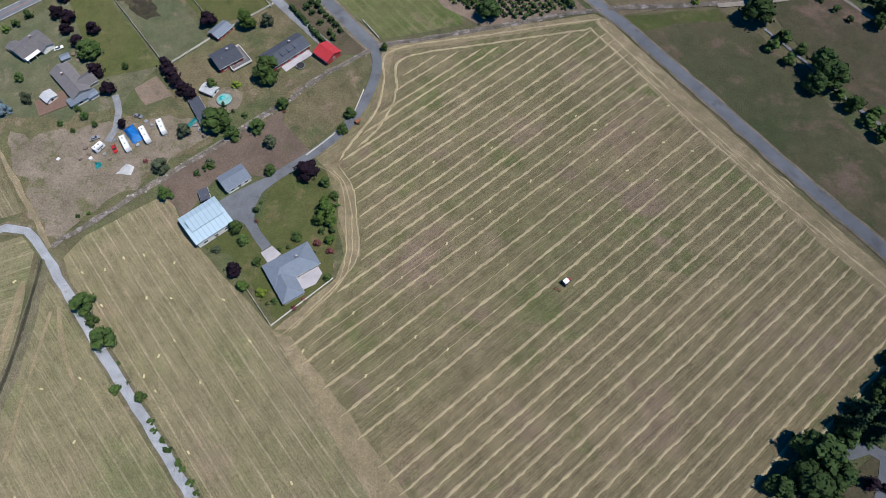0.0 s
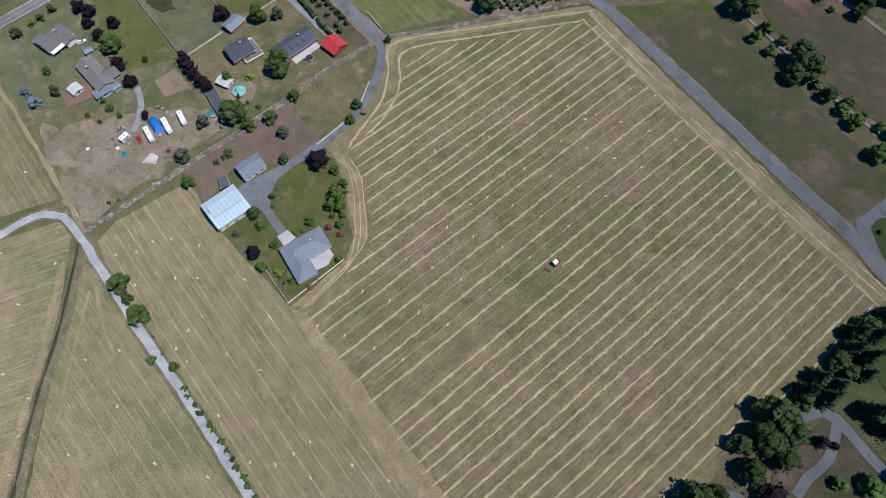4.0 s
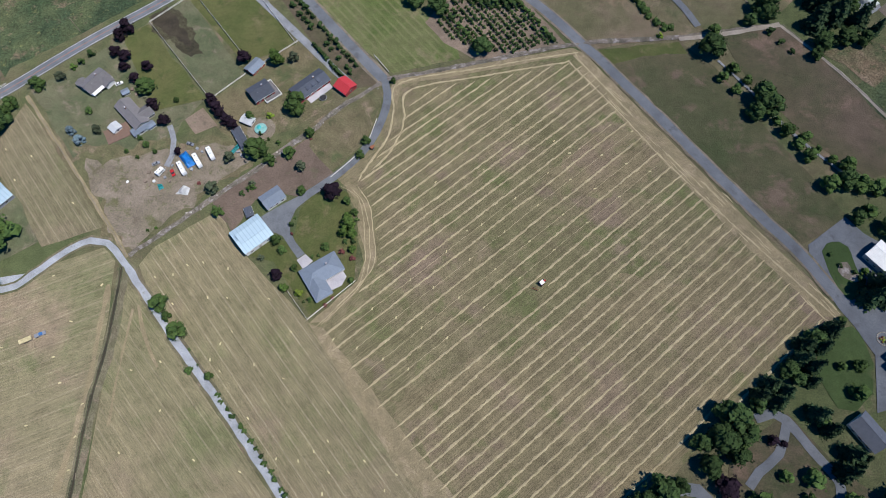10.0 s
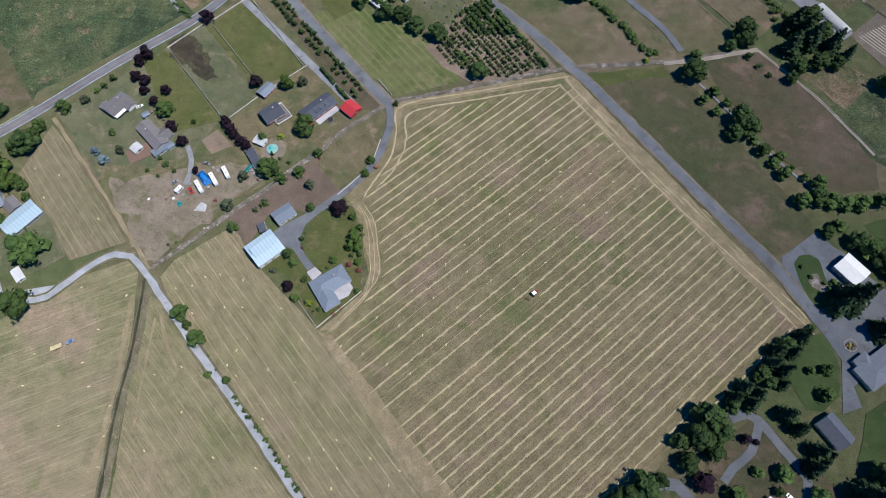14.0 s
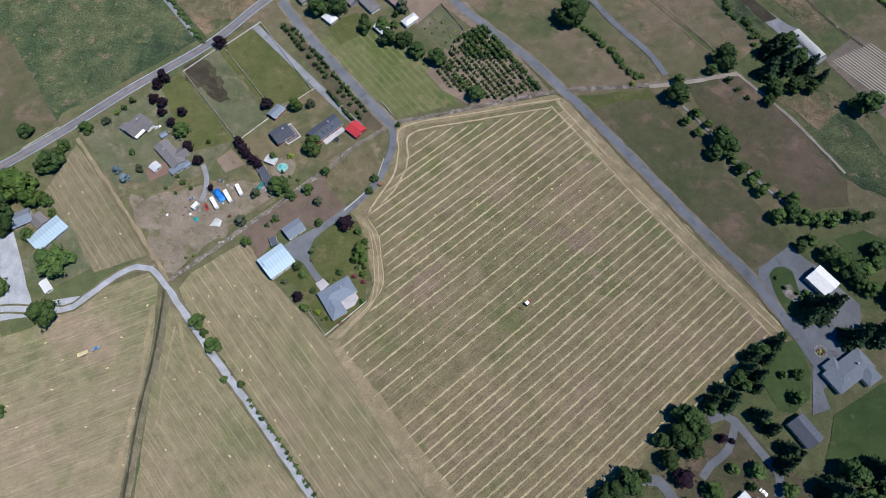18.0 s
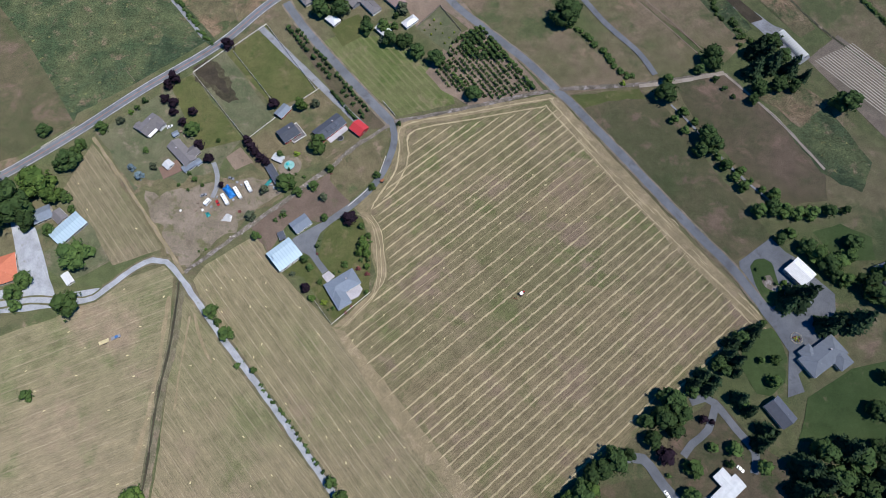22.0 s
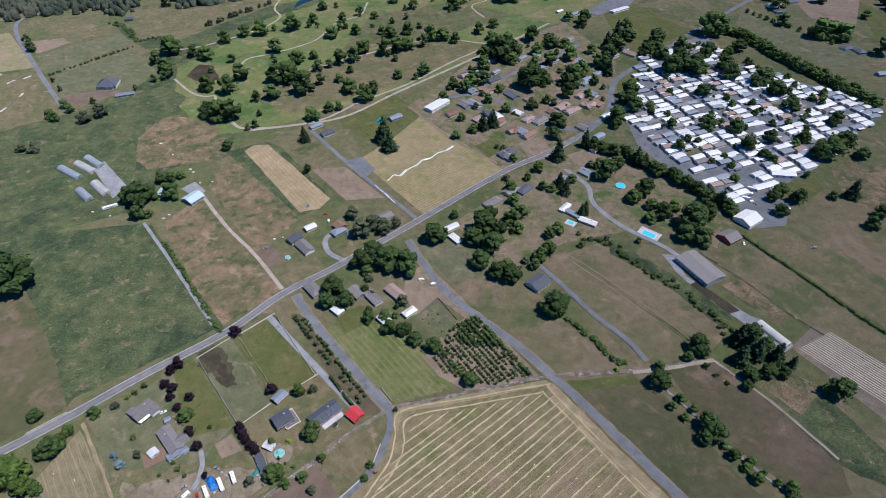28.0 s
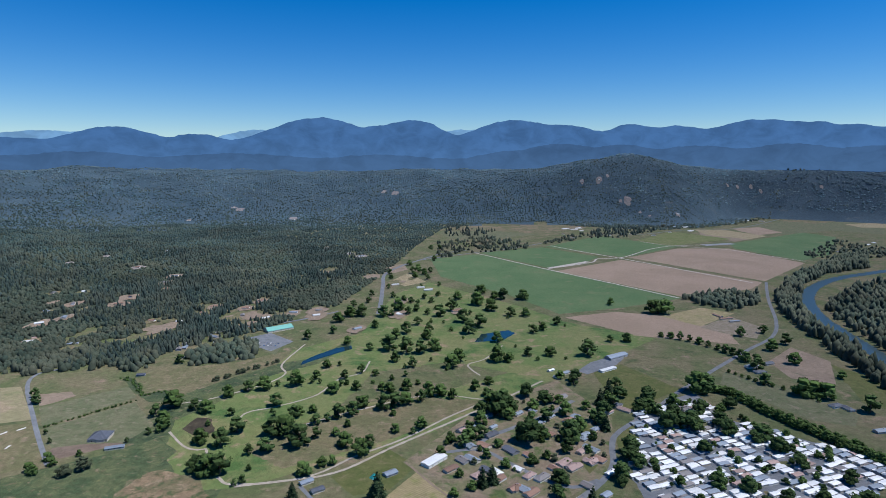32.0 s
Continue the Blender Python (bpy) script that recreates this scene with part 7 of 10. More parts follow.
plant(FARTREE, [(-658, 767, 8.3), (-678, 788, 7.5), (-513, 608, 7.7), (-501, 598, 6.7), (-545, 650, 3.6), (-570, 674, 3.7), (-485, 622, 4.2), (-449, 661, 3.4), (-434, 685, 5.2), (-424, 689, 4.3), (-516, 582, 6.7), (-507, 576, 6.6), (-457, 740, 11.0), (-433, 718, 12.4), (-540, 957, 10.1)])


# gardens of the neighbourhood
def garden_trees(region, count, seed, kinds):
    rng = random.Random(seed)
    xs, ys = [p[0] for p in region], [p[1] for p in region]
    spots = []
    while len(spots) < count:
        x, y = rng.uniform(min(xs), max(xs)), rng.uniform(min(ys), max(ys))
        if inside(region, x, y):
            spots.append((x, y, rng.uniform(2.2, 6.0)))
    for k, kind in enumerate(kinds):
        plant(kind, spots[k::len(kinds)])


garden_trees([(-65.8, 672.8), (1.1, 805.9), (100.9, 884.5), (158.5, 789.2), (153.5, 674.4), (73.2, 575.1), (29.3, 531.4)], 32, 71, [ROUND, GREY])
garden_trees([(-121.3, 333), (-66.9, 358.5), (-36.6, 313.8), (-49.7, 277.1), (-80.3, 297.9)], 16, 73, [ROUND, OAK, GREY])
garden_trees([(234.8, 832.4), (330.3, 869.1), (446.1, 682), (367.7, 574.5), (264.7, 503.1), (193.4, 622.1)], 104, 74, [OAK, ROUND, ROUND])
garden_trees([(-517.2, 505.7), (-493.9, 543.7), (-471.5, 475.8)], 6, 75, [GREY])

def hedge(label, line, near, small, large, seed, kinds=(0, 1)):
    """A run of shrubs grown into one another, too many to count."""
    rng = random.Random(seed)
    v, f = [], []
    for p in line:
        c = (p.x + rng.uniform(-near, near), p.y + rng.uniform(-near, near), 0.7)
        r = rng.uniform(small, large)
        blob(rng, (c[0], c[1], r * 0.6), r * 0.85, 0.8, 0.3, v, f, 3, 6)
        clumps(rng, (c[0], c[1], r * 0.65), r, 0.85, 30, r * 0.2, v, f)
    tagged(part("hedge", mesh_of("hedge", v, f, LEAF_ROUND), None, None), label, "hedge", kind="stuff")


# orchard block, shrub rows, vegetable plot
def rowed(kinds, a, b, rows, step, gap, radius, seed):
    rng = random.Random(seed)
    a, b = Vector(a), Vector(b)
    d = (b - a).normalized()
    s = Vector((d.y, -d.x))
    spots = []
    for i in range(rows):
        for k in range(int((b - a).length / step)):
            if rng.random() < 0.9:
                v = a + d * (k * step + rng.uniform(-0.4, 0.4)) + s * (i * gap + rng.uniform(-0.4, 0.4))
                spots.append((v.x, v.y, radius * rng.uniform(0.75, 1.2)))
    plant(kinds, spots)


rowed(BUSH[:1], *[(-132.8, 291.3), (-62.1, 214.2)], 1, 4.3, 4.6, 2.0, 31)
rowed(BUSH[:1], *[(-124.9, 289.8), (-55.0, 214.8)], 1, 4.3, 4.6, 1.9, 35)
line = smooth_line([(-90.8, 236.6), (-71.3, 216)], 1.8)
plant(BUSH[:1], [(v.x, v.y, rng.uniform(1.3, 1.8)) for v in line[::1] if rng.random() < 0.85], "dark clipped hedge shrub beside a drive")
ORCHARD = [(13.2, 305.2), (55.4, 252.2), (34.9, 243.3), (15.2, 238.4), (-9.7, 248.8), (-20.7, 257.6), (-8.3, 289.9)]
first, last = Vector((11.6, 304.0)), Vector((53.8, 251.1))
down = (last - first).normalized()
side = Vector((down.y, -down.x))
if side.x > 0:
    side = -side
orchard_rng = random.Random(32)
for i in range(14):
    big = i < 6
    spots = []
    for k in range(-14, 34):
        v = first + side * (i * 4.1 + 0.6) + down * (k * 3.1 + orchard_rng.uniform(-0.3, 0.3))
        if inside(ORCHARD, v.x, v.y) and orchard_rng.random() < 0.93:
            tall_end = big and k < 12 - i or i in (0, 10)
            spots.append((v.x, v.y, orchard_rng.uniform(2.0, 2.6) if tall_end else orchard_rng.uniform(1.2, 1.7)))
    plant(BUSH[:2], spots, "dark green orchard shrub in a row on bare soil", "orchard_shrub")
rowed(LIME, *[(-31, 298.3), (-20, 315.2)], 5, 6, 6.5, 1.0, 33)
rowed(BUSH, *[(182.2, 269.7), (200.1, 246.8)], 1, 9, 5, 2.4, 34)
hedge("green brush along a dry stream bed", smooth_line([(73.4, 315.3), (88.2, 303.9), (98.6, 292.4), (106.7, 283.9), (113.1, 272.5), (121.8, 267.3)], 1.6), 1.6, 1.2, 2.6, 6)
hedge("green shrubs on the bank of a stream", smooth_line([(103.7, 410.4), (132.7, 397.1), (153.3, 369.4), (178.2, 350.9), (198.6, 321), (207.3, 304.2)], 2.5), 4.0, 1.4, 2.8, 1)
hedge("green hedge between two pastures", smooth_line([(249.6, 423.8), (286, 373.3), (314.5, 330.7), (345, 288.6)], 2.2), 0.8, 1.4, 2.3, 2)
hedge("green hedge along a gravel track", smooth_line([(-278.9, 371.5), (-239.7, 330.1), (-202.8, 287.7), (-188.2, 274.1)], 2.4), 1.5, 1.3, 2.4, 3)
hedge("green shrubs in a wet ditch beside meadows", smooth_line([(-595.3, 877.2), (-558.7, 853.6), (-519.2, 812.4), (-493.6, 826.2), (-453.9, 812.6)], 4), 4.0, 1.8, 3.2, 4)
hedge("hedge between two mown meadows", smooth_line([(-586.7, 692.1), (-558.2, 733.1), (-518.5, 789.5)], 5), 2.0, 1.4, 2.6, 5)

# ---- far woods ----


def woods(name, label, spots, mat, tall, radius, kind="cone", seed=1):
    """Countless far trees as one object."""
    rng = np.random.default_rng(seed)
    n = len(spots)
    p = np.array(spots, float)
    h = tall * rng.uniform(0.6, 1.35, n) * p[:, 3]
    r = radius * rng.uniform(0.7, 1.3, n) * p[:, 3]
    sides = 6
    a = np.arange(sides) * 2 * np.pi / sides
    levels = ((0.1, 1.0), (0.55, 0.68)) if kind == "cone" else ((0.15, 0.9), (0.62, 0.85))
    ringsv = []
    for z, w in levels:
        q = r[:, None] * w * rng.uniform(0.55, 1.3, (n, sides))
        ringsv.append(np.stack([p[:, 0:1] + q * np.cos(a), p[:, 1:2] + q * np.sin(a), p[:, 2:3] + h[:, None] * z * rng.uniform(0.75, 1.25, (n, sides))], -1))
    top = np.stack([p[:, 0] + rng.normal(0, 0.4, n), p[:, 1] + rng.normal(0, 0.4, n), p[:, 2] + h], -1)[:, None]
    verts = np.concatenate(ringsv + [top], 1).reshape(-1, 3)
    per = 2 * sides + 1
    tris = []
    for k in range(sides):
        j = (k + 1) % sides
        tris += [(k, j, sides + k), (j, sides + j, sides + k), (sides + k, sides + j, 2 * sides)]
    tris = np.array(tris)
    faces = (tris[None] + (np.arange(n) * per)[:, None, None]).reshape(-1, 3)
    me = bpy.data.meshes.new(name)
    me.vertices.add(len(verts))
    me.vertices.foreach_set("co", verts.ravel())
    me.loops.add(len(faces) * 3)
    me.loops.foreach_set("vertex_index", faces.ravel())
    me.polygons.add(len(faces))
    me.polygons.foreach_set("loop_start", np.arange(len(faces)) * 3)
    me.update(calc_edges=True)
    me.materials.append(mat)
    return tagged(new(name, me), label, "woods", kind="stuff")




def on_slope(x, y):
    """The place on the hills that lies on the line from the eye to a far point of the plain."""
    far = math.hypot(x - EYE_XY[0], y - EYE_XY[1])
    for k in range(200):
        u = 0.2 + 0.8 * k / 200
        px, py = EYE_XY[0] + (x - EYE_XY[0]) * u, EYE_XY[1] + (y - EYE_XY[1]) * u
        if height(px, py) >= 352 * (1 - u):
            return px, py
    return x, y


HOMES = [on_slope(*p) for p in [(-1459, 2101), (-1193.3, 1875.8), (-986.8, 1740.1), (-1302.4, 2262.9), (-2087.1, 4613.1), (-1940.6, 4388), (-1869.1, 3485.8), (-1383.6, 7405.2), (-1169.6, 6992.1), (-1249.2, 3613.7), (-550.8, 2251.8), (-490.5, 2185.2), (-683.6, 2398.2), (2190.2, 12790.2), (7669.5, 38948.8), (1574, 10921), (-1040.9, 1356.5), (-927.3, 1366.5), (-1187.3, 1475.5), (-672.1, 1359), (-567.9, 1285.6), (-505.6, 1265.6), (-458.5, 1321.7), (-397.1, 1300.6), (1292.6, 4254.4), (1038.9, 4010.7), (1200.8, 5451.4)]]
belt = random.Random(404)
while len(HOMES) < 44:
    x, y = [p + q * belt.random() + r * belt.random() for p, q, r in zip([(-1256.8, 1308)][0], [b - a for a, b in zip([(-1256.8, 1308)][0], [(-296.6, 1710.1)][0])], [b - a for a, b in zip([(-1256.8, 1308)][0], [(-951.7, 980)][0])])]
    if all(math.hypot(x - hx, y - hy) > 45 for hx, hy in HOMES):
        HOMES.append(on_slope(x, y))
CLEARINGS = [(x, y, 20 + 7 * (k % 3)) for k, (x, y) in enumerate(HOMES)] + [(*on_slope(*p), 42) for p in [(-695.8, 1166), (-579.8, 1280.4)]] + [(*on_slope(*p), 19) for p in [(-592.8, 1278.4), (-514.0, 1283.6), (-481.4, 1305.9), (-523.0, 1221.2), (-720.2, 1163.5), (-713.2, 1222.2), (-523.3, 1858.3), (-261.4, 1716.4), (-238.3, 1767.3), (-338.1, 1947.0), (-1099.8, 1363.7), (-977.2, 1315.4), (-1488.5, 1937.0), (-906.8, 1050.5), (-797.0, 1021.9)]] + [(*on_slope(*p), 15) for p in [(1892.1, 11147.1), (2908.6, 15731.9), (1194.6, 5695.9), (1048.3, 4303.9), (3655.4, 9695.5), (3651.6, 9300.6), (3508.8, 8484.2), (3130.4, 7283.4), (6677.3, 23084.6), (4476.1, 8569.0)]] + [(*on_slope(*p), 38) for p in [(-1275.1, 3689), (-526, 1880), (-554.8, 1286.8), (-365.7, 1794.2), (-279.7, 1711.5)]]
rng = random.Random(77)
firs, oaks, distant, rim_trees = [], [], [], []
for _ in range(185000):
    a = rng.uniform(radians(50), radians(142))
    r = 1000 * (4840 / 1000) ** (rng.random() ** 0.7)
    x, y = EYE_XY[0] + r * math.cos(a), EYE_XY[1] + r * math.sin(a)
    if inside(VALLEY, x, y) and height(x, y) < 6:
        continue
    gap = noise.noise(Vector((x / 130, y / 130, 9))) + 0.5 * noise.noise(Vector((x / 45, y / 45, 4)))
    edge = ramp(r, 1000, 1700)
    if any(abs(x - cx) < cr and abs(y - cy) < cr * 1.6 and math.hypot(x - cx, (y - cy) / 1.6) < cr * rng.uniform(0.7, 1.1) for cx, cy, cr in CLEARINGS):
        continue
    if gap > 0.22 + 0.5 * edge or rng.random() > 0.75:
        continue
    s = 0.82 - 0.16 * ramp(r, 1500, 4300)
    spot = (x, y, height(x, y) - 0.5, s)
    fade = rng.random()
    # the farther off, the more trees get leaves with haze in their colour
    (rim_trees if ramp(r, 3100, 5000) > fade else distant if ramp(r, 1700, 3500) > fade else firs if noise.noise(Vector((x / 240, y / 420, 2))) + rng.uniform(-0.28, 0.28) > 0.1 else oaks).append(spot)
woods("rim_forest", "hazy slate-blue forest on the rim of the valley", rim_trees, WOOD_HAZED_RIM, 9, 9.5, "round", 4)
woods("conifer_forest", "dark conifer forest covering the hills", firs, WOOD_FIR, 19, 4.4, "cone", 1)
woods("distant_forest", "hazy blue-green forest on the farthest hills", distant, WOOD_HAZED, 12, 6.4, "round", 3)
woods("oak_forest", "olive oak woodland covering the hills", oaks, WOOD_OAK, 11, 6.2, "round", 2)


def grove(name, label, region, count, mat, tall, radius, kind, seed):
    rng = random.Random(seed)
    xs, ys = [p[0] for p in region], [p[1] for p in region]
    spots = []
    while len(spots) < count:
        x, y = rng.uniform(min(xs), max(xs)), rng.uniform(min(ys), max(ys))
        if inside(region, x, y):
            spots.append((x, y, height(x, y) - 0.5, rng.uniform(0.8, 1.2)))
    woods(name, label, spots, mat, tall, radius, kind, seed)


grove("riverside_wood", "dark trees along the river bank", [(766.7, 1617.8), (911.3, 1834.0), (1234.9, 2227.0), (1466.5, 2415.6), (1289.8, 2096.9), (1087.9, 1967.3), (910.9, 1769.8), (786.6, 1531.1), (728.0, 1365.9), (706.7, 1240.0), (695.0, 1110.3), (680.2, 997.1), (624.9, 897.3), (643.3, 1028.5), (670.1, 1258.2), (696.2, 1424.5)], 1150, WOOD_OAK, 23, 7, "round", 5)
grove("riverside_wood", "dark trees on the far river bank", [(921.1, 1601.4), (1027.2, 1724.1), (1203.5, 1850.9), (809.2, 1101.9), (731.1, 1034.8), (754.1, 1145.2), (768.5, 1252.5), (790.7, 1370.1), (821.9, 1470.3)], 520, WOOD_OAK, 21, 7, "round", 6)
grove("shelter_wood", "dark shelter wood in the fields", [(511.3, 1555.2), (615, 1647.2), (733.1, 1643.1), (683, 1507.1), (578.2, 1428.6), (534.2, 1494.1)], 200, WOOD_OAK, 15, 6.5, "round", 8)
grove("shelter_wood", "wooded farmsteads in the valley", [(1222.6, 2405.9), (1603.1, 2877.3), (1657.2, 2601.4), (1508.3, 2359), (1200.5, 2201.1)], 160, WOOD_OAK, 13, 7, "round", 9)
grove("shelter_wood", "trees between small meadows", [(-243.5, 2598.1), (-43.2, 2844.8), (159.6, 2633.5), (157.2, 2456.9), (-31.9, 2320.3), (-200.7, 2164.8)], 210, WOOD_OAK, 15, 6.5, "round", 10)
grove("shelter_wood", "conifers beside small meadows", [(-260.6, 3129.0), (-200.1, 3284.6), (20.5, 3106.5), (-44.4, 2897.9), (-219.3, 2842.5)], 70, WOOD_FIR, 20, 5, "cone", 14)
grove("shelter_wood", "trees along a valley road", [(207.0, 2583.3), (416.5, 2993.7), (482.5, 2999.4), (342.8, 2649.6)], 45, WOOD_OAK, 14, 6.5, "round", 15)
grove("shelter_wood", "trees along the foot of the hill", [(442.4, 2836.0), (578.9, 3284.4), (893.9, 3346.0), (852.3, 3118.8), (656.8, 2906.2), (516.1, 2817.4)], 150, WOOD_FIR, 19, 6, "cone", 11)
grove("shelter_wood", "trees along the foot of the hill", [(885.1, 3311.3), (1391.1, 3495.5), (2081.7, 4311.7), (2631.3, 4359.9), (2850.8, 4731.7), (2169.9, 4548.1), (1432.2, 3651.3), (959.3, 3457.6)], 190, WOOD_OAK, 13, 7, "round", 16)
grove("shelter_wood", "trees behind the clubhouse", [(-561.5, 1021.9), (-515.7, 1071.2), (-456.4, 1097.7), (-416.7, 999.1), (-452.1, 974.4), (-515.7, 939.4)], 190, WOOD_OAK, 13, 6, "round", 12)
grove("shelter_wood", "trees in front of the wooded slope", [(-1015.7, 956), (-769.2, 1007.1), (-651, 1040), (-588.2, 986.8), (-584.2, 905.5), (-702.6, 908.2), (-768.9, 869.8), (-937.5, 871.1)], 330, WOOD_OAK, 13, 6, "round", 13)

# ---- buildings ----
CREAM, REDW, GREYW, WHITEW, TIMBERW = WALL_CREAM, WALL_RED, WALL_GREY, PAINT_W, TIMBER


def slab(corners, thick):
    """A sheet with thickness from four corners."""
    bm = bmesh.new()
    a = [Vector(c) for c in corners]
    n = (a[1] - a[0]).cross(a[2] - a[0]).normalized() * thick
    lo, hi = [bm.verts.new(c) for c in a], [bm.verts.new(c + n) for c in a]
    k = len(a)
    bm.faces.new(hi)
    bm.faces.new(lo[::-1])
    for i in range(k):
        bm.faces.new((lo[i], lo[(i + 1) % k], hi[(i + 1) % k], hi[i]))
    bmesh.ops.recalc_face_normals(bm, faces=bm.faces)
    return bm


def wall_end(x, w, h, rise, sx):
    """A gable wall standing across the ridge."""
    bm = bmesh.new()
    prof = [(-w / 2, 0), (w / 2, 0), (w / 2, h), (0, h + rise), (-w / 2, h)]
    a, b = [bm.verts.new((x, y, z)) for y, z in prof], [bm.verts.new((x - 0.2 * sx, y, z)) for y, z in prof]
    bm.faces.new(a)
    bm.faces.new(b[::-1])
    for i in range(5):
        bm.faces.new((a[i], a[(i + 1) % 5], b[(i + 1) % 5], b[i]))
    bmesh.ops.recalc_face_normals(bm, faces=bm.faces)
    return bm


def window(parent, x, y, z, w, h, side):
    """A framed window on a wall; side: the way that it faces, 'x' or 'y' with its sign."""
    bm, pane = bmesh.new(), bmesh.new()
    s = 1 if side[0] == "+" else -1
    if side[1] == "y":
        for dx in (-w / 2, w / 2 - 0.08):
            box(bm, x + dx, x + dx + 0.08, y, y + 0.07 * s, z, z + h)
        for dz in (0, h - 0.08):
            box(bm, x - w / 2, x + w / 2, y, y + 0.08 * s, z + dz, z + dz + 0.08)
        box(pane, x - w / 2 + 0.07, x + w / 2 - 0.07, y, y + 0.03 * s, z + 0.07, z + h - 0.07)
    else:
        for dy in (-w / 2, w / 2 - 0.08):
            box(bm, x, x + 0.07 * s, y + dy, y + dy + 0.08, z, z + h)
        for dz in (0, h - 0.08):
            box(bm, x, x + 0.08 * s, y - w / 2, y + w / 2, z + dz, z + dz + 0.08)
        box(pane, x, x + 0.03 * s, y - w / 2 + 0.07, y + w / 2 - 0.07, z + 0.07, z + h - 0.07)
    bmesh.ops.recalc_face_normals(bm, faces=bm.faces)
    bmesh.ops.recalc_face_normals(pane, faces=pane.faces)
    f = part("window_frame", bm, PAINT_W, parent)
    part("pane", pane, GLASS, f)


def block(root, l, w, h, wall, roof, pitch=0.32, hip=False, m=None, over=0.5, n_windows=3, door=True, plain=False):
    """One rectangular wing: four walls, roof panels, ridge, windows, door."""
    holder = root
    rise = w / 2 * pitch
    mm = m or Matrix.Identity(4)

    def put(name, bm, mat, label=""):
        if m is not None:
            bmesh.ops.transform(bm, matrix=mm, verts=bm.verts)
        return part(name, bm, mat, holder, label)

    for s in (-1, 1):
        put("wall", boxed(-l / 2, l / 2, s * w / 2 - 0.1 - 0.1 * s, s * w / 2 + 0.1 - 0.1 * s, -0.1, h), wall)
        if hip:
            put("wall", boxed(s * l / 2 - 0.1 - 0.1 * s, s * l / 2 + 0.1 - 0.1 * s, -w / 2 + 0.2, w / 2 - 0.2, -0.1, h), wall)
        else:
            put("gable_wall", wall_end(s * l / 2, w - 0.42, h, rise * 0.97, s), wall)
    zl = h - over * pitch
    L, W = l / 2 + over, w / 2 + over
    if hip:
        rr = max(0.3, l / 2 - w / 2)
        top = h + rise
        put("roof_panel", slab([(-L, -W, zl), (L, -W, zl), (rr, 0, top), (-rr, 0, top)], 0.14), roof)
        put("roof_panel", slab([(L, W, zl), (-L, W, zl), (-rr, 0, top), (rr, 0, top)], 0.14), roof)
        put("roof_panel", slab([(L, -W, zl), (L, W, zl), (rr, 0, top)], 0.14), roof)
        put("roof_panel", slab([(-L, W, zl), (-L, -W, zl), (-rr, 0, top)], 0.14), roof)
        put("ridge_cap", boxed(-rr, rr, -0.16, 0.16, top + 0.1, top + 0.2, 0.03), roof)
    else:
        top = h + rise
        put("roof_panel", slab([(-L, -W, zl), (L, -W, zl), (L, 0, top), (-L, 0, top)], 0.14), roof)
        put("roof_panel", slab([(L, W, zl), (-L, W, zl), (-L, 0, top), (L, 0, top)], 0.14), roof)
        if not plain:
            put("ridge_cap", boxed(-L, L, -0.16, 0.16, top + 0.1, top + 0.2, 0.03), roof)
    for s in () if plain else (-1, 1):
        put("gutter", boxed(-L, L, s * W - 0.08, s * W + 0.08, zl - 0.1, zl + 0.05), PAINT_W)
    if m is None:
        for s, sign in ((-1, "-y"), (1, "+y")):
            for k in range(n_windows):
                x = -l / 2 + l * (k + 0.7) / (n_windows + 0.4)
                if plain:
                    part("window", boxed(x - 0.8, x + 0.8, s * w / 2 - 0.04, s * w / 2 + 0.04, 0.9, 2.1, 0.02), GLASS, holder)
                else:
                    window(holder, x, s * w / 2, 0.9, min(1.8, l * 0.12 + 0.4), 1.2, sign)
        if not plain:
            window(holder, l / 2 + 0.01, 0, 0.9, 1.4, 1.2, "+x")
            window(holder, -l / 2 - 0.01, 0, 0.9, 1.4, 1.2, "-x")
        if door and not plain:
            d = part("door", boxed(-0.5, 0.5, -w / 2 - 0.06, -w / 2, 0.0, 2.05, 0.01), TIMBER, holder)
            part("door_handle", boxed(0.32, 0.4, -w / 2 - 0.12, -w / 2 - 0.06, 0.95, 1.05, 0.01), STEEL, d)


def house(name, label, spot, wall, roof, h=2.8, pitch=0.34, hip=False, category="house", chimney=False, wings=(), n_windows=3, group="", plain=False):
    x, y, l, w, a = spot
    if w > l:
        l, w, a = w, l, a + 90
    root = thing(name, label, category, pose(x, y, 0, 0, 0, a), group)
    block(root, l, w, h, wall, roof, pitch, hip, n_windows=n_windows, plain=plain)
    for dx, dy, wl, ww, da in wings:
        block(root, wl, ww, h - 0.15, wall, roof, pitch, hip, m=pose(dx, dy, 0, 0, 0, da))
    if chimney:
        c = part("chimney", boxed(l * 0.18 - 0.4, l * 0.18 + 0.4, 0.5, 1.2, h, h + w / 2 * pitch + 0.9, 0.03), ROOF_BROWN, root, "brick chimney")
        part("chimney_cap", boxed(l * 0.18 - 0.5, l * 0.18 + 0.5, 0.4, 1.3, h + w / 2 * pitch + 0.9, h + w / 2 * pitch + 1.0, 0.02), CONCRETE, c)
    if plain:
        return root
    bm = bmesh.new()
    rod(bm, (-l * 0.2, -w * 0.18, h + 0.3), (-l * 0.2, -w * 0.18, h + w * 0.32 * pitch + 0.7), 0.09)
    part("roof_vent", bm, STEEL, root)
    return root


# hip-roofed farmhouse with its wing, patio and garage doors
main = house("farmhouse", "grey hip-roofed farmhouse with cream walls on a lawn", (-61.4, 93.6, 19.7, 10.8, 38), CREAM, ROOF_GREY, 2.9, 0.4, True, chimney=True, wings=((-5.6, -6.0, 14.5, 8.6, 90),))
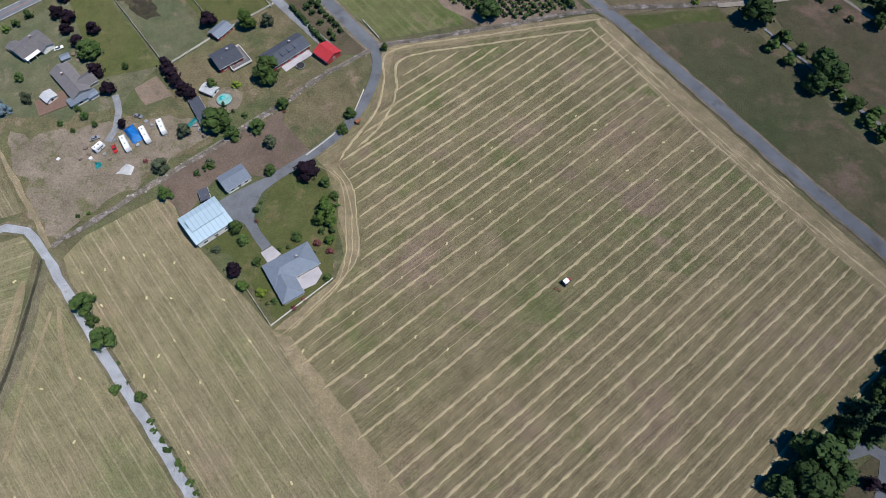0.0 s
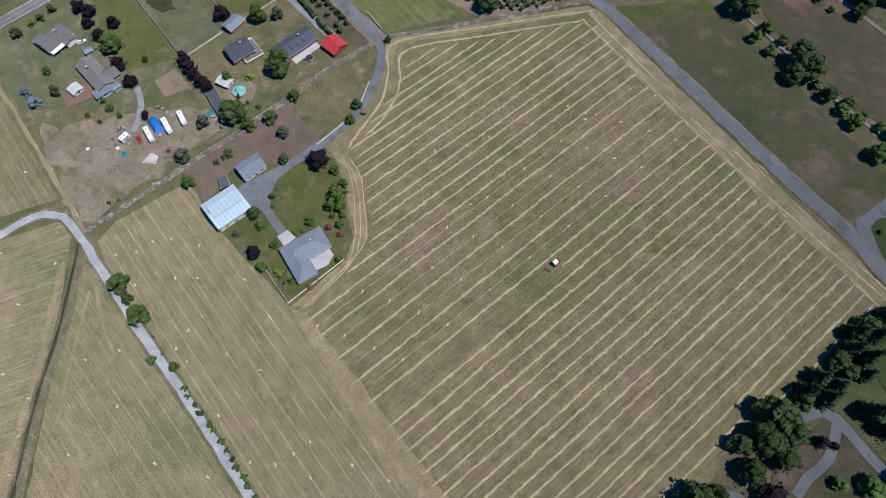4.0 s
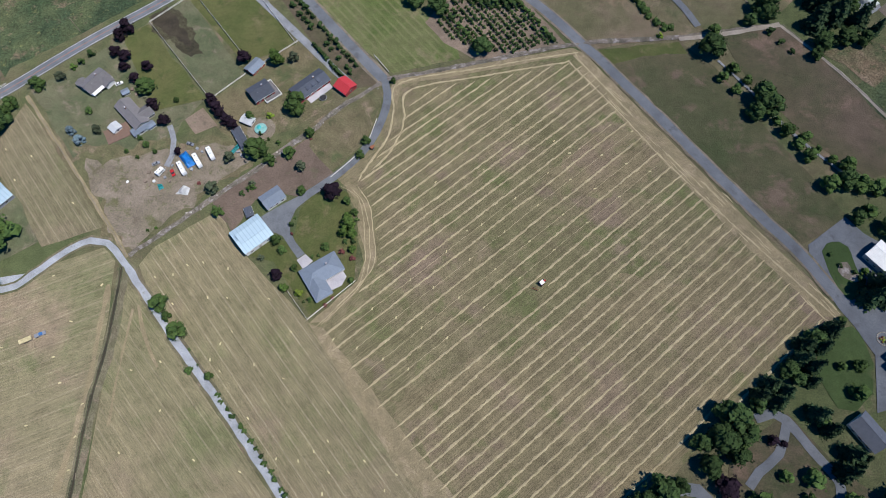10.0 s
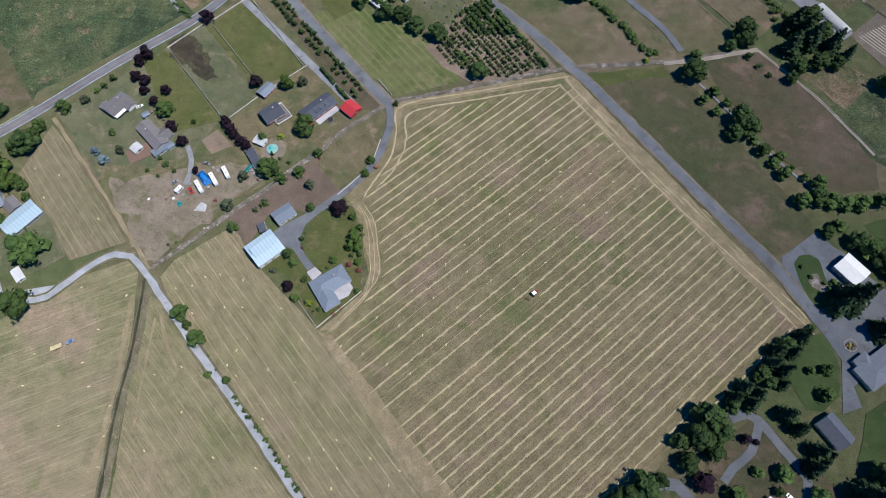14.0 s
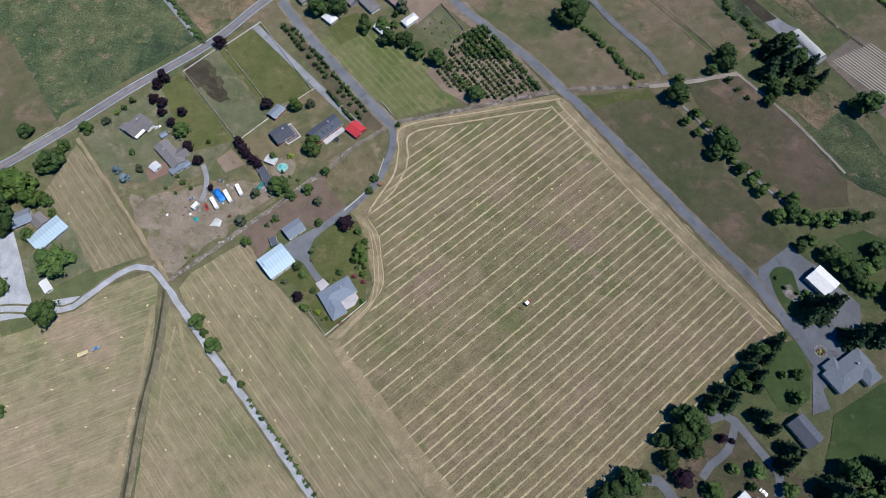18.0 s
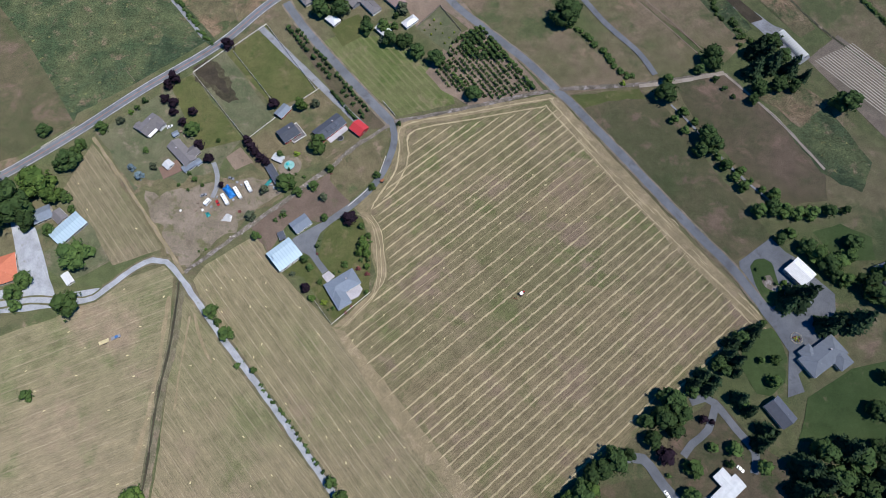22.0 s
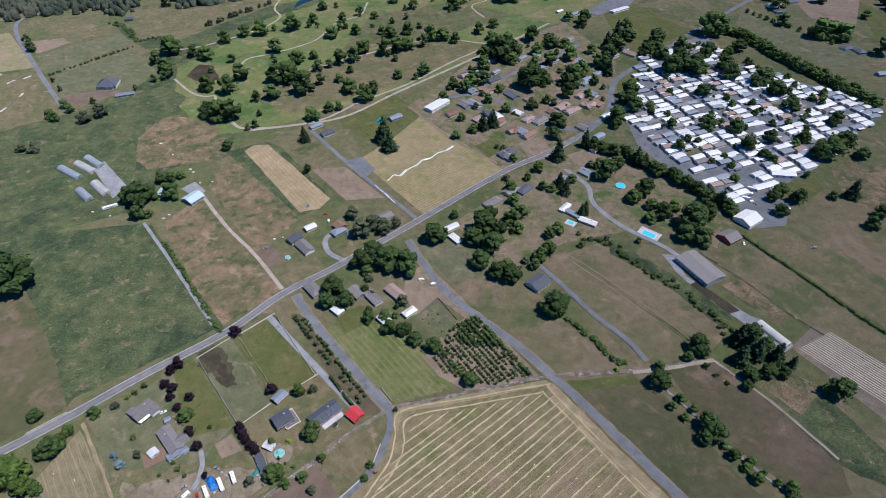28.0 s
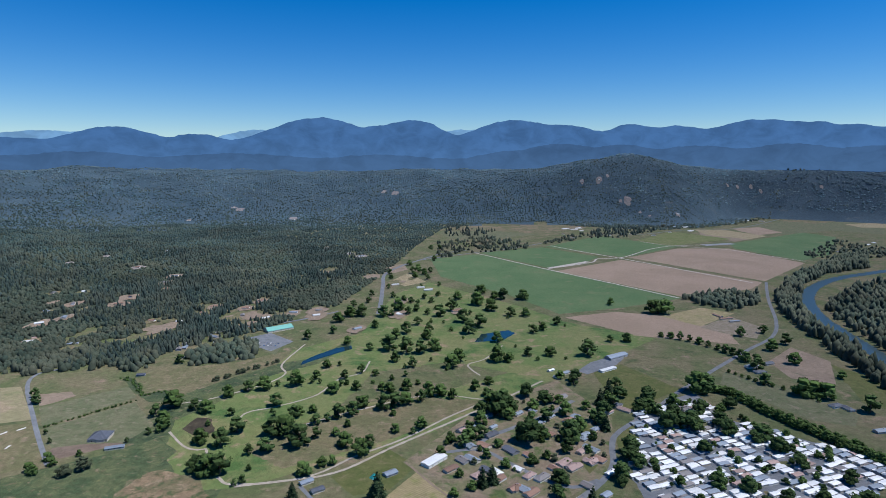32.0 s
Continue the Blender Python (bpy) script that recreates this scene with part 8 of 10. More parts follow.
patch("patio", [(-59, 81.6), (-50.4, 87.1), (-48.7, 92.1), (-52.5, 96.6), (-58.5, 91.2), (-62, 84.5)], CONCRETE, Z + 0.2, "pale concrete patio behind a farmhouse", "patio", 0.1, step=4)
patch("apron", [(-75.8, 98.7), (-71.8, 102.3), (-67.2, 98.9), (-71.5, 94.0)], CONCRETE, Z + 0.22, "pale concrete garage apron", "apron", 0.1, step=4)
barn = house("barn", "pale blue metal-roofed barn with a raised centre", (-100.8, 109.7, 16.6, 14.6, 45), WHITEW, ROOF_PALE, 4.2, 0.22, category="barn")
bx, by, bl, bw, ba = (-100.8, 109.7, 16.6, 14.6, 45)
bm = slab([(-bl * 0.42, -bw * 0.2, 5.9), (bl * 0.47, -bw * 0.2, 5.9), (bl * 0.47, bw * 0.2, 6.9), (-bl * 0.42, bw * 0.2, 6.9)], 0.14)
part("monitor_roof", bm, ROOF_PALE, barn)
part("monitor_wall", boxed(-bl * 0.4, bl * 0.45, -bw * 0.17, bw * 0.17, 4.6, 5.85), PAINT_W, barn)
house("garage", "grey-roofed garage with a white front", (-94.7, 132.1, 11.3, 8.2, 44), WHITEW, ROOF_GREY, 3.0, 0.45, category="garage")
chalet = house("chalet", "dark slate-roofed house with a railed deck", (-115.5, 199.5, 12.1, 10.5, 43), REDW, ROOF_DARK, 3.2, 0.4, chimney=True)
_, _, cl, cw, _ = (-115.5, 199.5, 12.1, 10.5, 43)
cl, cw = max(cl, cw), min(cl, cw)
deck = part("deck", boxed(-cl * 0.1, cl / 2 + 3.0, -cw / 2 - 3.4, -cw / 2 - 0.2, 0.9, 1.1, 0.02), ROOF_TAUPE, chalet, "grey timber deck")
part("deck", boxed(cl / 2 + 0.3, cl / 2 + 3.0, -cw / 2 - 0.2, cw / 2 - 1.0, 0.9, 1.1, 0.02), ROOF_TAUPE, chalet, "grey timber deck")
for x0, x1, y0, y1 in ((-cl * 0.1, cl / 2 + 3.0, -cw / 2 - 3.5, -cw / 2 - 3.2), (cl / 2 + 2.8, cl / 2 + 3.1, -cw / 2 - 3.2, cw / 2 - 1.0), (-cl * 0.1, -cl * 0.1 + 0.25, -cw / 2 - 3.2, -cw / 2 - 0.2), (cl / 2 + 0.3, cl / 2 + 2.8, cw / 2 - 1.2, cw / 2 - 0.95)):
    part("railing", boxed(x0, x1, y0, y1, 1.1, 2.05, 0.02), PAINT_W, chalet, "white deck railing")
for x0 in (-cl * 0.05, cl * 0.25, cl / 2 + 2.6):
    part("deck_post", boxed(x0, x0 + 0.2, -cw / 2 - 3.3, -cw / 2 - 3.1, -0.1, 0.9), TIMBER, chalet)
long_house = house("long_house", "long red-walled house with grey roof and dormers", (-87.8, 206.2, 21.5, 10.3, 48), REDW, ROOF_DARK, 3.0, 0.4, chimney=True, n_windows=5)
_, _, ll, lw, _ = (-87.8, 206.2, 21.5, 10.3, 48)
for k in (-0.12, 0.06, 0.24):
    dormer = part("dormer", boxed(ll * k - 0.9, ll * k + 0.9, -lw * 0.34, -lw * 0.12, 3.2, 4.6), PAINT_W, long_house, "white-faced roof dormer")
    part("dormer_roof", slab([(ll * k - 1.1, -lw * 0.37, 4.55), (ll * k + 1.1, -lw * 0.37, 4.55), (ll * k + 1.1, -lw * 0.08, 4.9), (ll * k - 1.1, -lw * 0.08, 4.9)], 0.1), ROOF_DARK, dormer)
patch("terrace", [(-89.5, 198.8), (-77.4, 210.3), (-74.8, 207.2), (-85.4, 195.1)], CONCRETE, Z + 0.16, "pale paved terrace behind a long house", "terrace", 0.2, step=4)
house("red_shed", "bright red metal-roofed shed", (-67.2, 207.6, 8.8, 9.2, 54), REDW, ROOF_RED, 2.8, 0.4, category="shed")
house("field_shelter", "small grey-roofed red field shelter by a fence", (-123.0, 217.2, 9.6, 6.4, 59), REDW, ROOF_GREY, 2.5, 0.35, category="shed")
ranch = house("ranch_house", "taupe-roofed ranch house with white porch", (-213.6, 198.2, 15.0, 10.5, 59), WHITEW, ROOF_TAUPE, 2.8, 0.36, chimney=True, wings=((4.0, -4.6, 8.0, 6.0, 90), (-5.2, 4.6, 6.0, 5.0, 90)))
_, _, rl, rw, _ = (-213.6, 198.2, 15.0, 10.5, 59)
part("porch_roof", slab([(-rl * 0.48, -rw / 2 - 2.6, 2.2), (rl * 0.12, -rw / 2 - 2.6, 2.2), (rl * 0.12, -rw / 2 - 0.3, 2.5), (-rl * 0.48, -rw / 2 - 0.3, 2.5)], 0.1), PAINT_W, ranch, "white porch roof")
for k in (-0.46, -0.18, 0.1):
    part("porch_post", boxed(rl * k - 0.08, rl * k + 0.08, -rw / 2 - 2.5, -rw / 2 - 2.34, -0.1, 2.2), PAINT_W, ranch)
house("ranch_house", "taupe-roofed farmhouse beside a brown deck", (-185.3, 178.0, 8.8, 21.7, 49), CREAM, ROOF_TAUPE, 2.8, 0.4, chimney=True, wings=((-4.5, -5.0, 8.5, 7.5, 90),))
house("annex", "low blue-grey roofed annex of a farmhouse", (-178.2, 168.3, 8.9, 4.4, 47), WHITEW, ROOF_GREY, 2.3, 0.1, category="annex", n_windows=1, plain=True)
house("porch", "small blue-grey roofed garden porch", (-173.0, 171.9, 4.0, 3.5, 49), WHITEW, ROOF_GREY, 2.1, 0.15, category="porch", n_windows=0, plain=True)
house("garden_shed", "small blue-roofed shed on a drive", (-194.1, 192.8, 3.7, 3.1, 39), WHITEW, ROOF_GREY, 2.1, 0.25, category="shed", n_windows=0, plain=True)
house("white_house", "large pale flat-roofed house beside a drive", (166.4, -6.4, 18.7, 7.2, 43), WHITEW, ROOF_FLAT, 3.0, 0.08, n_windows=4, wings=((3.0, 5.5, 9.0, 7.0, 90),))
part("deck", boxed(-7, 7, -5.0, 5.0, 0.0, 0.5, 0.03), DECKING, thing("garden_deck", "brown timber garden deck beside a house", "deck", pose(*[(-191, 165.8)][0], 0, 0, 0, 35)))
house("garden_shed", "small white-roofed garden shed on a deck", (-192.7, 168.4, 5.1, 5.2, 56), WHITEW, ROOF_W, 2.2, 0.3, category="shed", n_windows=1)
house("white_shed", "small white-roofed shed by a round pond", (-118.8, 179.7, 4.6, 6.8, 70), WHITEW, ROOF_FLAT, 2.3, 0.25, category="shed", n_windows=1)
house("long_shed", "dark flat-roofed kennel shed", (-119.8, 167.3, 4.4, 14.9, 37), TIMBERW, ROOF_DARK, 2.3, 0.12, category="shed", n_windows=1)
house("long_shed", "small dark shed behind a barn", (-105.5, 122.8, 3.3, 5.1, 30), TIMBERW, ROOF_DARK, 2.3, 0.12, category="shed", n_windows=1)
house("west_barn", "pale blue metal-roofed farm building", (-245.0, 115.9, 20.8, 11.5, 55), GREYW, ROOF_PALE, 3.2, 0.2, category="barn")
house("farm_cottage", "grey-roofed cottage among trees", (-265.8, 124.5, 12.1, 9.4, 33), CREAM, ROOF_GREY, 2.8, 0.38)
house("farm_cottage", "small grey-roofed farm annex", (-254.1, 124.2, 6.9, 8.9, 55), CREAM, ROOF_TAUPE, 2.6, 0.3)
house("terracotta_house", "orange-tiled house in a gravel farmyard", (-277.3, 84.4, 16.4, 18.2, 26), CREAM, ROOF_ORANGE, 3.0, 0.38, True)
house("white_store", "small white-roofed store shed", (-234.8, 82.6, 4.0, 7.9, 46), WHITEW, ROOF_W, 2.2, 0.2, category="shed", n_windows=1)
house("workshop", "large white metal-roofed workshop on asphalt", (221.1, 125.3, 11.9, 13.7, 43), GREYW, ROOF_W, 4.4, 0.3, category="workshop")
house("large_house", "large grey-roofed house on an asphalt court", (228.0, 73.4, 26.5, 12.5, 38), CREAM, ROOF_MID, 3.4, 0.45, True, chimney=True, wings=((7.5, -6.5, 11.0, 9.0, 90), (-6.0, 5.5, 8.0, 8.0, 90)))
house("garage", "slate-roofed double garage with white gables", (199.4, 38.6, 10.1, 14.6, 38), WHITEW, ROOF_DARK, 3.2, 0.5, category="garage")
house("brown_house", "mauve-brown roofed house beside a drive", (135.4, -27.1, 15.7, 10.7, 40), CREAM, ROOF_MAUVE, 3.0, 0.28)
house("east_house", "dark slate-roofed house among conifers", (279.4, 129.2, 17.2, 16.2, 25), GREYW, ROOF_DARK, 3.2, 0.45, True)
house("lane_house", "slate-roofed house at the end of a drive", (61.3, 345.4, 16.0, 13.8, 48), CREAM, ROOF_DARK, 3.0, 0.45, plain=True)
house("packing_shed", "long grey metal-roofed packing shed", (200.7, 374.4, 21.0, 36.5, 32), GREYW, ROOF_TAUPE, 4.5, 0.22, category="shed", n_windows=6, plain=True)
house("blue_barn", "pale blue metal-roofed barn on a dirt drive", (-277.6, 437.5, 15.9, 14.5, 61), GREYW, ROOF_PALE, 3.4, 0.35, category="barn", plain=True)
house("blue_barn", "small blue-roofed shed under trees", (-313.4, 444.6, 12.6, 7.5, 89), GREYW, ROOF_PALE, 2.8, 0.3, category="shed", plain=True)
house("white_barn", "white-roofed barn with two ridges", (261.0, 446.8, 19.4, 17.9, 40), WHITEW, ROOF_W, 4.0, 0.35, category="barn", plain=True)
house("white_hall", "long white-roofed hall by the mobile homes", (319.2, 527.0, 23.5, 9.9, -3), WHITEW, ROOF_W, 3.4, 0.2, category="hall", plain=True)
house("red_barn", "weathered red and white barn", (237.3, 419.5, 15.4, 14.7, 36), REDW, ROOF_TAUPE, 3.2, 0.4, category="barn", plain=True)
house("clubhouse", "golf clubhouse with a long green roof", (-443.6, 1182.5, 56.5, 27.2, 43), CREAM, ROOF_TEAL, 4.0, 0.4, category="clubhouse", plain=True)
house("manor", "large dark-roofed house in a meadow", (-489.6, 669.5, 23.7, 22.3, 13), CREAM, ROOF_DARK, 4.5, 0.55, True, wings=((4, -6, 14, 9, 90),), plain=True)
house("manor_annex", "low grey-roofed annex beside a large house", (-454.0, 644.4, 21.8, 7.2, 25), CREAM, ROOF_GREY, 2.8, 0.35, plain=True)
house("white_barn", "white-roofed barn near the wooded slope", (-522.7, 1068.3, 16.6, 24.6, 31), WHITEW, ROOF_W, 3.6, 0.4, category="barn", plain=True)
house("school_hall", "blue-grey roofed school hall", (240.7, 1058.9, 46.8, 15.4, 39), GREYW, ROOF_GREY, 4.2, 0.3, category="school", plain=True)
house("bus_shed", "long white roof beside a dark court", (212.2, 987.1, 35.9, 8.3, 39), WHITEW, ROOF_W, 3.0, 0.15, category="shed", plain=True)
house("white_shop", "white flat-roofed workshop beside houses", (-53.1, 645.4, 33.0, 13.0, 54), WHITEW, ROOF_W, 4.2, 0.12, category="workshop", plain=True)

rng = random.Random(41)
WALLS = [CREAM, GREYW, WHITEW, CREAM]
ROOFS = [ROOF_MAUVE, ROOF_GREY, ROOF_TAUPE, ROOF_BROWN, ROOF_DARK, ROOF_GREY, ROOF_TAUPE]
NAMES = {ROOF_GREY: "grey", ROOF_TAUPE: "taupe", ROOF_BROWN: "brown", ROOF_DARK: "slate-dark", ROOF_W: "white", ROOF_MAUVE: "faded brown"}


def houses(spots, angle, size=(15, 9), spin=6, roofs=None, h=2.8, where="among garden trees"):
    for x, y in spots:
        roof = rng.choice(roofs or ROOFS)
        l, w = size[0] * rng.uniform(0.8, 1.25), size[1] * rng.uniform(0.85, 1.15)
        house("bungalow", NAMES[roof] + "-roofed bungalow " + where, (x, y, l, w, angle + rng.uniform(-spin, spin) + rng.choice((0, 0, 90))), rng.choice(WALLS), roof, h, 0.36, rng.random() < 0.4, chimney=rng.random() < 0.4, n_windows=0, plain=True, group="houses of the neighbourhood")


houses([(23.8, 611.9), (79.1, 762.1), (130.1, 720.4), (89.8, 638.2), (152.8, 749), (58, 621.5), (-0.3, 616.9), (-32.2, 628.6), (120.5, 606.2)], 46, (15, 9))
houses([(13.8, 720.2), (-24.2, 731.7), (137.9, 692.5), (33.5, 544), (-19.5, 650.3), (11.1, 629.1), (38.1, 679.9), (119.2, 855.6), (197.7, 832.4), (70.2, 742.6)], 46, (17, 10), roofs=[ROOF_GREY, ROOF_DARK, ROOF_TAUPE])
houses([(40.4, 593.3), (58, 585.7), (111.8, 644.3), (134.5, 659.4), (89.1, 731.4), (120.2, 775), (132, 561.1)], 46, (18, 9), roofs=[ROOF_BROWN, ROOF_MAUVE])
houses([(-12.8, 741.8), (16.6, 744.1), (45.9, 634.8), (138.3, 964.1), (121.9, 940.8), (151.3, 635.9), (137.7, 588.2), (72.9, 801.7), (51.7, 789.7)], 46, (13, 7), roofs=[ROOF_W, ROOF_GREY])
houses([(-23.4, 730.9), (-8.3, 652.9), (5.3, 689.7), (42.9, 594.1), (52.4, 590.0), (34.0, 539.1), (100.1, 654.0), (108.9, 645.1), (130.6, 658.9), (142.7, 666.7), (79.1, 741.5), (95.6, 784.5), (129.7, 786.9), (136.3, 729.7), (180.9, 808.1), (204.9, 817.0), (8.1, 778.3), (125.8, 685.3), (72.2, 618.8), (19.7, 625.3), (-13.7, 688.4), (112.1, 743.9), (59.9, 669.1)], 46, (16, 10), roofs=[ROOF_BROWN, ROOF_MAUVE, ROOF_TAUPE, ROOF_GREY, ROOF_GREY, ROOF_W])
houses([(-687.8, 1224.9), (-578.7, 1045.1), (-582.9, 1030.7), (-906.9, 1051), (-849.5, 1055.1), (-645.7, 1276), (-679.6, 1059.6), (-688.1, 996), (-649.7, 950.8)], 20, (16, 10), roofs=[ROOF_GREY, ROOF_TAUPE, ROOF_W], where="at the edge of the woods")
houses([(52.3, 478.5), (20.4, 454.3), (89.6, 497.2), (116.4, 513.6), (38.6, 475.4), (-147.1, 374.4), (-159.5, 385.1), (-81.8, 424.7), (-121.3, 398.7), (-88.9, 322.3), (-74.8, 318.3), (-56.9, 325), (-125.9, 322.5)], 46)
houses([(-100.3, 612.9), (-93.1, 544.5), (-173.1, 570.9), (-190.3, 586.2)], 46, (14, 8), roofs=[ROOF_GREY, ROOF_DARK])
houses([(96.8, 443.4), (110.7, 431.6), (90.8, 451.7)], -35, (14, 6), roofs=[ROOF_W, ROOF_GREY])
houses([(-547.6, 986.5), (128.9, 960), (114.4, 973.8), (-42.2, 304.1), (-61.4, 294.6), (-100.4, 301.1), (-149.1, 402.2), (-16.6, 412.9), (-12.2, 397.1)], 46, (11, 6), roofs=[ROOF_W])
houses([(398.5, 3235.4), (440.6, 3206.6), (474.4, 3275.3), (1013.3, 3391.0), (1072.2, 3378.8), (1045.1, 3196.4), (1591.1, 3810.0), (1649.8, 3772.6)], 30, (34, 14), roofs=[ROOF_W, ROOF_W, ROOF_GREY], where="beside a valley road")
houses([(470.5, 3146.0), (358.7, 2988.6), (655.8, 3014.6), (706.7, 3047.5), (920.2, 3124.7), (798.0, 2971.9), (579.3, 2952.7), (1999.6, 4049.9), (2431.5, 4236.7), (1643.2, 2709.3), (1706.1, 2769.2), (1391.7, 2471.8), (1482.5, 2544.4)], 20, (20, 11), roofs=[ROOF_W, ROOF_GREY, ROOF_TAUPE], where="beside a valley road")
house("red_barn", "small dark red barn in a farmyard", (-122.3, 406.6, 9.4, 9.7, 51), REDW, ROOF_BROWN, 3.0, 0.4, category="barn", plain=True)
houses([(467.8, 997.3), (501.7, 1043.5), (465.5, 1025.5), (527.1, 849.7), (529.1, 776.7), (516.5, 858.9)], 20, (20, 10), roofs=[ROOF_GREY, ROOF_DARK])
houses([(535.4, 1382), (545.4, 1357.4), (555, 1333.7)], 20, (30, 6), 1, roofs=[ROOF_GREY, ROOF_BROWN])
houses([(-193.5, 1637.1), (-169.1, 1608.5), (-272.7, 1670.2)], 20, (26, 10), roofs=[ROOF_W])
houses([(-808.7, 1045.5), (-915.6, 1074.3), (-573.6, 892.5), (-972.8, 1176.4), (-543.9, 1015.6), (-586.9, 1064.9)], 20, (16, 9), where="at the edge of the woods")

# scattered homes in the wooded hills
for x, y in HOMES:
    roof = rng.choice([ROOF_W, ROOF_TAUPE, ROOF_BROWN, ROOF_GREY])
    ob = house("hill_house", NAMES[roof] + "-roofed house in a clearing of the woods", (x, y, rng.uniform(14, 22), rng.uniform(8, 11), rng.uniform(0, 180)), rng.choice(WALLS), roof, 5.0, 0.35, n_windows=0, group="houses in the woods", plain=True)
    ob.location.z = height(x, y) - 1.2
for k, (x, y, r) in enumerate(CLEARINGS):
    bm = bmesh.new()
    n = 14
    hub = bm.verts.new((x, y, height(x, y) + 2.0))
    ring = [bm.verts.new((x + r * 0.8 * q * math.cos(a), y + r * 1.3 * q * math.sin(a), height(x + r * 0.8 * q * math.cos(a), y + r * 1.3 * q * math.sin(a)) + 1.5)) for a, q in ((2 * math.pi * i / n, rng.uniform(0.6, 1.1)) for i in range(n))]
    for i in range(n):
        bm.faces.new((hub, ring[i], ring[(i + 1) % n]))
    tagged(part("ground_clearing", bm, CLEARING if math.hypot(x, y) > 2000 else SOIL if k % 3 else GRASS_DRY, None), "dry brown clearing in the hill woods", "clearing", kind="structure")

# ---- mobile homes ----


def mobile_home(label, wall, roof, awning, l=13.5, w=6.2):
    root = thing("mobile_home", label, "mobile home", None, "mobile homes in the park")
    part("body", boxed(-l / 2, l / 2, -w / 2, w / 2, -0.05, 2.9, 0.04), wall, root)
    bm = bmesh.new()
    for sx in (-1, 1):
        prof = [(-w / 2 - 0.3, 2.82), (w / 2 + 0.3, 2.82), (w / 2 + 0.3, 2.95), (0, 3.55), (-w / 2 - 0.3, 2.95)]
        vs = [bm.verts.new((sx * (l / 2 + 0.3), y, z)) for y, z in prof]
        bm.faces.new(vs)
    bmesh.ops.bridge_loops(bm, edges=list(bm.edges))
    bmesh.ops.recalc_face_normals(bm, faces=bm.faces)
    part("roof", bm, roof, root)
    part("carport_roof", boxed(-l / 2 + 1, l / 2 - 5, w / 2, w / 2 + 2.8, 2.4, 2.52), awning, root)
    return root


VARIANTS = [mobile_home("white-roofed mobile home with a grey carport", PAINT_W, ROOF_W, ROOF_GREY), mobile_home("white-roofed cream mobile home with a carport", WALL_CREAM, ROOF_W, ROOF_TAUPE, 14.5, 6.6),
            mobile_home("grey-roofed mobile home with a white carport", WALL_GREY, ROOF_GREY, ROOF_W), mobile_home("pale double-wide mobile home with a carport", WALL_CREAM, ROOF_W, ROOF_GREY, 13, 7.4),
            mobile_home("taupe-roofed mobile home with a white carport", WALL_CREAM, ROOF_TAUPE, ROOF_W, 14, 6.6),
            mobile_home("grey-roofed mobile home with a dark carport", WALL_GREY, ROOF_GREY, ROOF_TAUPE, 14, 6.4), mobile_home("pinkish-brown roofed mobile home", WALL_CREAM, ROOF_MAUVE, ROOF_W, 13, 6.6)]
p0, p1, p2 = [Vector(p) for p in [(174.6, 618), (248.7, 473.4), (473, 691.2)]]
d = (p1 - p0).normalized()
s = Vector((-d.y, d.x)) if Vector((-d.y, d.x)).dot(p2 - p1) > 0 else Vector((d.y, -d.x))
turn = math.degrees(math.atan2(s.y, s.x))
spots = []
for i in range(18):
    for k in range(-16, 26):
        v = p0 + d * (8 + k * 9.9 + rng.uniform(-1.2, 1.2)) + s * (10 + (i // 2) * 38.0 + (i % 2) * 16.0 + rng.uniform(-1.5, 1.5))
        if inside(PARK, v.x, v.y) and rng.random() < 0.83:
            spots.append(v)
for n, v in enumerate(spots):
    model = VARIANTS[n] if n < 7 else rng.choice(VARIANTS + VARIANTS[:2] + VARIANTS[3:4])
    m = pose(v.x, v.y, 0.12, 0, 0, turn + rng.uniform(-5, 5) + rng.choice((0, 180))) @ Matrix.Diagonal((rng.uniform(0.9, 1.14), rng.uniform(0.92, 1.14), rng.uniform(0.9, 1.1), 1))
    if n < 7:
        model.matrix_basis = m
    else:
        copy_thing(model, m)

# ---- fences ----


def post_mesh(name, w, h, mat):
    bm = bmesh.new()
    box(bm, -w / 2, w / 2, -w / 2, w / 2, -0.1, h, 0.015)
    me = bpy.data.meshes.new(name)
    bm.to_mesh(me)
    bm.free()
    me.materials.append(mat)
    return me


POST_W, POST_G = post_mesh("post", 0.2, 1.35, FENCE_W), post_mesh("post", 0.2, 1.2, WIRE_POST)


def fence(label, lines, white=True, gap=4.0, rails=(0.4, 0.8, 1.2), height_of=0.17):
    root = thing("fence", label, "fence")
    for line in lines:
        p = [Vector(v) for v in line]
        for a, b in zip(p, p[1:]):
            d = b - a
            n = max(1, round(d.length / gap))
            turn = math.degrees(math.atan2(d.y, d.x))
            for k in range(n):
                v = a.lerp(b, k / n)
                part("post", POST_W if white else POST_G, None, root, "", pose(v.x, v.y, Z, 0, 0, turn))
            for z in rails:
                bm = bmesh.new()
                half = d.length / 2
                box(bm, -half, half, -0.06, 0.06, z - height_of / 2, z + height_of / 2, 0.01)
                c = (a + b) / 2
                part("rail", bm, FENCE_W if white else WIRE_POST, root, "", pose(c.x, c.y, Z, 0, 0, turn))
    return root


fence("white board fence round two paddocks", [[(-195.4, 246), (-176.6, 268)], [(-195.4, 246), (-144.6, 193.2)], [(-142.8, 194.6), (-127.6, 212.4)], [(-120, 220.4), (-101.2, 239.3)], [(-169.9, 267.1), (-132.5, 226.4)], [(-175.4, 266.6), (-150.8, 294.4), (-101.8, 236.7)]], gap=7.0)
fence("white rail fence round a farmhouse garden", [[(-77.8, 82.4), (-64.6, 68), (-43.9, 90.2)]], gap=4.0)
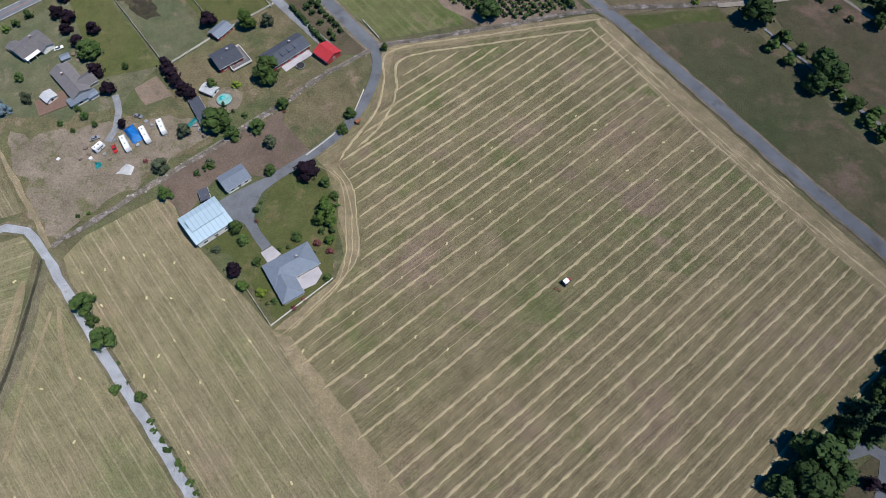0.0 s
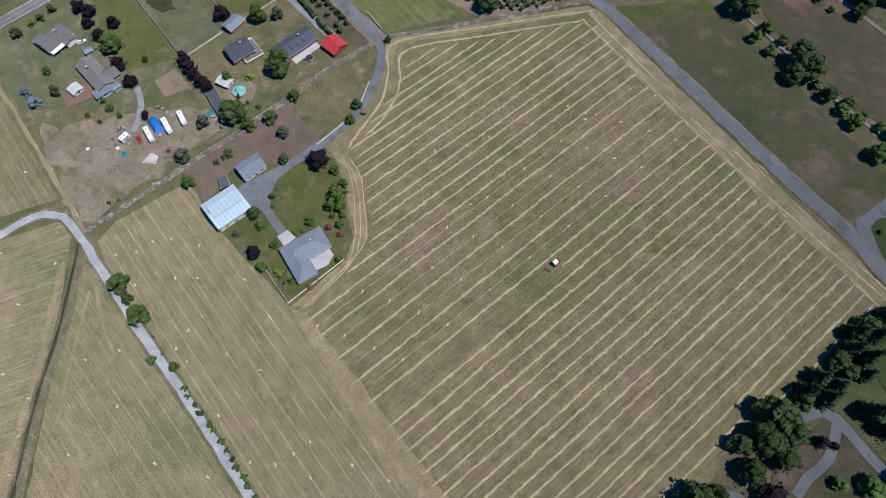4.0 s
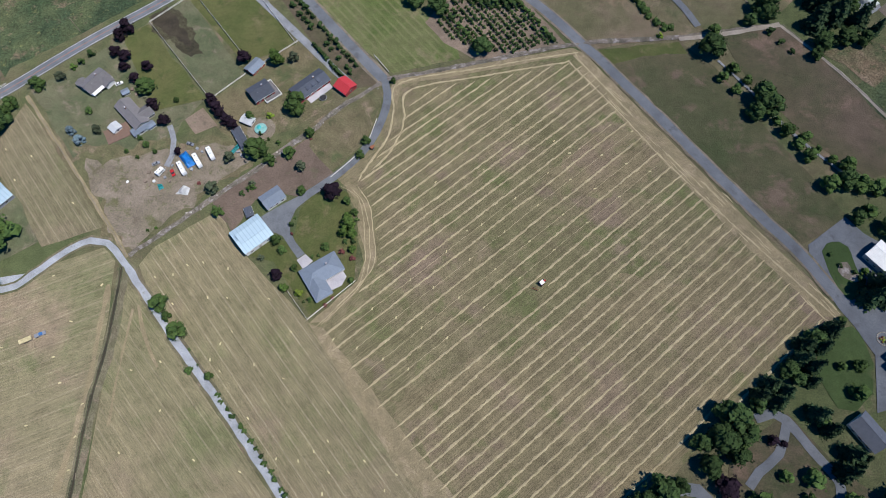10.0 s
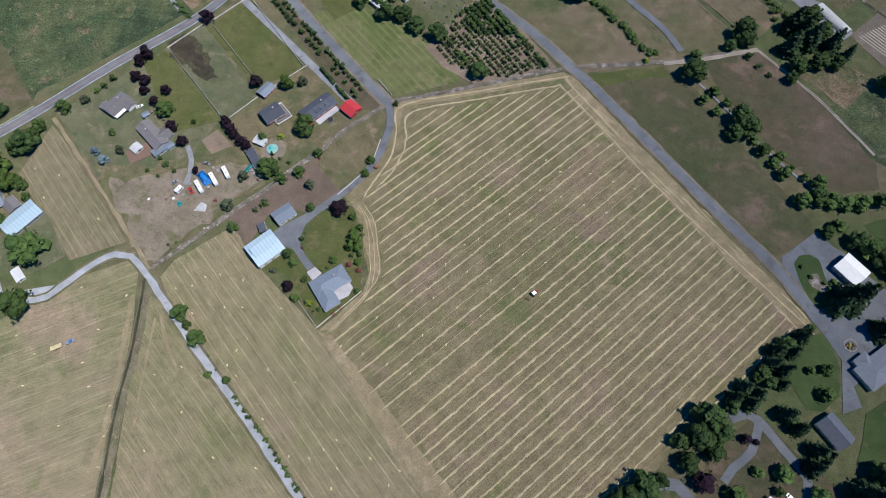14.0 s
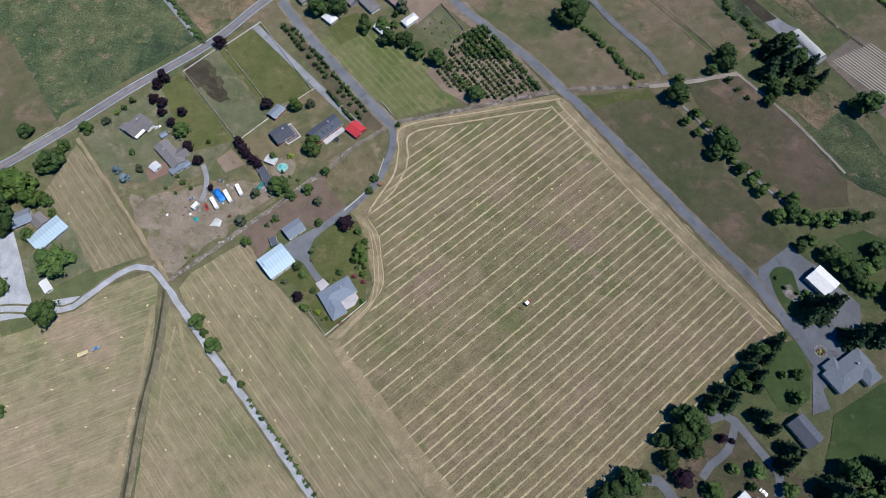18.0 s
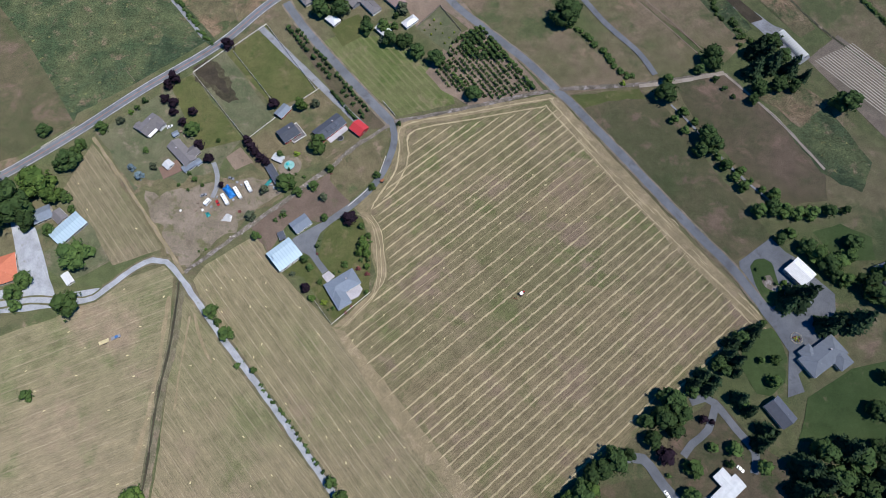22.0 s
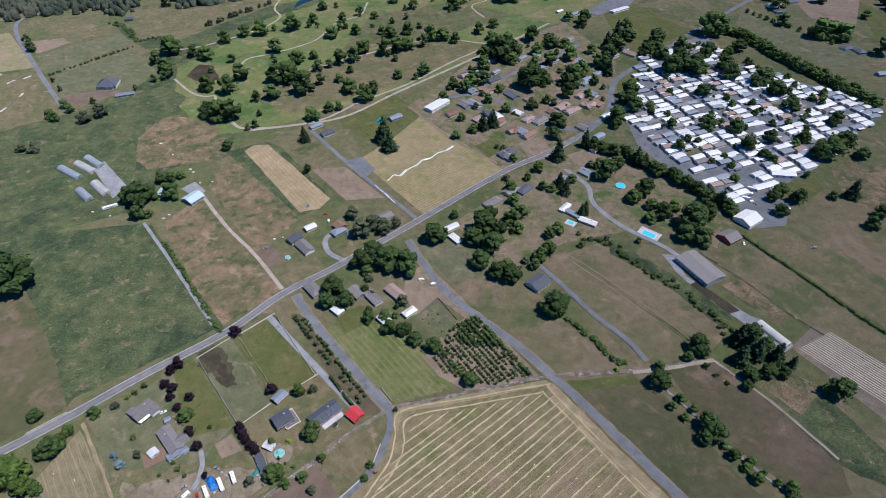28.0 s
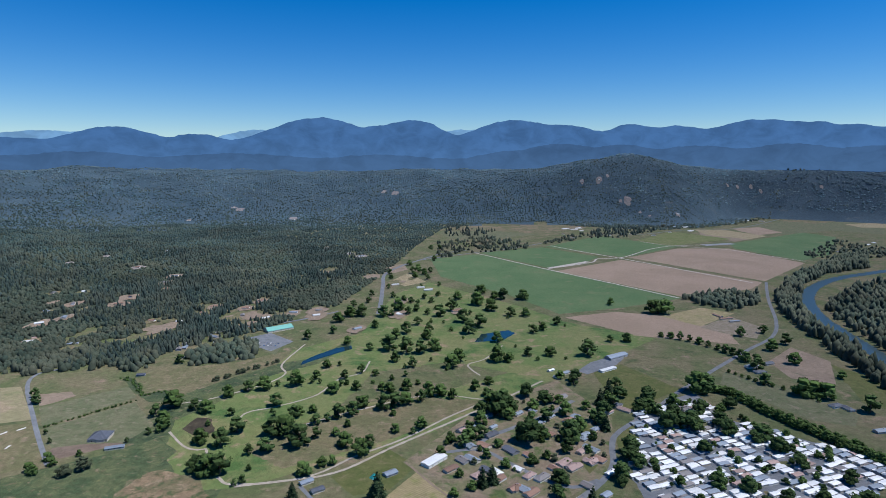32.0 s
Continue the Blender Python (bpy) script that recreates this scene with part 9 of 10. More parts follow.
fence("white rail fence beside a curved drive", [[(-46.2, 187.5), (-48.5, 174.7)], [(-53.7, 163.5), (-60.1, 155.4), (-66.2, 148.1)]])
fence("white gate fence at a lane end", [[(-53.7, 232.2), (-43.6, 220.9)]])
fence("white rail fence along the county road", [[(-285.2, 174.9), (-266.9, 193.2)]], gap=5.0)
fence("grey post and rail fence along a rock strip", [[(-126.9, 130.4), (-107.9, 149.3), (-94.2, 164.5), (-82.6, 175.6), (-71.4, 190.2), (-46.8, 213)]], False, 5.0, (0.5, 1.0), 0.09)
fence("grey wire fence along a field edge", [[(-43.7, 215.8), (11.1, 233.4), (67.1, 251.4)]], False, 6.0, (0.5, 1.0), 0.07)
fence("grey wire fence beside a hay field", [[(-251.7, 186.1), (-178.2, 108.9), (-163.4, 92.6)]], False, 7.0, (0.5, 1.0), 0.07)
fence("grey post fence between oak pastures", [[(190.8, 276.3), (219.6, 243.5), (249.7, 204.6)]], False, 7.0, (0.5, 1.0), 0.07)
fence("dark board fence round a vegetable plot", [[(-37.2, 300.2), (-21.2, 322.7), (-3.1, 299.5), (-10.5, 280.4)]], False, 5.0, (0.5, 1.0, 1.4), 0.25)

# ---- vehicles and yard things ----


def wheel(root, x, y, r, wide=0.24, rim=True):
    bm = bmesh.new()
    rod(bm, (x, y - wide / 2, r), (x, y + wide / 2, r), r, r, 14)
    w = part("wheel", bm, RUBBER, root)
    if rim and r > 0.5:
        bm = bmesh.new()
        rod(bm, (x, y - wide / 2 - 0.02, r), (x, y + wide / 2 + 0.02, r), r * 0.55, r * 0.55, 10)
        part("rim", bm, STEEL, w)


def profiled(points, half, taper=0.0):
    """A body from a side profile (x, z), with rounded edges."""
    bm = bmesh.new()
    a = [bm.verts.new((x, -half + taper * max(0, z - 0.9), z)) for x, z in points]
    b = [bm.verts.new((x, half - taper * max(0, z - 0.9), z)) for x, z in points]
    n = len(points)
    bm.faces.new(a)
    bm.faces.new(b[::-1])
    for i in range(n):
        bm.faces.new((a[i], b[i], b[(i + 1) % n], a[(i + 1) % n]))
    bmesh.ops.recalc_face_normals(bm, faces=bm.faces)
    bmesh.ops.bevel(bm, geom=list(bm.edges), offset=0.05, segments=2, affect="EDGES")
    return bm


def car(label, paint, x, y, turn, van=False):
    root = thing("van" if van else "car", label, "car", pose(x, y, 0.14, 0, 0, turn), "parked vehicles")
    if van:
        part("body", profiled([(-2.4, 0.4), (2.4, 0.4), (2.45, 1.0), (1.7, 1.2), (1.2, 2.0), (-2.35, 2.05)], 0.95, 0.1), paint, root)
        part("windscreen", slab([(1.72, -0.75, 1.24), (1.72, 0.75, 1.24), (1.27, 0.7, 1.96), (1.27, -0.7, 1.96)], 0.03), GLASS, root)
    else:
        part("body", profiled([(-2.2, 0.35), (2.2, 0.35), (2.25, 0.75), (1.0, 0.95), (-1.9, 1.0), (-2.25, 0.8)], 0.9), paint, root)
        part("cabin", profiled([(-1.7, 0.95), (0.95, 0.95), (0.3, 1.45), (-1.2, 1.47)], 0.78, 0.3), GLASS, root)
        part("roof", boxed(-1.15, 0.25, -0.6, 0.6, 1.44, 1.5, 0.02), paint, root)
    for wx in (-1.4, 1.4):
        for wy in (-0.85, 0.85):
            wheel(root, wx, wy, 0.33)
    for wy in (-0.62, 0.62):
        part("headlight", boxed(2.2, 2.28, wy - 0.15, wy + 0.15, 0.6, 0.74, 0.01), GLASS, root)
    return root


def caravan(label, x, y, turn, l=7.4, motor=False):
    root = thing("motorhome" if motor else "caravan", label, "caravan", pose(x, y, 0.14, 0, 0, turn), "caravans in the yard")
    part("body", profiled([(-l / 2, 0.5), (l / 2, 0.5), (l / 2 + 0.1, 1.5), (l / 2 - 0.3, 2.9), (-l / 2, 2.95)], 1.22, 0.02), VINYL_WHITE, root)
    for k in (-0.3, 0.1):
        part("roof_vent", boxed(l * k - 0.3, l * k + 0.3, -0.3, 0.3, 2.9, 3.08, 0.03), PAINT_SILVER, root)
    part("window", boxed(-l * 0.3, -l * 0.05, -1.26, -1.2, 1.5, 2.1, 0.02), GLASS, root)
    part("window", boxed(l * 0.1, l * 0.3, -1.26, -1.2, 1.5, 2.1, 0.02), GLASS, root)
    part("door", boxed(-l * 0.02, l * 0.07, -1.27, -1.2, 0.6, 2.3, 0.02), PAINT_SILVER, root)
    for wx in ((-1.6, 2.2) if motor else (-0.5, 0.5)):
        for wy in (-1.05, 1.05):
            wheel(root, wx, wy, 0.36)
    bm = bmesh.new()
    rod(bm, (l / 2, -0.5, 0.5), (l / 2 + 1.2, 0, 0.5), 0.05)
    rod(bm, (l / 2, 0.5, 0.5), (l / 2 + 1.2, 0, 0.5), 0.05)
    part("drawbar", bm, STEEL, root)


def at(pts):
    return pts[0]


caravan("white caravan parked beside a blue tarpaulin", *at([(-148.2, 145.7)]), -52, 8.5)
caravan("long white travel trailer in a dirt yard", *at([(-140.9, 151.3)]), -52, 9.0)
caravan("white motorhome in a dirt yard", *at([(-134.7, 156.4)]), -55, 8.0, True)
caravan("small white caravan on bare ground", *at([(-159.6, 142.9)]), 60, 5.0)
caravan("long white trailer in a farm field", *at([(-354.5, 417.9)]), 35, 14.0)
for k, (x, y) in enumerate([(279.3, 498.7), (274.3, 489.6), (269.2, 481.6), (302.9, 467.0)]):
    caravan("white travel trailer on a car park", x, y, 152 + 3 * k, 7.5)
car("red car parked in a dirt yard", PAINT_RED, *at([(-152.9, 143.1)]), -55)
car("white car parked beside a farmhouse", VINYL_WHITE, *at([(-200.2, 198.9)]), 35)
car("silver car beside a grass track", PAINT_SILVER, *at([(-148, 162.1)]), -15)
car("silver pickup in the dirt yard", PAINT_SILVER, *at([(-163.7, 148.1)]), 30)
car("white car on a drive loop", VINYL_WHITE, *at([(133.8, -10.7)]), -55)
car("white car on a drive", VINYL_WHITE, *at([(174.9, 6.1)]), -40)
car("white pickup in a yard", VINYL_WHITE, *at([(-37.2, 342.6)]), 20, True)
car("white van in a yard", VINYL_WHITE, *at([(-26.5, 338.1)]), 20, True)
for k, (x, y) in enumerate([(274, 477.3), (276.7, 473.8), (272.8, 482.7), (291, 463.3), (293.4, 460.9), (289.7, 465.9), (296.1, 459.3), (241.9, 417.6), (248.5, 412.7), (309, 411.4), (-160.8, 436.1), (-140.4, 424.3), (-134.7, 414.4), (-183, 371.5)]):
    car(("white", "silver", "blue", "red")[k % 4] + " car parked near the homes", (VINYL_WHITE, PAINT_SILVER, PAINT_BLUE, PAINT_RED)[k % 4], x, y, 25 + 90 * (k % 2) + 7 * k, k % 3 == 0)
for k in range(12):
    x, y = at([(-446.4, 1092.1)]) if k < 0 else (at([(-445.5, 1069.9)])[0] + (k % 6) * 7.5, at([(-445.5, 1069.9)])[1] + (k // 6) * 16)
    car(("white", "silver", "dark blue")[k % 3] + " car in the clubhouse car park", (VINYL_WHITE, PAINT_SILVER, PAINT_BLUE)[k % 3], x, y, 80)


def crumpled(name, label, category, pts, mat, z0, z1, seed):
    """A tarpaulin: a creased sheet draped over what lies under it."""
    a, b, c, e = [Vector(p) for p in pts]
    bm = bmesh.new()
    n = 9
    grid = []
    for i in range(n + 1):
        row = []
        for k in range(n + 1):
            u, v = i / n, k / n
            q = a.lerp(b, u).lerp(e.lerp(c, u), v)
            edge = min(u, v, 1 - u, 1 - v)
            row.append(bm.verts.new((q.x, q.y, z0 + (z1 - z0) * min(1, edge * 4) + 0.25 * noise.noise(Vector((q.x * 0.7, q.y * 0.7, seed))))))
        grid.append(row)
    for i in range(n):
        for k in range(n):
            bm.faces.new((grid[i][k], grid[i + 1][k], grid[i + 1][k + 1], grid[i][k + 1]))
    bmesh.ops.solidify(bm, geom=list(bm.faces), thickness=0.03)
    return tagged(part(name, bm, mat, None), label, category)


crumpled("tarpaulin", "bright blue tarpaulin over stored goods", "tarpaulin", [(-152.8, 154), (-149.6, 157.7), (-141.6, 150.1), (-145.5, 146.7)], TARP_BLUE, 0.3, 2.4, 1)
crumpled("tarpaulin", "white crumpled plastic sheet on dirt", "tarpaulin", [(-148.3, 130.7), (-145.6, 136.7), (-141.2, 134.9), (-141.4, 130.6)], VINYL_WHITE, 0.15, 0.6, 2)
crumpled("tarpaulin", "small teal tarpaulin on the ground", "tarpaulin", [(-159.9, 135.5), (-157.5, 136.4), (-155.4, 133.7), (-157.6, 132)], TARP_TEAL, 0.15, 0.5, 3)
crumpled("tarpaulin", "teal net cover beside a shed", "tarpaulin", [(-125.9, 157.9), (-121.5, 165.2), (-119.1, 163.9), (-123.1, 157.4)], TARP_TEAL, 0.2, 0.8, 4)
crumpled("tarpaulin", "turquoise cover beside a field shed", "tarpaulin", [(-123.2, 603.1), (-119.7, 614.2), (-113.4, 609.2), (-117, 598.3)], TARP_TEAL, 0.2, 1.6, 5)
for n, (run, wide) in enumerate((([(-89.4, 485.2), (-84.5, 496.0), (-77.6, 494.4), (-72.1, 506.5), (-63.4, 514.8), (-57.4, 526.4), (-49.1, 530.5), (-42.7, 541.3), (-34.3, 546.7), (-26.2, 556.8)], 1.5), ([(-100.9, 476.2), (-94.9, 468.7), (-89.4, 464.2), (-82.2, 455.2), (-75.1, 446.5)], 0.9))):
    for k, (p, q) in enumerate(zip(run, run[1:])):
        a, b = Vector(p), Vector(q)
        s2 = Vector((-(b - a).y, (b - a).x)).normalized() * wide * (0.7 + 0.25 * (k % 3))
        crumpled("row_cover", "white crumpled row cover sheet on the ground", "row cover", [a - s2, b - s2 * 0.8, b + s2, a + s2 * 0.7], VINYL_WHITE, 0.2, 0.7, 6 + k + 20 * n)
for k, (x, y) in enumerate([(-290.7, 475.3), (-282.8, 465.7), (-297.7, 484.3), (-270.7, 468.7), (-291.8, 411.8), (-294.8, 406.3), (-348.7, 405.5), (-368.7, 410.1), (-303.0, 489.3), (-171.7, 387.9), (-178.8, 384.9), (-357.6, 536.9), (-333.9, 514.9)]):
    a, r = 1.7 * k, 1.3 + 0.5 * (k % 3)
    corners = [(x + r * math.cos(a + q), y + r * 0.6 * math.sin(a + q)) for q in (0, 1.5, 3.1, 4.6)]
    crumpled("plastic_sheet", "white plastic sheet lying among weeds", "plastic sheet", corners, VINYL_WHITE, 0.15, 0.6, 50 + k)
rng = random.Random(61)
for x, y in [(-166.5, 142.3), (-163.7, 139.6), (-161.7, 137.1), (-156.5, 140.2), (-153.2, 137.9), (-146.1, 144.1), (-143.3, 146.2), (-140.1, 157.8), (-143.3, 159.5), (-166.6, 136.7), (-163.6, 134.4), (-154.5, 147.8), (-176.4, 135.9), (-118.1, 157.8), (-120.2, 159.5), (-116.4, 156.1), (-187.9, 200), (-191.3, 195.5), (-188.3, 192.4)]:
    h = rng.uniform(0.5, 1.3)
    mat = rng.choice([TIMBER, PAINT_W, STEEL, WALL_GREY, TIMBER])
    ob = part("crate", boxed(-rng.uniform(0.5, 1.2), rng.uniform(0.5, 1.2), -rng.uniform(0.4, 0.9), rng.uniform(0.4, 0.9), 0.12, h, 0.05), mat, None, "", pose(x, y, 0, 0, 0, rng.uniform(0, 180)))
    tagged(ob, "heap of stored yard goods on bare ground", "crate", "stored goods in the yard")


def tractor(x, y, turn):
    root = thing("tractor", "dark tractor with a white cab roof in a hay field", "tractor", pose(x, y, 0.12, 0, 0, turn))
    part("bonnet", profiled([(0.3, 0.8), (2.3, 0.8), (2.35, 1.3), (2.1, 1.55), (0.3, 1.65)], 0.42), PAINT_RED, root)
    part("chassis", boxed(-1.2, 2.2, -0.3, 0.3, 0.55, 0.95, 0.04), STEEL, root)
    part("cab", profiled([(-1.2, 1.0), (0.4, 1.0), (0.3, 2.45), (-1.1, 2.45)], 0.75, 0.05), GLASS, root)
    part("cab_roof", boxed(-1.5, 0.75, -0.98, 0.98, 2.45, 2.66, 0.06), VINYL_WHITE, root)
    for s in (-1, 1):
        part("mudguard", boxed(-1.5, -0.2, s * 0.75 - 0.2, s * 0.75 + 0.2, 1.5, 1.62, 0.03), PAINT_RED, root)
        wheel(root, -0.85, s * 1.0, 0.85, 0.55)
        wheel(root, 1.7, s * 0.8, 0.55, 0.4)
    bm = bmesh.new()
    rod(bm, (1.4, 0.3, 1.6), (1.4, 0.3, 2.4), 0.05)
    part("exhaust", bm, STEEL, root)


def rake(x, y, turn):
    root = thing("hay_rake", "rusty orange hay rake towed behind a tractor", "hay rake", pose(x, y, 0.12, 0, 0, turn))
    bm = bmesh.new()
    rod(bm, (2.6, 0, 0.7), (0.2, 0, 0.8), 0.08)
    rod(bm, (0.4, -1.5, 0.8), (-1.2, 1.4, 0.8), 0.1)
    part("frame", bm, PAINT_ORANGE, root)
    for k in range(4):
        cx, cy = 0.4 - 0.5 * k, -1.3 + 0.85 * k
        bm = bmesh.new()
        for j in range(10):
            a = 2 * math.pi * j / 10
            rod(bm, (cx, cy, 0.75), (cx + 0.65 * math.cos(a), cy, 0.75 + 0.65 * math.sin(a)), 0.03, sides=5)
        rod(bm, (cx, cy - 0.05, 0.75), (cx, cy + 0.05, 0.75), 0.35, sides=12)
        part("rake_wheel", bm, PAINT_ORANGE, root)
    for s in (-1, 1):
        wheel(root, -0.4, s * 1.1, 0.35)


row_turn = 45.0
tx, ty = at([(50.1, 97.4)])
tractor(tx, ty, row_turn)
rake(tx - 4.6 * math.cos(radians(row_turn)), ty - 4.6 * math.sin(radians(row_turn)), row_turn)


def hay_truck(x, y, turn):
    root = thing("pickup_truck", "blue and silver pickup in a cut hay field", "truck", pose(x, y, 0.12, 0, 0, turn))
    part("body", profiled([(-2.7, 0.5), (2.7, 0.5), (2.75, 1.0), (1.4, 1.15), (-2.7, 1.15)], 0.98), PAINT_SILVER, root)
    part("cab", profiled([(-0.4, 1.1), (1.35, 1.1), (0.8, 1.75), (-0.3, 1.78)], 0.85, 0.2), PAINT_BLUE, root)
    for wx in (-1.7, 1.8):
        for s in (-0.9, 0.9):
            wheel(root, wx, s, 0.4)


def hay_trailer(x, y, turn):
    root = thing("hay_trailer", "flat trailer loaded with hay bales", "trailer", pose(x, y, 0.12, 0, 0, turn))
    part("bed", boxed(-3.2, 3.2, -1.2, 1.2, 0.75, 0.92, 0.03), TIMBER, root)
    for i in range(5):
        for k in range(2):
            part("bale", boxed(-3.0 + i * 1.2, -1.85 + i * 1.2, -1.15 + 1.15 * k, -0.05 + 1.15 * k, 0.92, 1.55 + 0.1 * ((i + k) % 2), 0.06), BALE, root)
    for wx in (-0.8, 0.5):
        for s in (-1.1, 1.1):
            wheel(root, wx, s, 0.4)


hx, hy = at([(-193.9, 48.7)])
hay_truck(hx, hy, 30)
hay_trailer(hx - 7.0 * math.cos(radians(30)), hy - 7.0 * math.sin(radians(30)), 30)
# idle implement by the drive
ix, iy = at([(-46, 168.7)])
root = thing("field_implement", "rusty orange and black implement parked by a drive", "farm implement", pose(ix, iy, 0.12, 0, 0, 55))
part("frame", profiled([(-1.6, 0.7), (1.8, 0.7), (1.8, 1.0), (-1.6, 1.0)], 0.35), PAINT_ORANGE, root)
part("hopper", profiled([(-1.2, 1.0), (0.4, 1.0), (0.7, 1.7), (-1.5, 1.7)], 0.8), PAINT_ORANGE, root)
for s in (-1, 1):
    wheel(root, -0.6, s * 1.1, 0.6, 0.35)

# ---- polytunnels ----


def tunnel(label, a, b, width, mat):
    a, b = Vector(a), Vector(b)
    l = (b - a).length
    turn = math.degrees(math.atan2((b - a).y, (b - a).x))
    c = (a + b) / 2
    root = thing("polytunnel", label, "greenhouse", pose(c.x, c.y, 0.1, 0, 0, turn), "polytunnels")
    bm = bmesh.new()
    n, hoops = 12, max(4, int(l / 3))
    rows = []
    for i in range(hoops + 1):
        x = -l / 2 + l * i / hoops
        sag = 0.0 if i % 2 == 0 else 0.06
        rows.append([bm.verts.new((x, (width / 2 - sag) * math.cos(math.pi * k / n), (width * 0.42 - sag) * math.sin(math.pi * k / n))) for k in range(n + 1)])
    for p, q in zip(rows, rows[1:]):
        for k in range(n):
            bm.faces.new((p[k], q[k], q[k + 1], p[k + 1]))
    bmesh.ops.solidify(bm, geom=list(bm.faces), thickness=0.04)
    part("cover", bm, mat, root)
    for s in (-1, 1):
        bm = bmesh.new()
        bm.faces.new([bm.verts.new((s * (l / 2 - 0.15), (width / 2 - 0.1) * math.cos(math.pi * k / n), (width * 0.42 - 0.1) * math.sin(math.pi * k / n))) for k in range(n + 1)])
        bmesh.ops.solidify(bm, geom=list(bm.faces), thickness=0.05)
        e = part("end_wall", bm, mat, root)
        part("door", boxed(s * (l / 2 + 0.02) - 0.05, s * (l / 2 + 0.02) + 0.05, -0.6, 0.6, 0.0, 2.1), TIMBER, e)


tunnel("white polytunnel on a gravel yard", *[(-430.5, 489.9), (-402.3, 474.9)], 9, FILM)
tunnel("white polytunnel beside a gravel yard", *[(-391.9, 456.1), (-368.9, 438.3)], 10, FILM)
tunnel("aged translucent polytunnel by a yard", *[(-443.4, 480.2), (-412.3, 463.7)], 9, FILM_OLD)
tunnel("aged translucent polytunnel among weeds", *[(-425.4, 501.4), (-400.6, 485.7)], 9, FILM_OLD)
tunnel("old grey polytunnel among weeds", *[(-401.9, 443.4), (-381.1, 427.8)], 9, FILM_OLD)
tunnel("long white polytunnel beside tall trees", *[(233, 316.8), (248.5, 294.8)], 8, FILM)
tunnel("small white polytunnel in a striped field", *[(-681.1, 702), (-653.8, 685.1)], 9, FILM)
for k, pts in enumerate(([(-650.5, 654.8), (-631, 651.1)], [(-629.7, 665.2), (-625.7, 676.2)], [(-589.4, 630.9), (-591.2, 640.7)], [(-587.8, 573.4), (-586.7, 585)], [(-589.4, 592.1), (-588.6, 602.7)], [(-616.4, 680.6), (-610.8, 690.2)])):
    a, b = [Vector(p) for p in pts]
    s2 = Vector((-(b - a).y, (b - a).x)).normalized() * 1.5
    crumpled("plastic_sheet", "white plastic sheet lying in a dry field", "plastic sheet", [a - s2, b - s2, b + s2, a + s2], VINYL_WHITE, 0.15, 0.5, 20 + k)
patch("tunnel_yard", [(-407.5, 480.8), (-403.8, 497.5), (-355.9, 453.9), (-359.8, 432.3), (-387.5, 461.5)], GRAVEL, Z + 0.08, "grey gravel yard between polytunnels", "yard")
patch("barn_yard", [(-298.3, 453.6), (-289, 467.3), (-271.1, 452.8), (-274.4, 439.1)], GRAVEL, Z + 0.08, "pale dirt yard by a blue barn", "yard")

# mulch film strips
a, b, c = [Vector(p) for p in [(254.8, 292.7), (285.8, 311.9), (332.4, 262.7)]]
d = (c - b).normalized()
for k in range(16):
    v = a.lerp(b, (k + 0.5) / 16)
    run = [v + d * (4 * j) for j in range(24)]
    ribbon("film_strip", [(q.x, q.y) for q in run[::6]], 0.8, FILM_DULL, Z + 0.16, "pale mulch film strip over a crop row", "film strip", 0.1, "", 8)

# ---- pools, garden things ----


def pool(label, x, y, l, w, turn, deck):
    root = thing("swimming_pool", label, "pool", pose(x, y, Z + 0.22, 0, 0, turn))
    part("deck", boxed(-l / 2 - deck, l / 2 + deck, -w / 2 - deck, w / 2 + deck, -0.2, 0.0), CONCRETE, root)
    part("coping", boxed(-l / 2 - 0.35, l / 2 + 0.35, -w / 2 - 0.35, w / 2 + 0.35, 0.0, 0.06, 0.02), PAINT_W, root)
    part("water", boxed(-l / 2, l / 2, -w / 2, w / 2, 0.03, 0.08), POOL, root)


def round_pool(label, x, y, r, cover, rim):
    root = thing("round_pool", label, "pool", pose(x, y, Z + 0.1))
    bm = bmesh.new()
    bmesh.ops.create_cone(bm, cap_ends=False, segments=28, radius1=r, radius2=r, depth=1.1, matrix=Matrix.Translation((0, 0, 0.55)))
    bmesh.ops.solidify(bm, geom=list(bm.faces), thickness=0.12)
    part("wall", bm, rim, root)
    bm = bmesh.new()
    bmesh.ops.create_cone(bm, cap_ends=True, segments=28, radius1=r - 0.15, radius2=r - 0.15, depth=0.1, matrix=Matrix.Translation((0, 0, 0.9)))
    part("water", bm, cover, root)


pool("turquoise swimming pool on a pale terrace", *at([(165.3, 419.4)]), 12, 6.5, -35, 4)
pool("small turquoise pool beside a house", *at([(94.8, 430.3)]), 6, 4, -30, 2)
round_pool("round blue garden pool", *at([(149.3, 493.9)]), 5.0, POOL, PAINT_W)
round_pool("small white-rimmed garden pool", *at([(-159.0, 360.5)]), 2.4, POOL_TEAL, PAINT_W)
gx, gy = at([(-110.6, 175.2)])
disc = [(gx + 8.2 * math.cos(k * math.pi / 10), gy + 8.2 * math.sin(k * math.pi / 10)) for k in range(20)]
patch("round_terrace", disc, YARD, Z + 0.12, "round paved terrace with a pool", "terrace", 0.3, step=3)
round_pool("round pool with teal water on a terrace", gx, gy, 3.6, POOL_TEAL, STEEL)
bm = bmesh.new()
bmesh.ops.create_cone(bm, cap_ends=True, segments=12, radius1=1.3, radius2=0.1, depth=0.8, matrix=Matrix.Translation((gx - 1.2, gy + 0.8, 1.6)))
tagged(part("pool_parasol", bm, TARP_TEAL, None), "small teal canopy beside a round pool", "parasol")
kx, ky = at([(-79.1, 199.3)])
root = thing("trampoline", "black round trampoline on a dry lawn", "trampoline", pose(kx, ky, 0.1))
bm = bmesh.new()
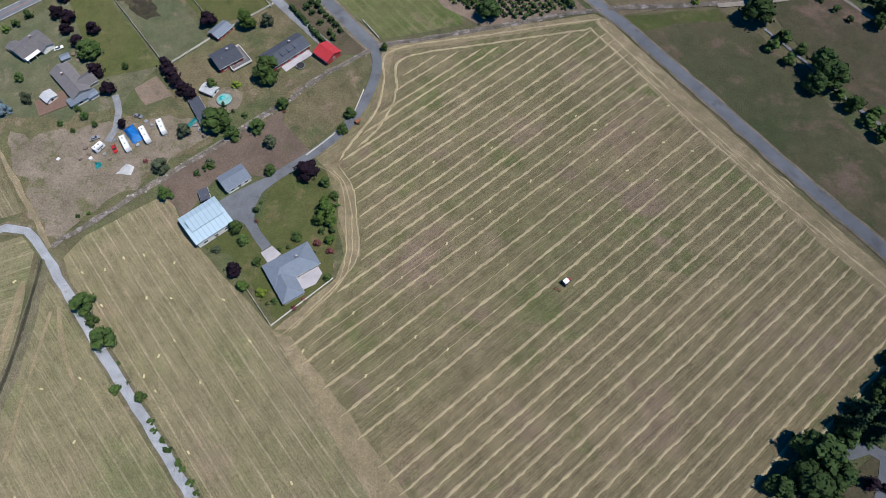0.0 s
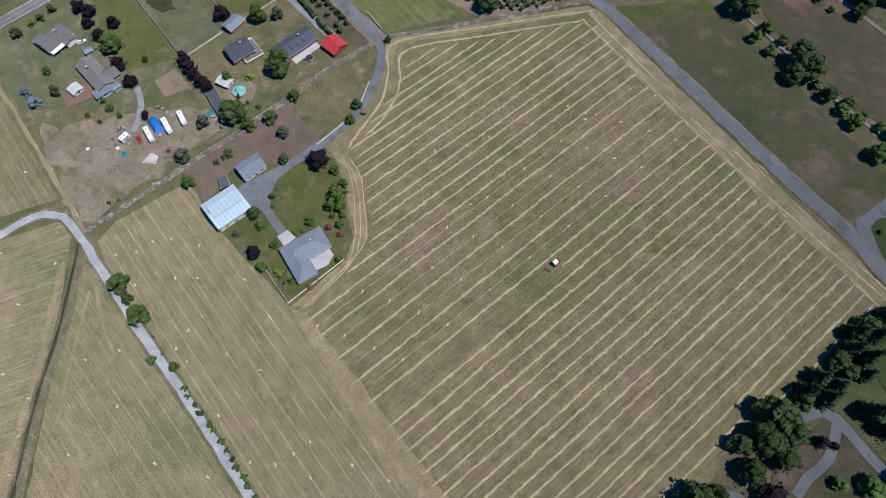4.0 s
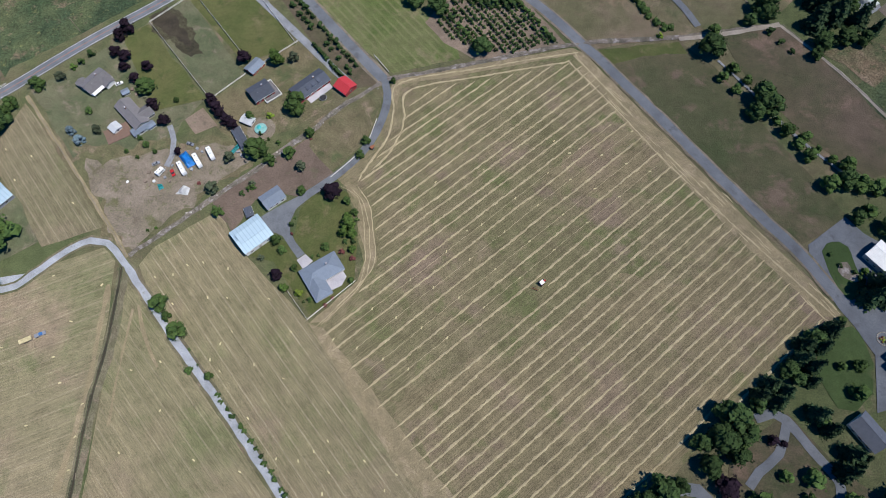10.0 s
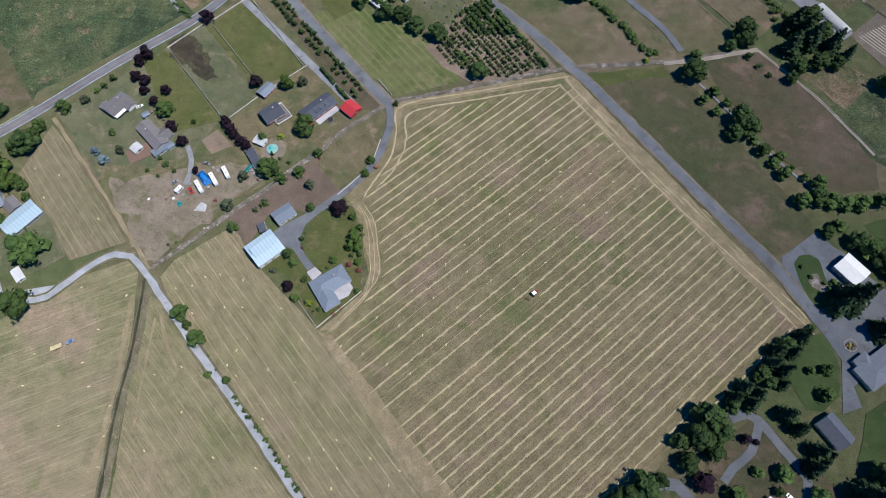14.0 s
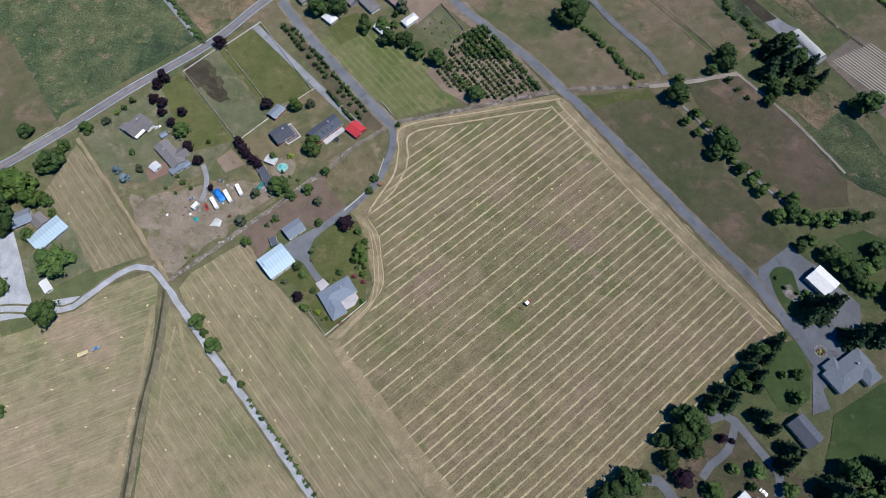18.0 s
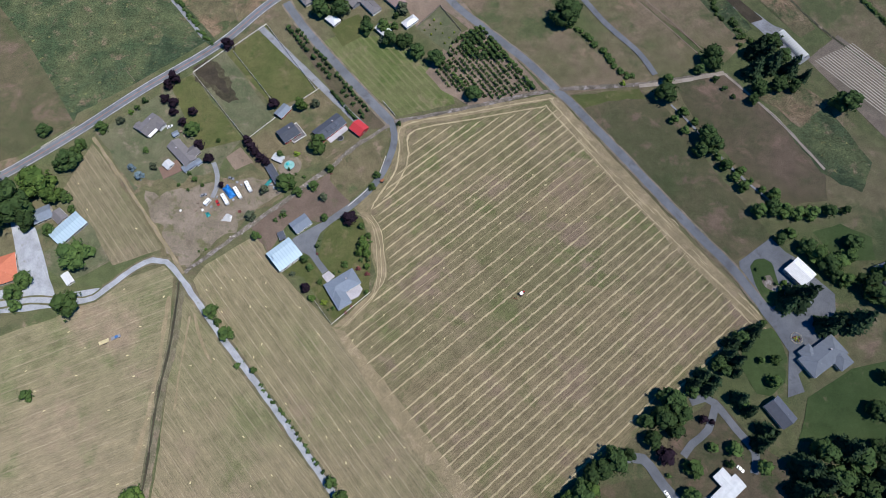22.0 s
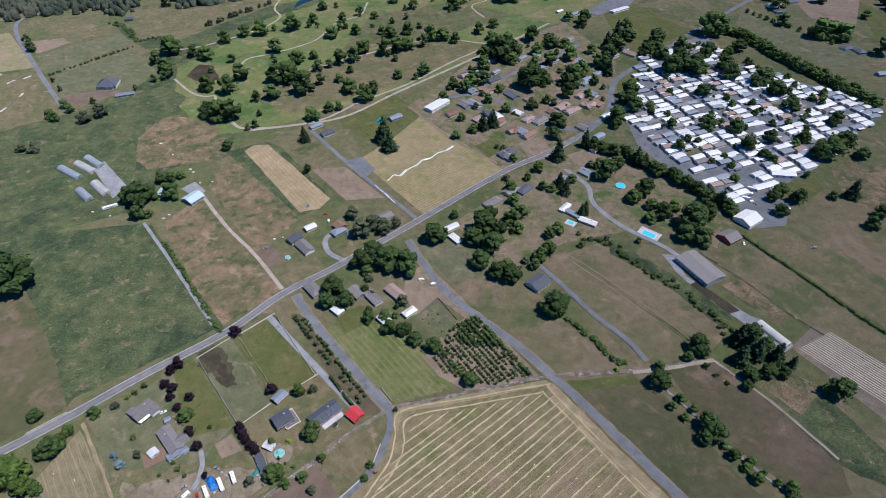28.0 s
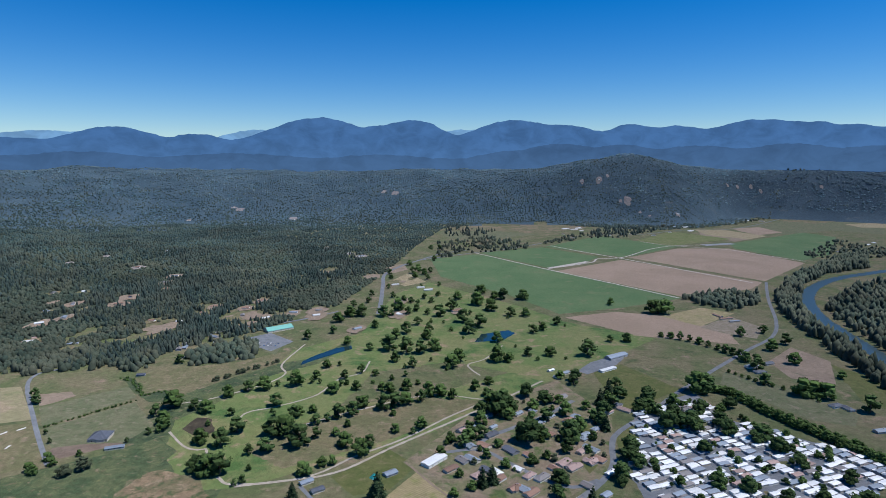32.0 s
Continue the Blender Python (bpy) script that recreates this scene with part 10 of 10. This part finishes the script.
bmesh.ops.create_cone(bm, cap_ends=True, segments=20, radius1=2.0, radius2=2.0, depth=0.06, matrix=Matrix.Translation((0, 0, 0.85)))
part("mat", bm, RUBBER, root)
bm = bmesh.new()
for k in range(20):
    a0, a1 = 2 * math.pi * k / 20, 2 * math.pi * (k + 1) / 20
    rod(bm, (2.1 * math.cos(a0), 2.1 * math.sin(a0), 0.88), (2.1 * math.cos(a1), 2.1 * math.sin(a1), 0.88), 0.12, sides=6)
part("frame", bm, STEEL, root)
for k in range(4):
    bm = bmesh.new()
    a0 = math.pi / 4 + k * math.pi / 2
    rod(bm, (2.0 * math.cos(a0), 2.0 * math.sin(a0), 0), (2.0 * math.cos(a0), 2.0 * math.sin(a0), 0.85), 0.06)
    part("leg", bm, STEEL, root)
# flower island in the court
fx, fy = at([(215.5, 83.7)])
root = thing("flower_bed", "round stone-edged flower bed on asphalt", "flower bed", pose(fx, fy, Z + 0.2))
rng = random.Random(9)
for k in range(22):
    a0 = 2 * math.pi * k / 22
    bm = bmesh.new()
    bmesh.ops.create_icosphere(bm, subdivisions=1, radius=0.45, matrix=Matrix.Translation((3.3 * math.cos(a0), 3.3 * math.sin(a0), 0.15)))
    part("stone", bm, STONE, root)
for k in range(14):
    v, f = [], []
    c0 = (rng.uniform(-2, 2), rng.uniform(-2, 2), 0.3)
    blob(rng, c0, 0.6, 0.8, 0.3, v, f)
    leaves(rng, c0, 0.6, 0.8, 14, 0.15, v, f)
    part("plant", mesh_of("plant", v, f, LEAF_ROSE if k % 2 else LEAF_LIME), None, root)
# boulders along the dry wall
bm = bmesh.new()
bmesh.ops.create_icosphere(bm, subdivisions=1, radius=0.5)
for v in bm.verts:
    v.co *= rng.uniform(0.75, 1.2)
rock_mesh = bpy.data.meshes.new("boulder")
bm.to_mesh(rock_mesh)
bm.free()
rock_mesh.materials.append(STONE)
line = smooth_line([(-145, 111.9), (-126.9, 130.4), (-107.9, 149.3), (-94.2, 164.5), (-82.6, 175.6), (-71.4, 190.2), (-50, 210.2)], 3.0)
for v in line:
    if rng.random() < 0.75:
        ob = new("boulder", rock_mesh)
        ob.matrix_basis = pose(v.x + rng.uniform(-1.6, 1.6), v.y + rng.uniform(-1.6, 1.6), 0.2, rng.uniform(0, 90), 0, rng.uniform(0, 360)) @ Matrix.Scale(rng.uniform(0.6, 1.7), 4)
        tagged(ob, "pale grey boulder on a rocky strip", "boulder", "boulders along the rock strip")

# ---- power poles and road lines ----


def power_pole(x, y, turn):
    root = thing("power_pole", "weathered wooden power pole beside the road", "power pole", pose(x, y, 0, 0, 0, turn), "power poles")
    bm = bmesh.new()
    rod(bm, (0, 0, -0.2), (0, 0, 11), 0.17, 0.11)
    part("pole", bm, TIMBER, root)
    part("crossarm", boxed(-0.07, 0.07, -1.2, 1.2, 10.2, 10.36, 0.01), TIMBER, root)
    for y2 in (-1.05, 0.0, 1.05):
        bm = bmesh.new()
        rod(bm, (0, y2, 10.36), (0, y2, 10.6), 0.06, 0.04)
        part("insulator", bm, STEEL, root)


for x, y in [(-236.4, 235.5), (-173.4, 297.5), (-88.8, 367.7), (-20.4, 461.2), (59.6, 528.2)]:
    power_pole(x, y, 46)
for off, mat, w in ((0.0, ROOF_ORANGE, 0.22), (3.3, PAINT_W, 0.18), (-3.3, PAINT_W, 0.18)):
    pts = [Vector(p) for p in COUNTY]
    shifted = []
    for i, p in enumerate(pts):
        d = (pts[min(i + 1, len(pts) - 1)] - pts[max(i - 1, 0)]).normalized()
        q = p + Vector((-d.y, d.x)) * off
        shifted.append((q.x, q.y))
    ribbon("road_marking", shifted, w, mat, Z + 0.19, "painted line along the county road", "road marking", 0.02)
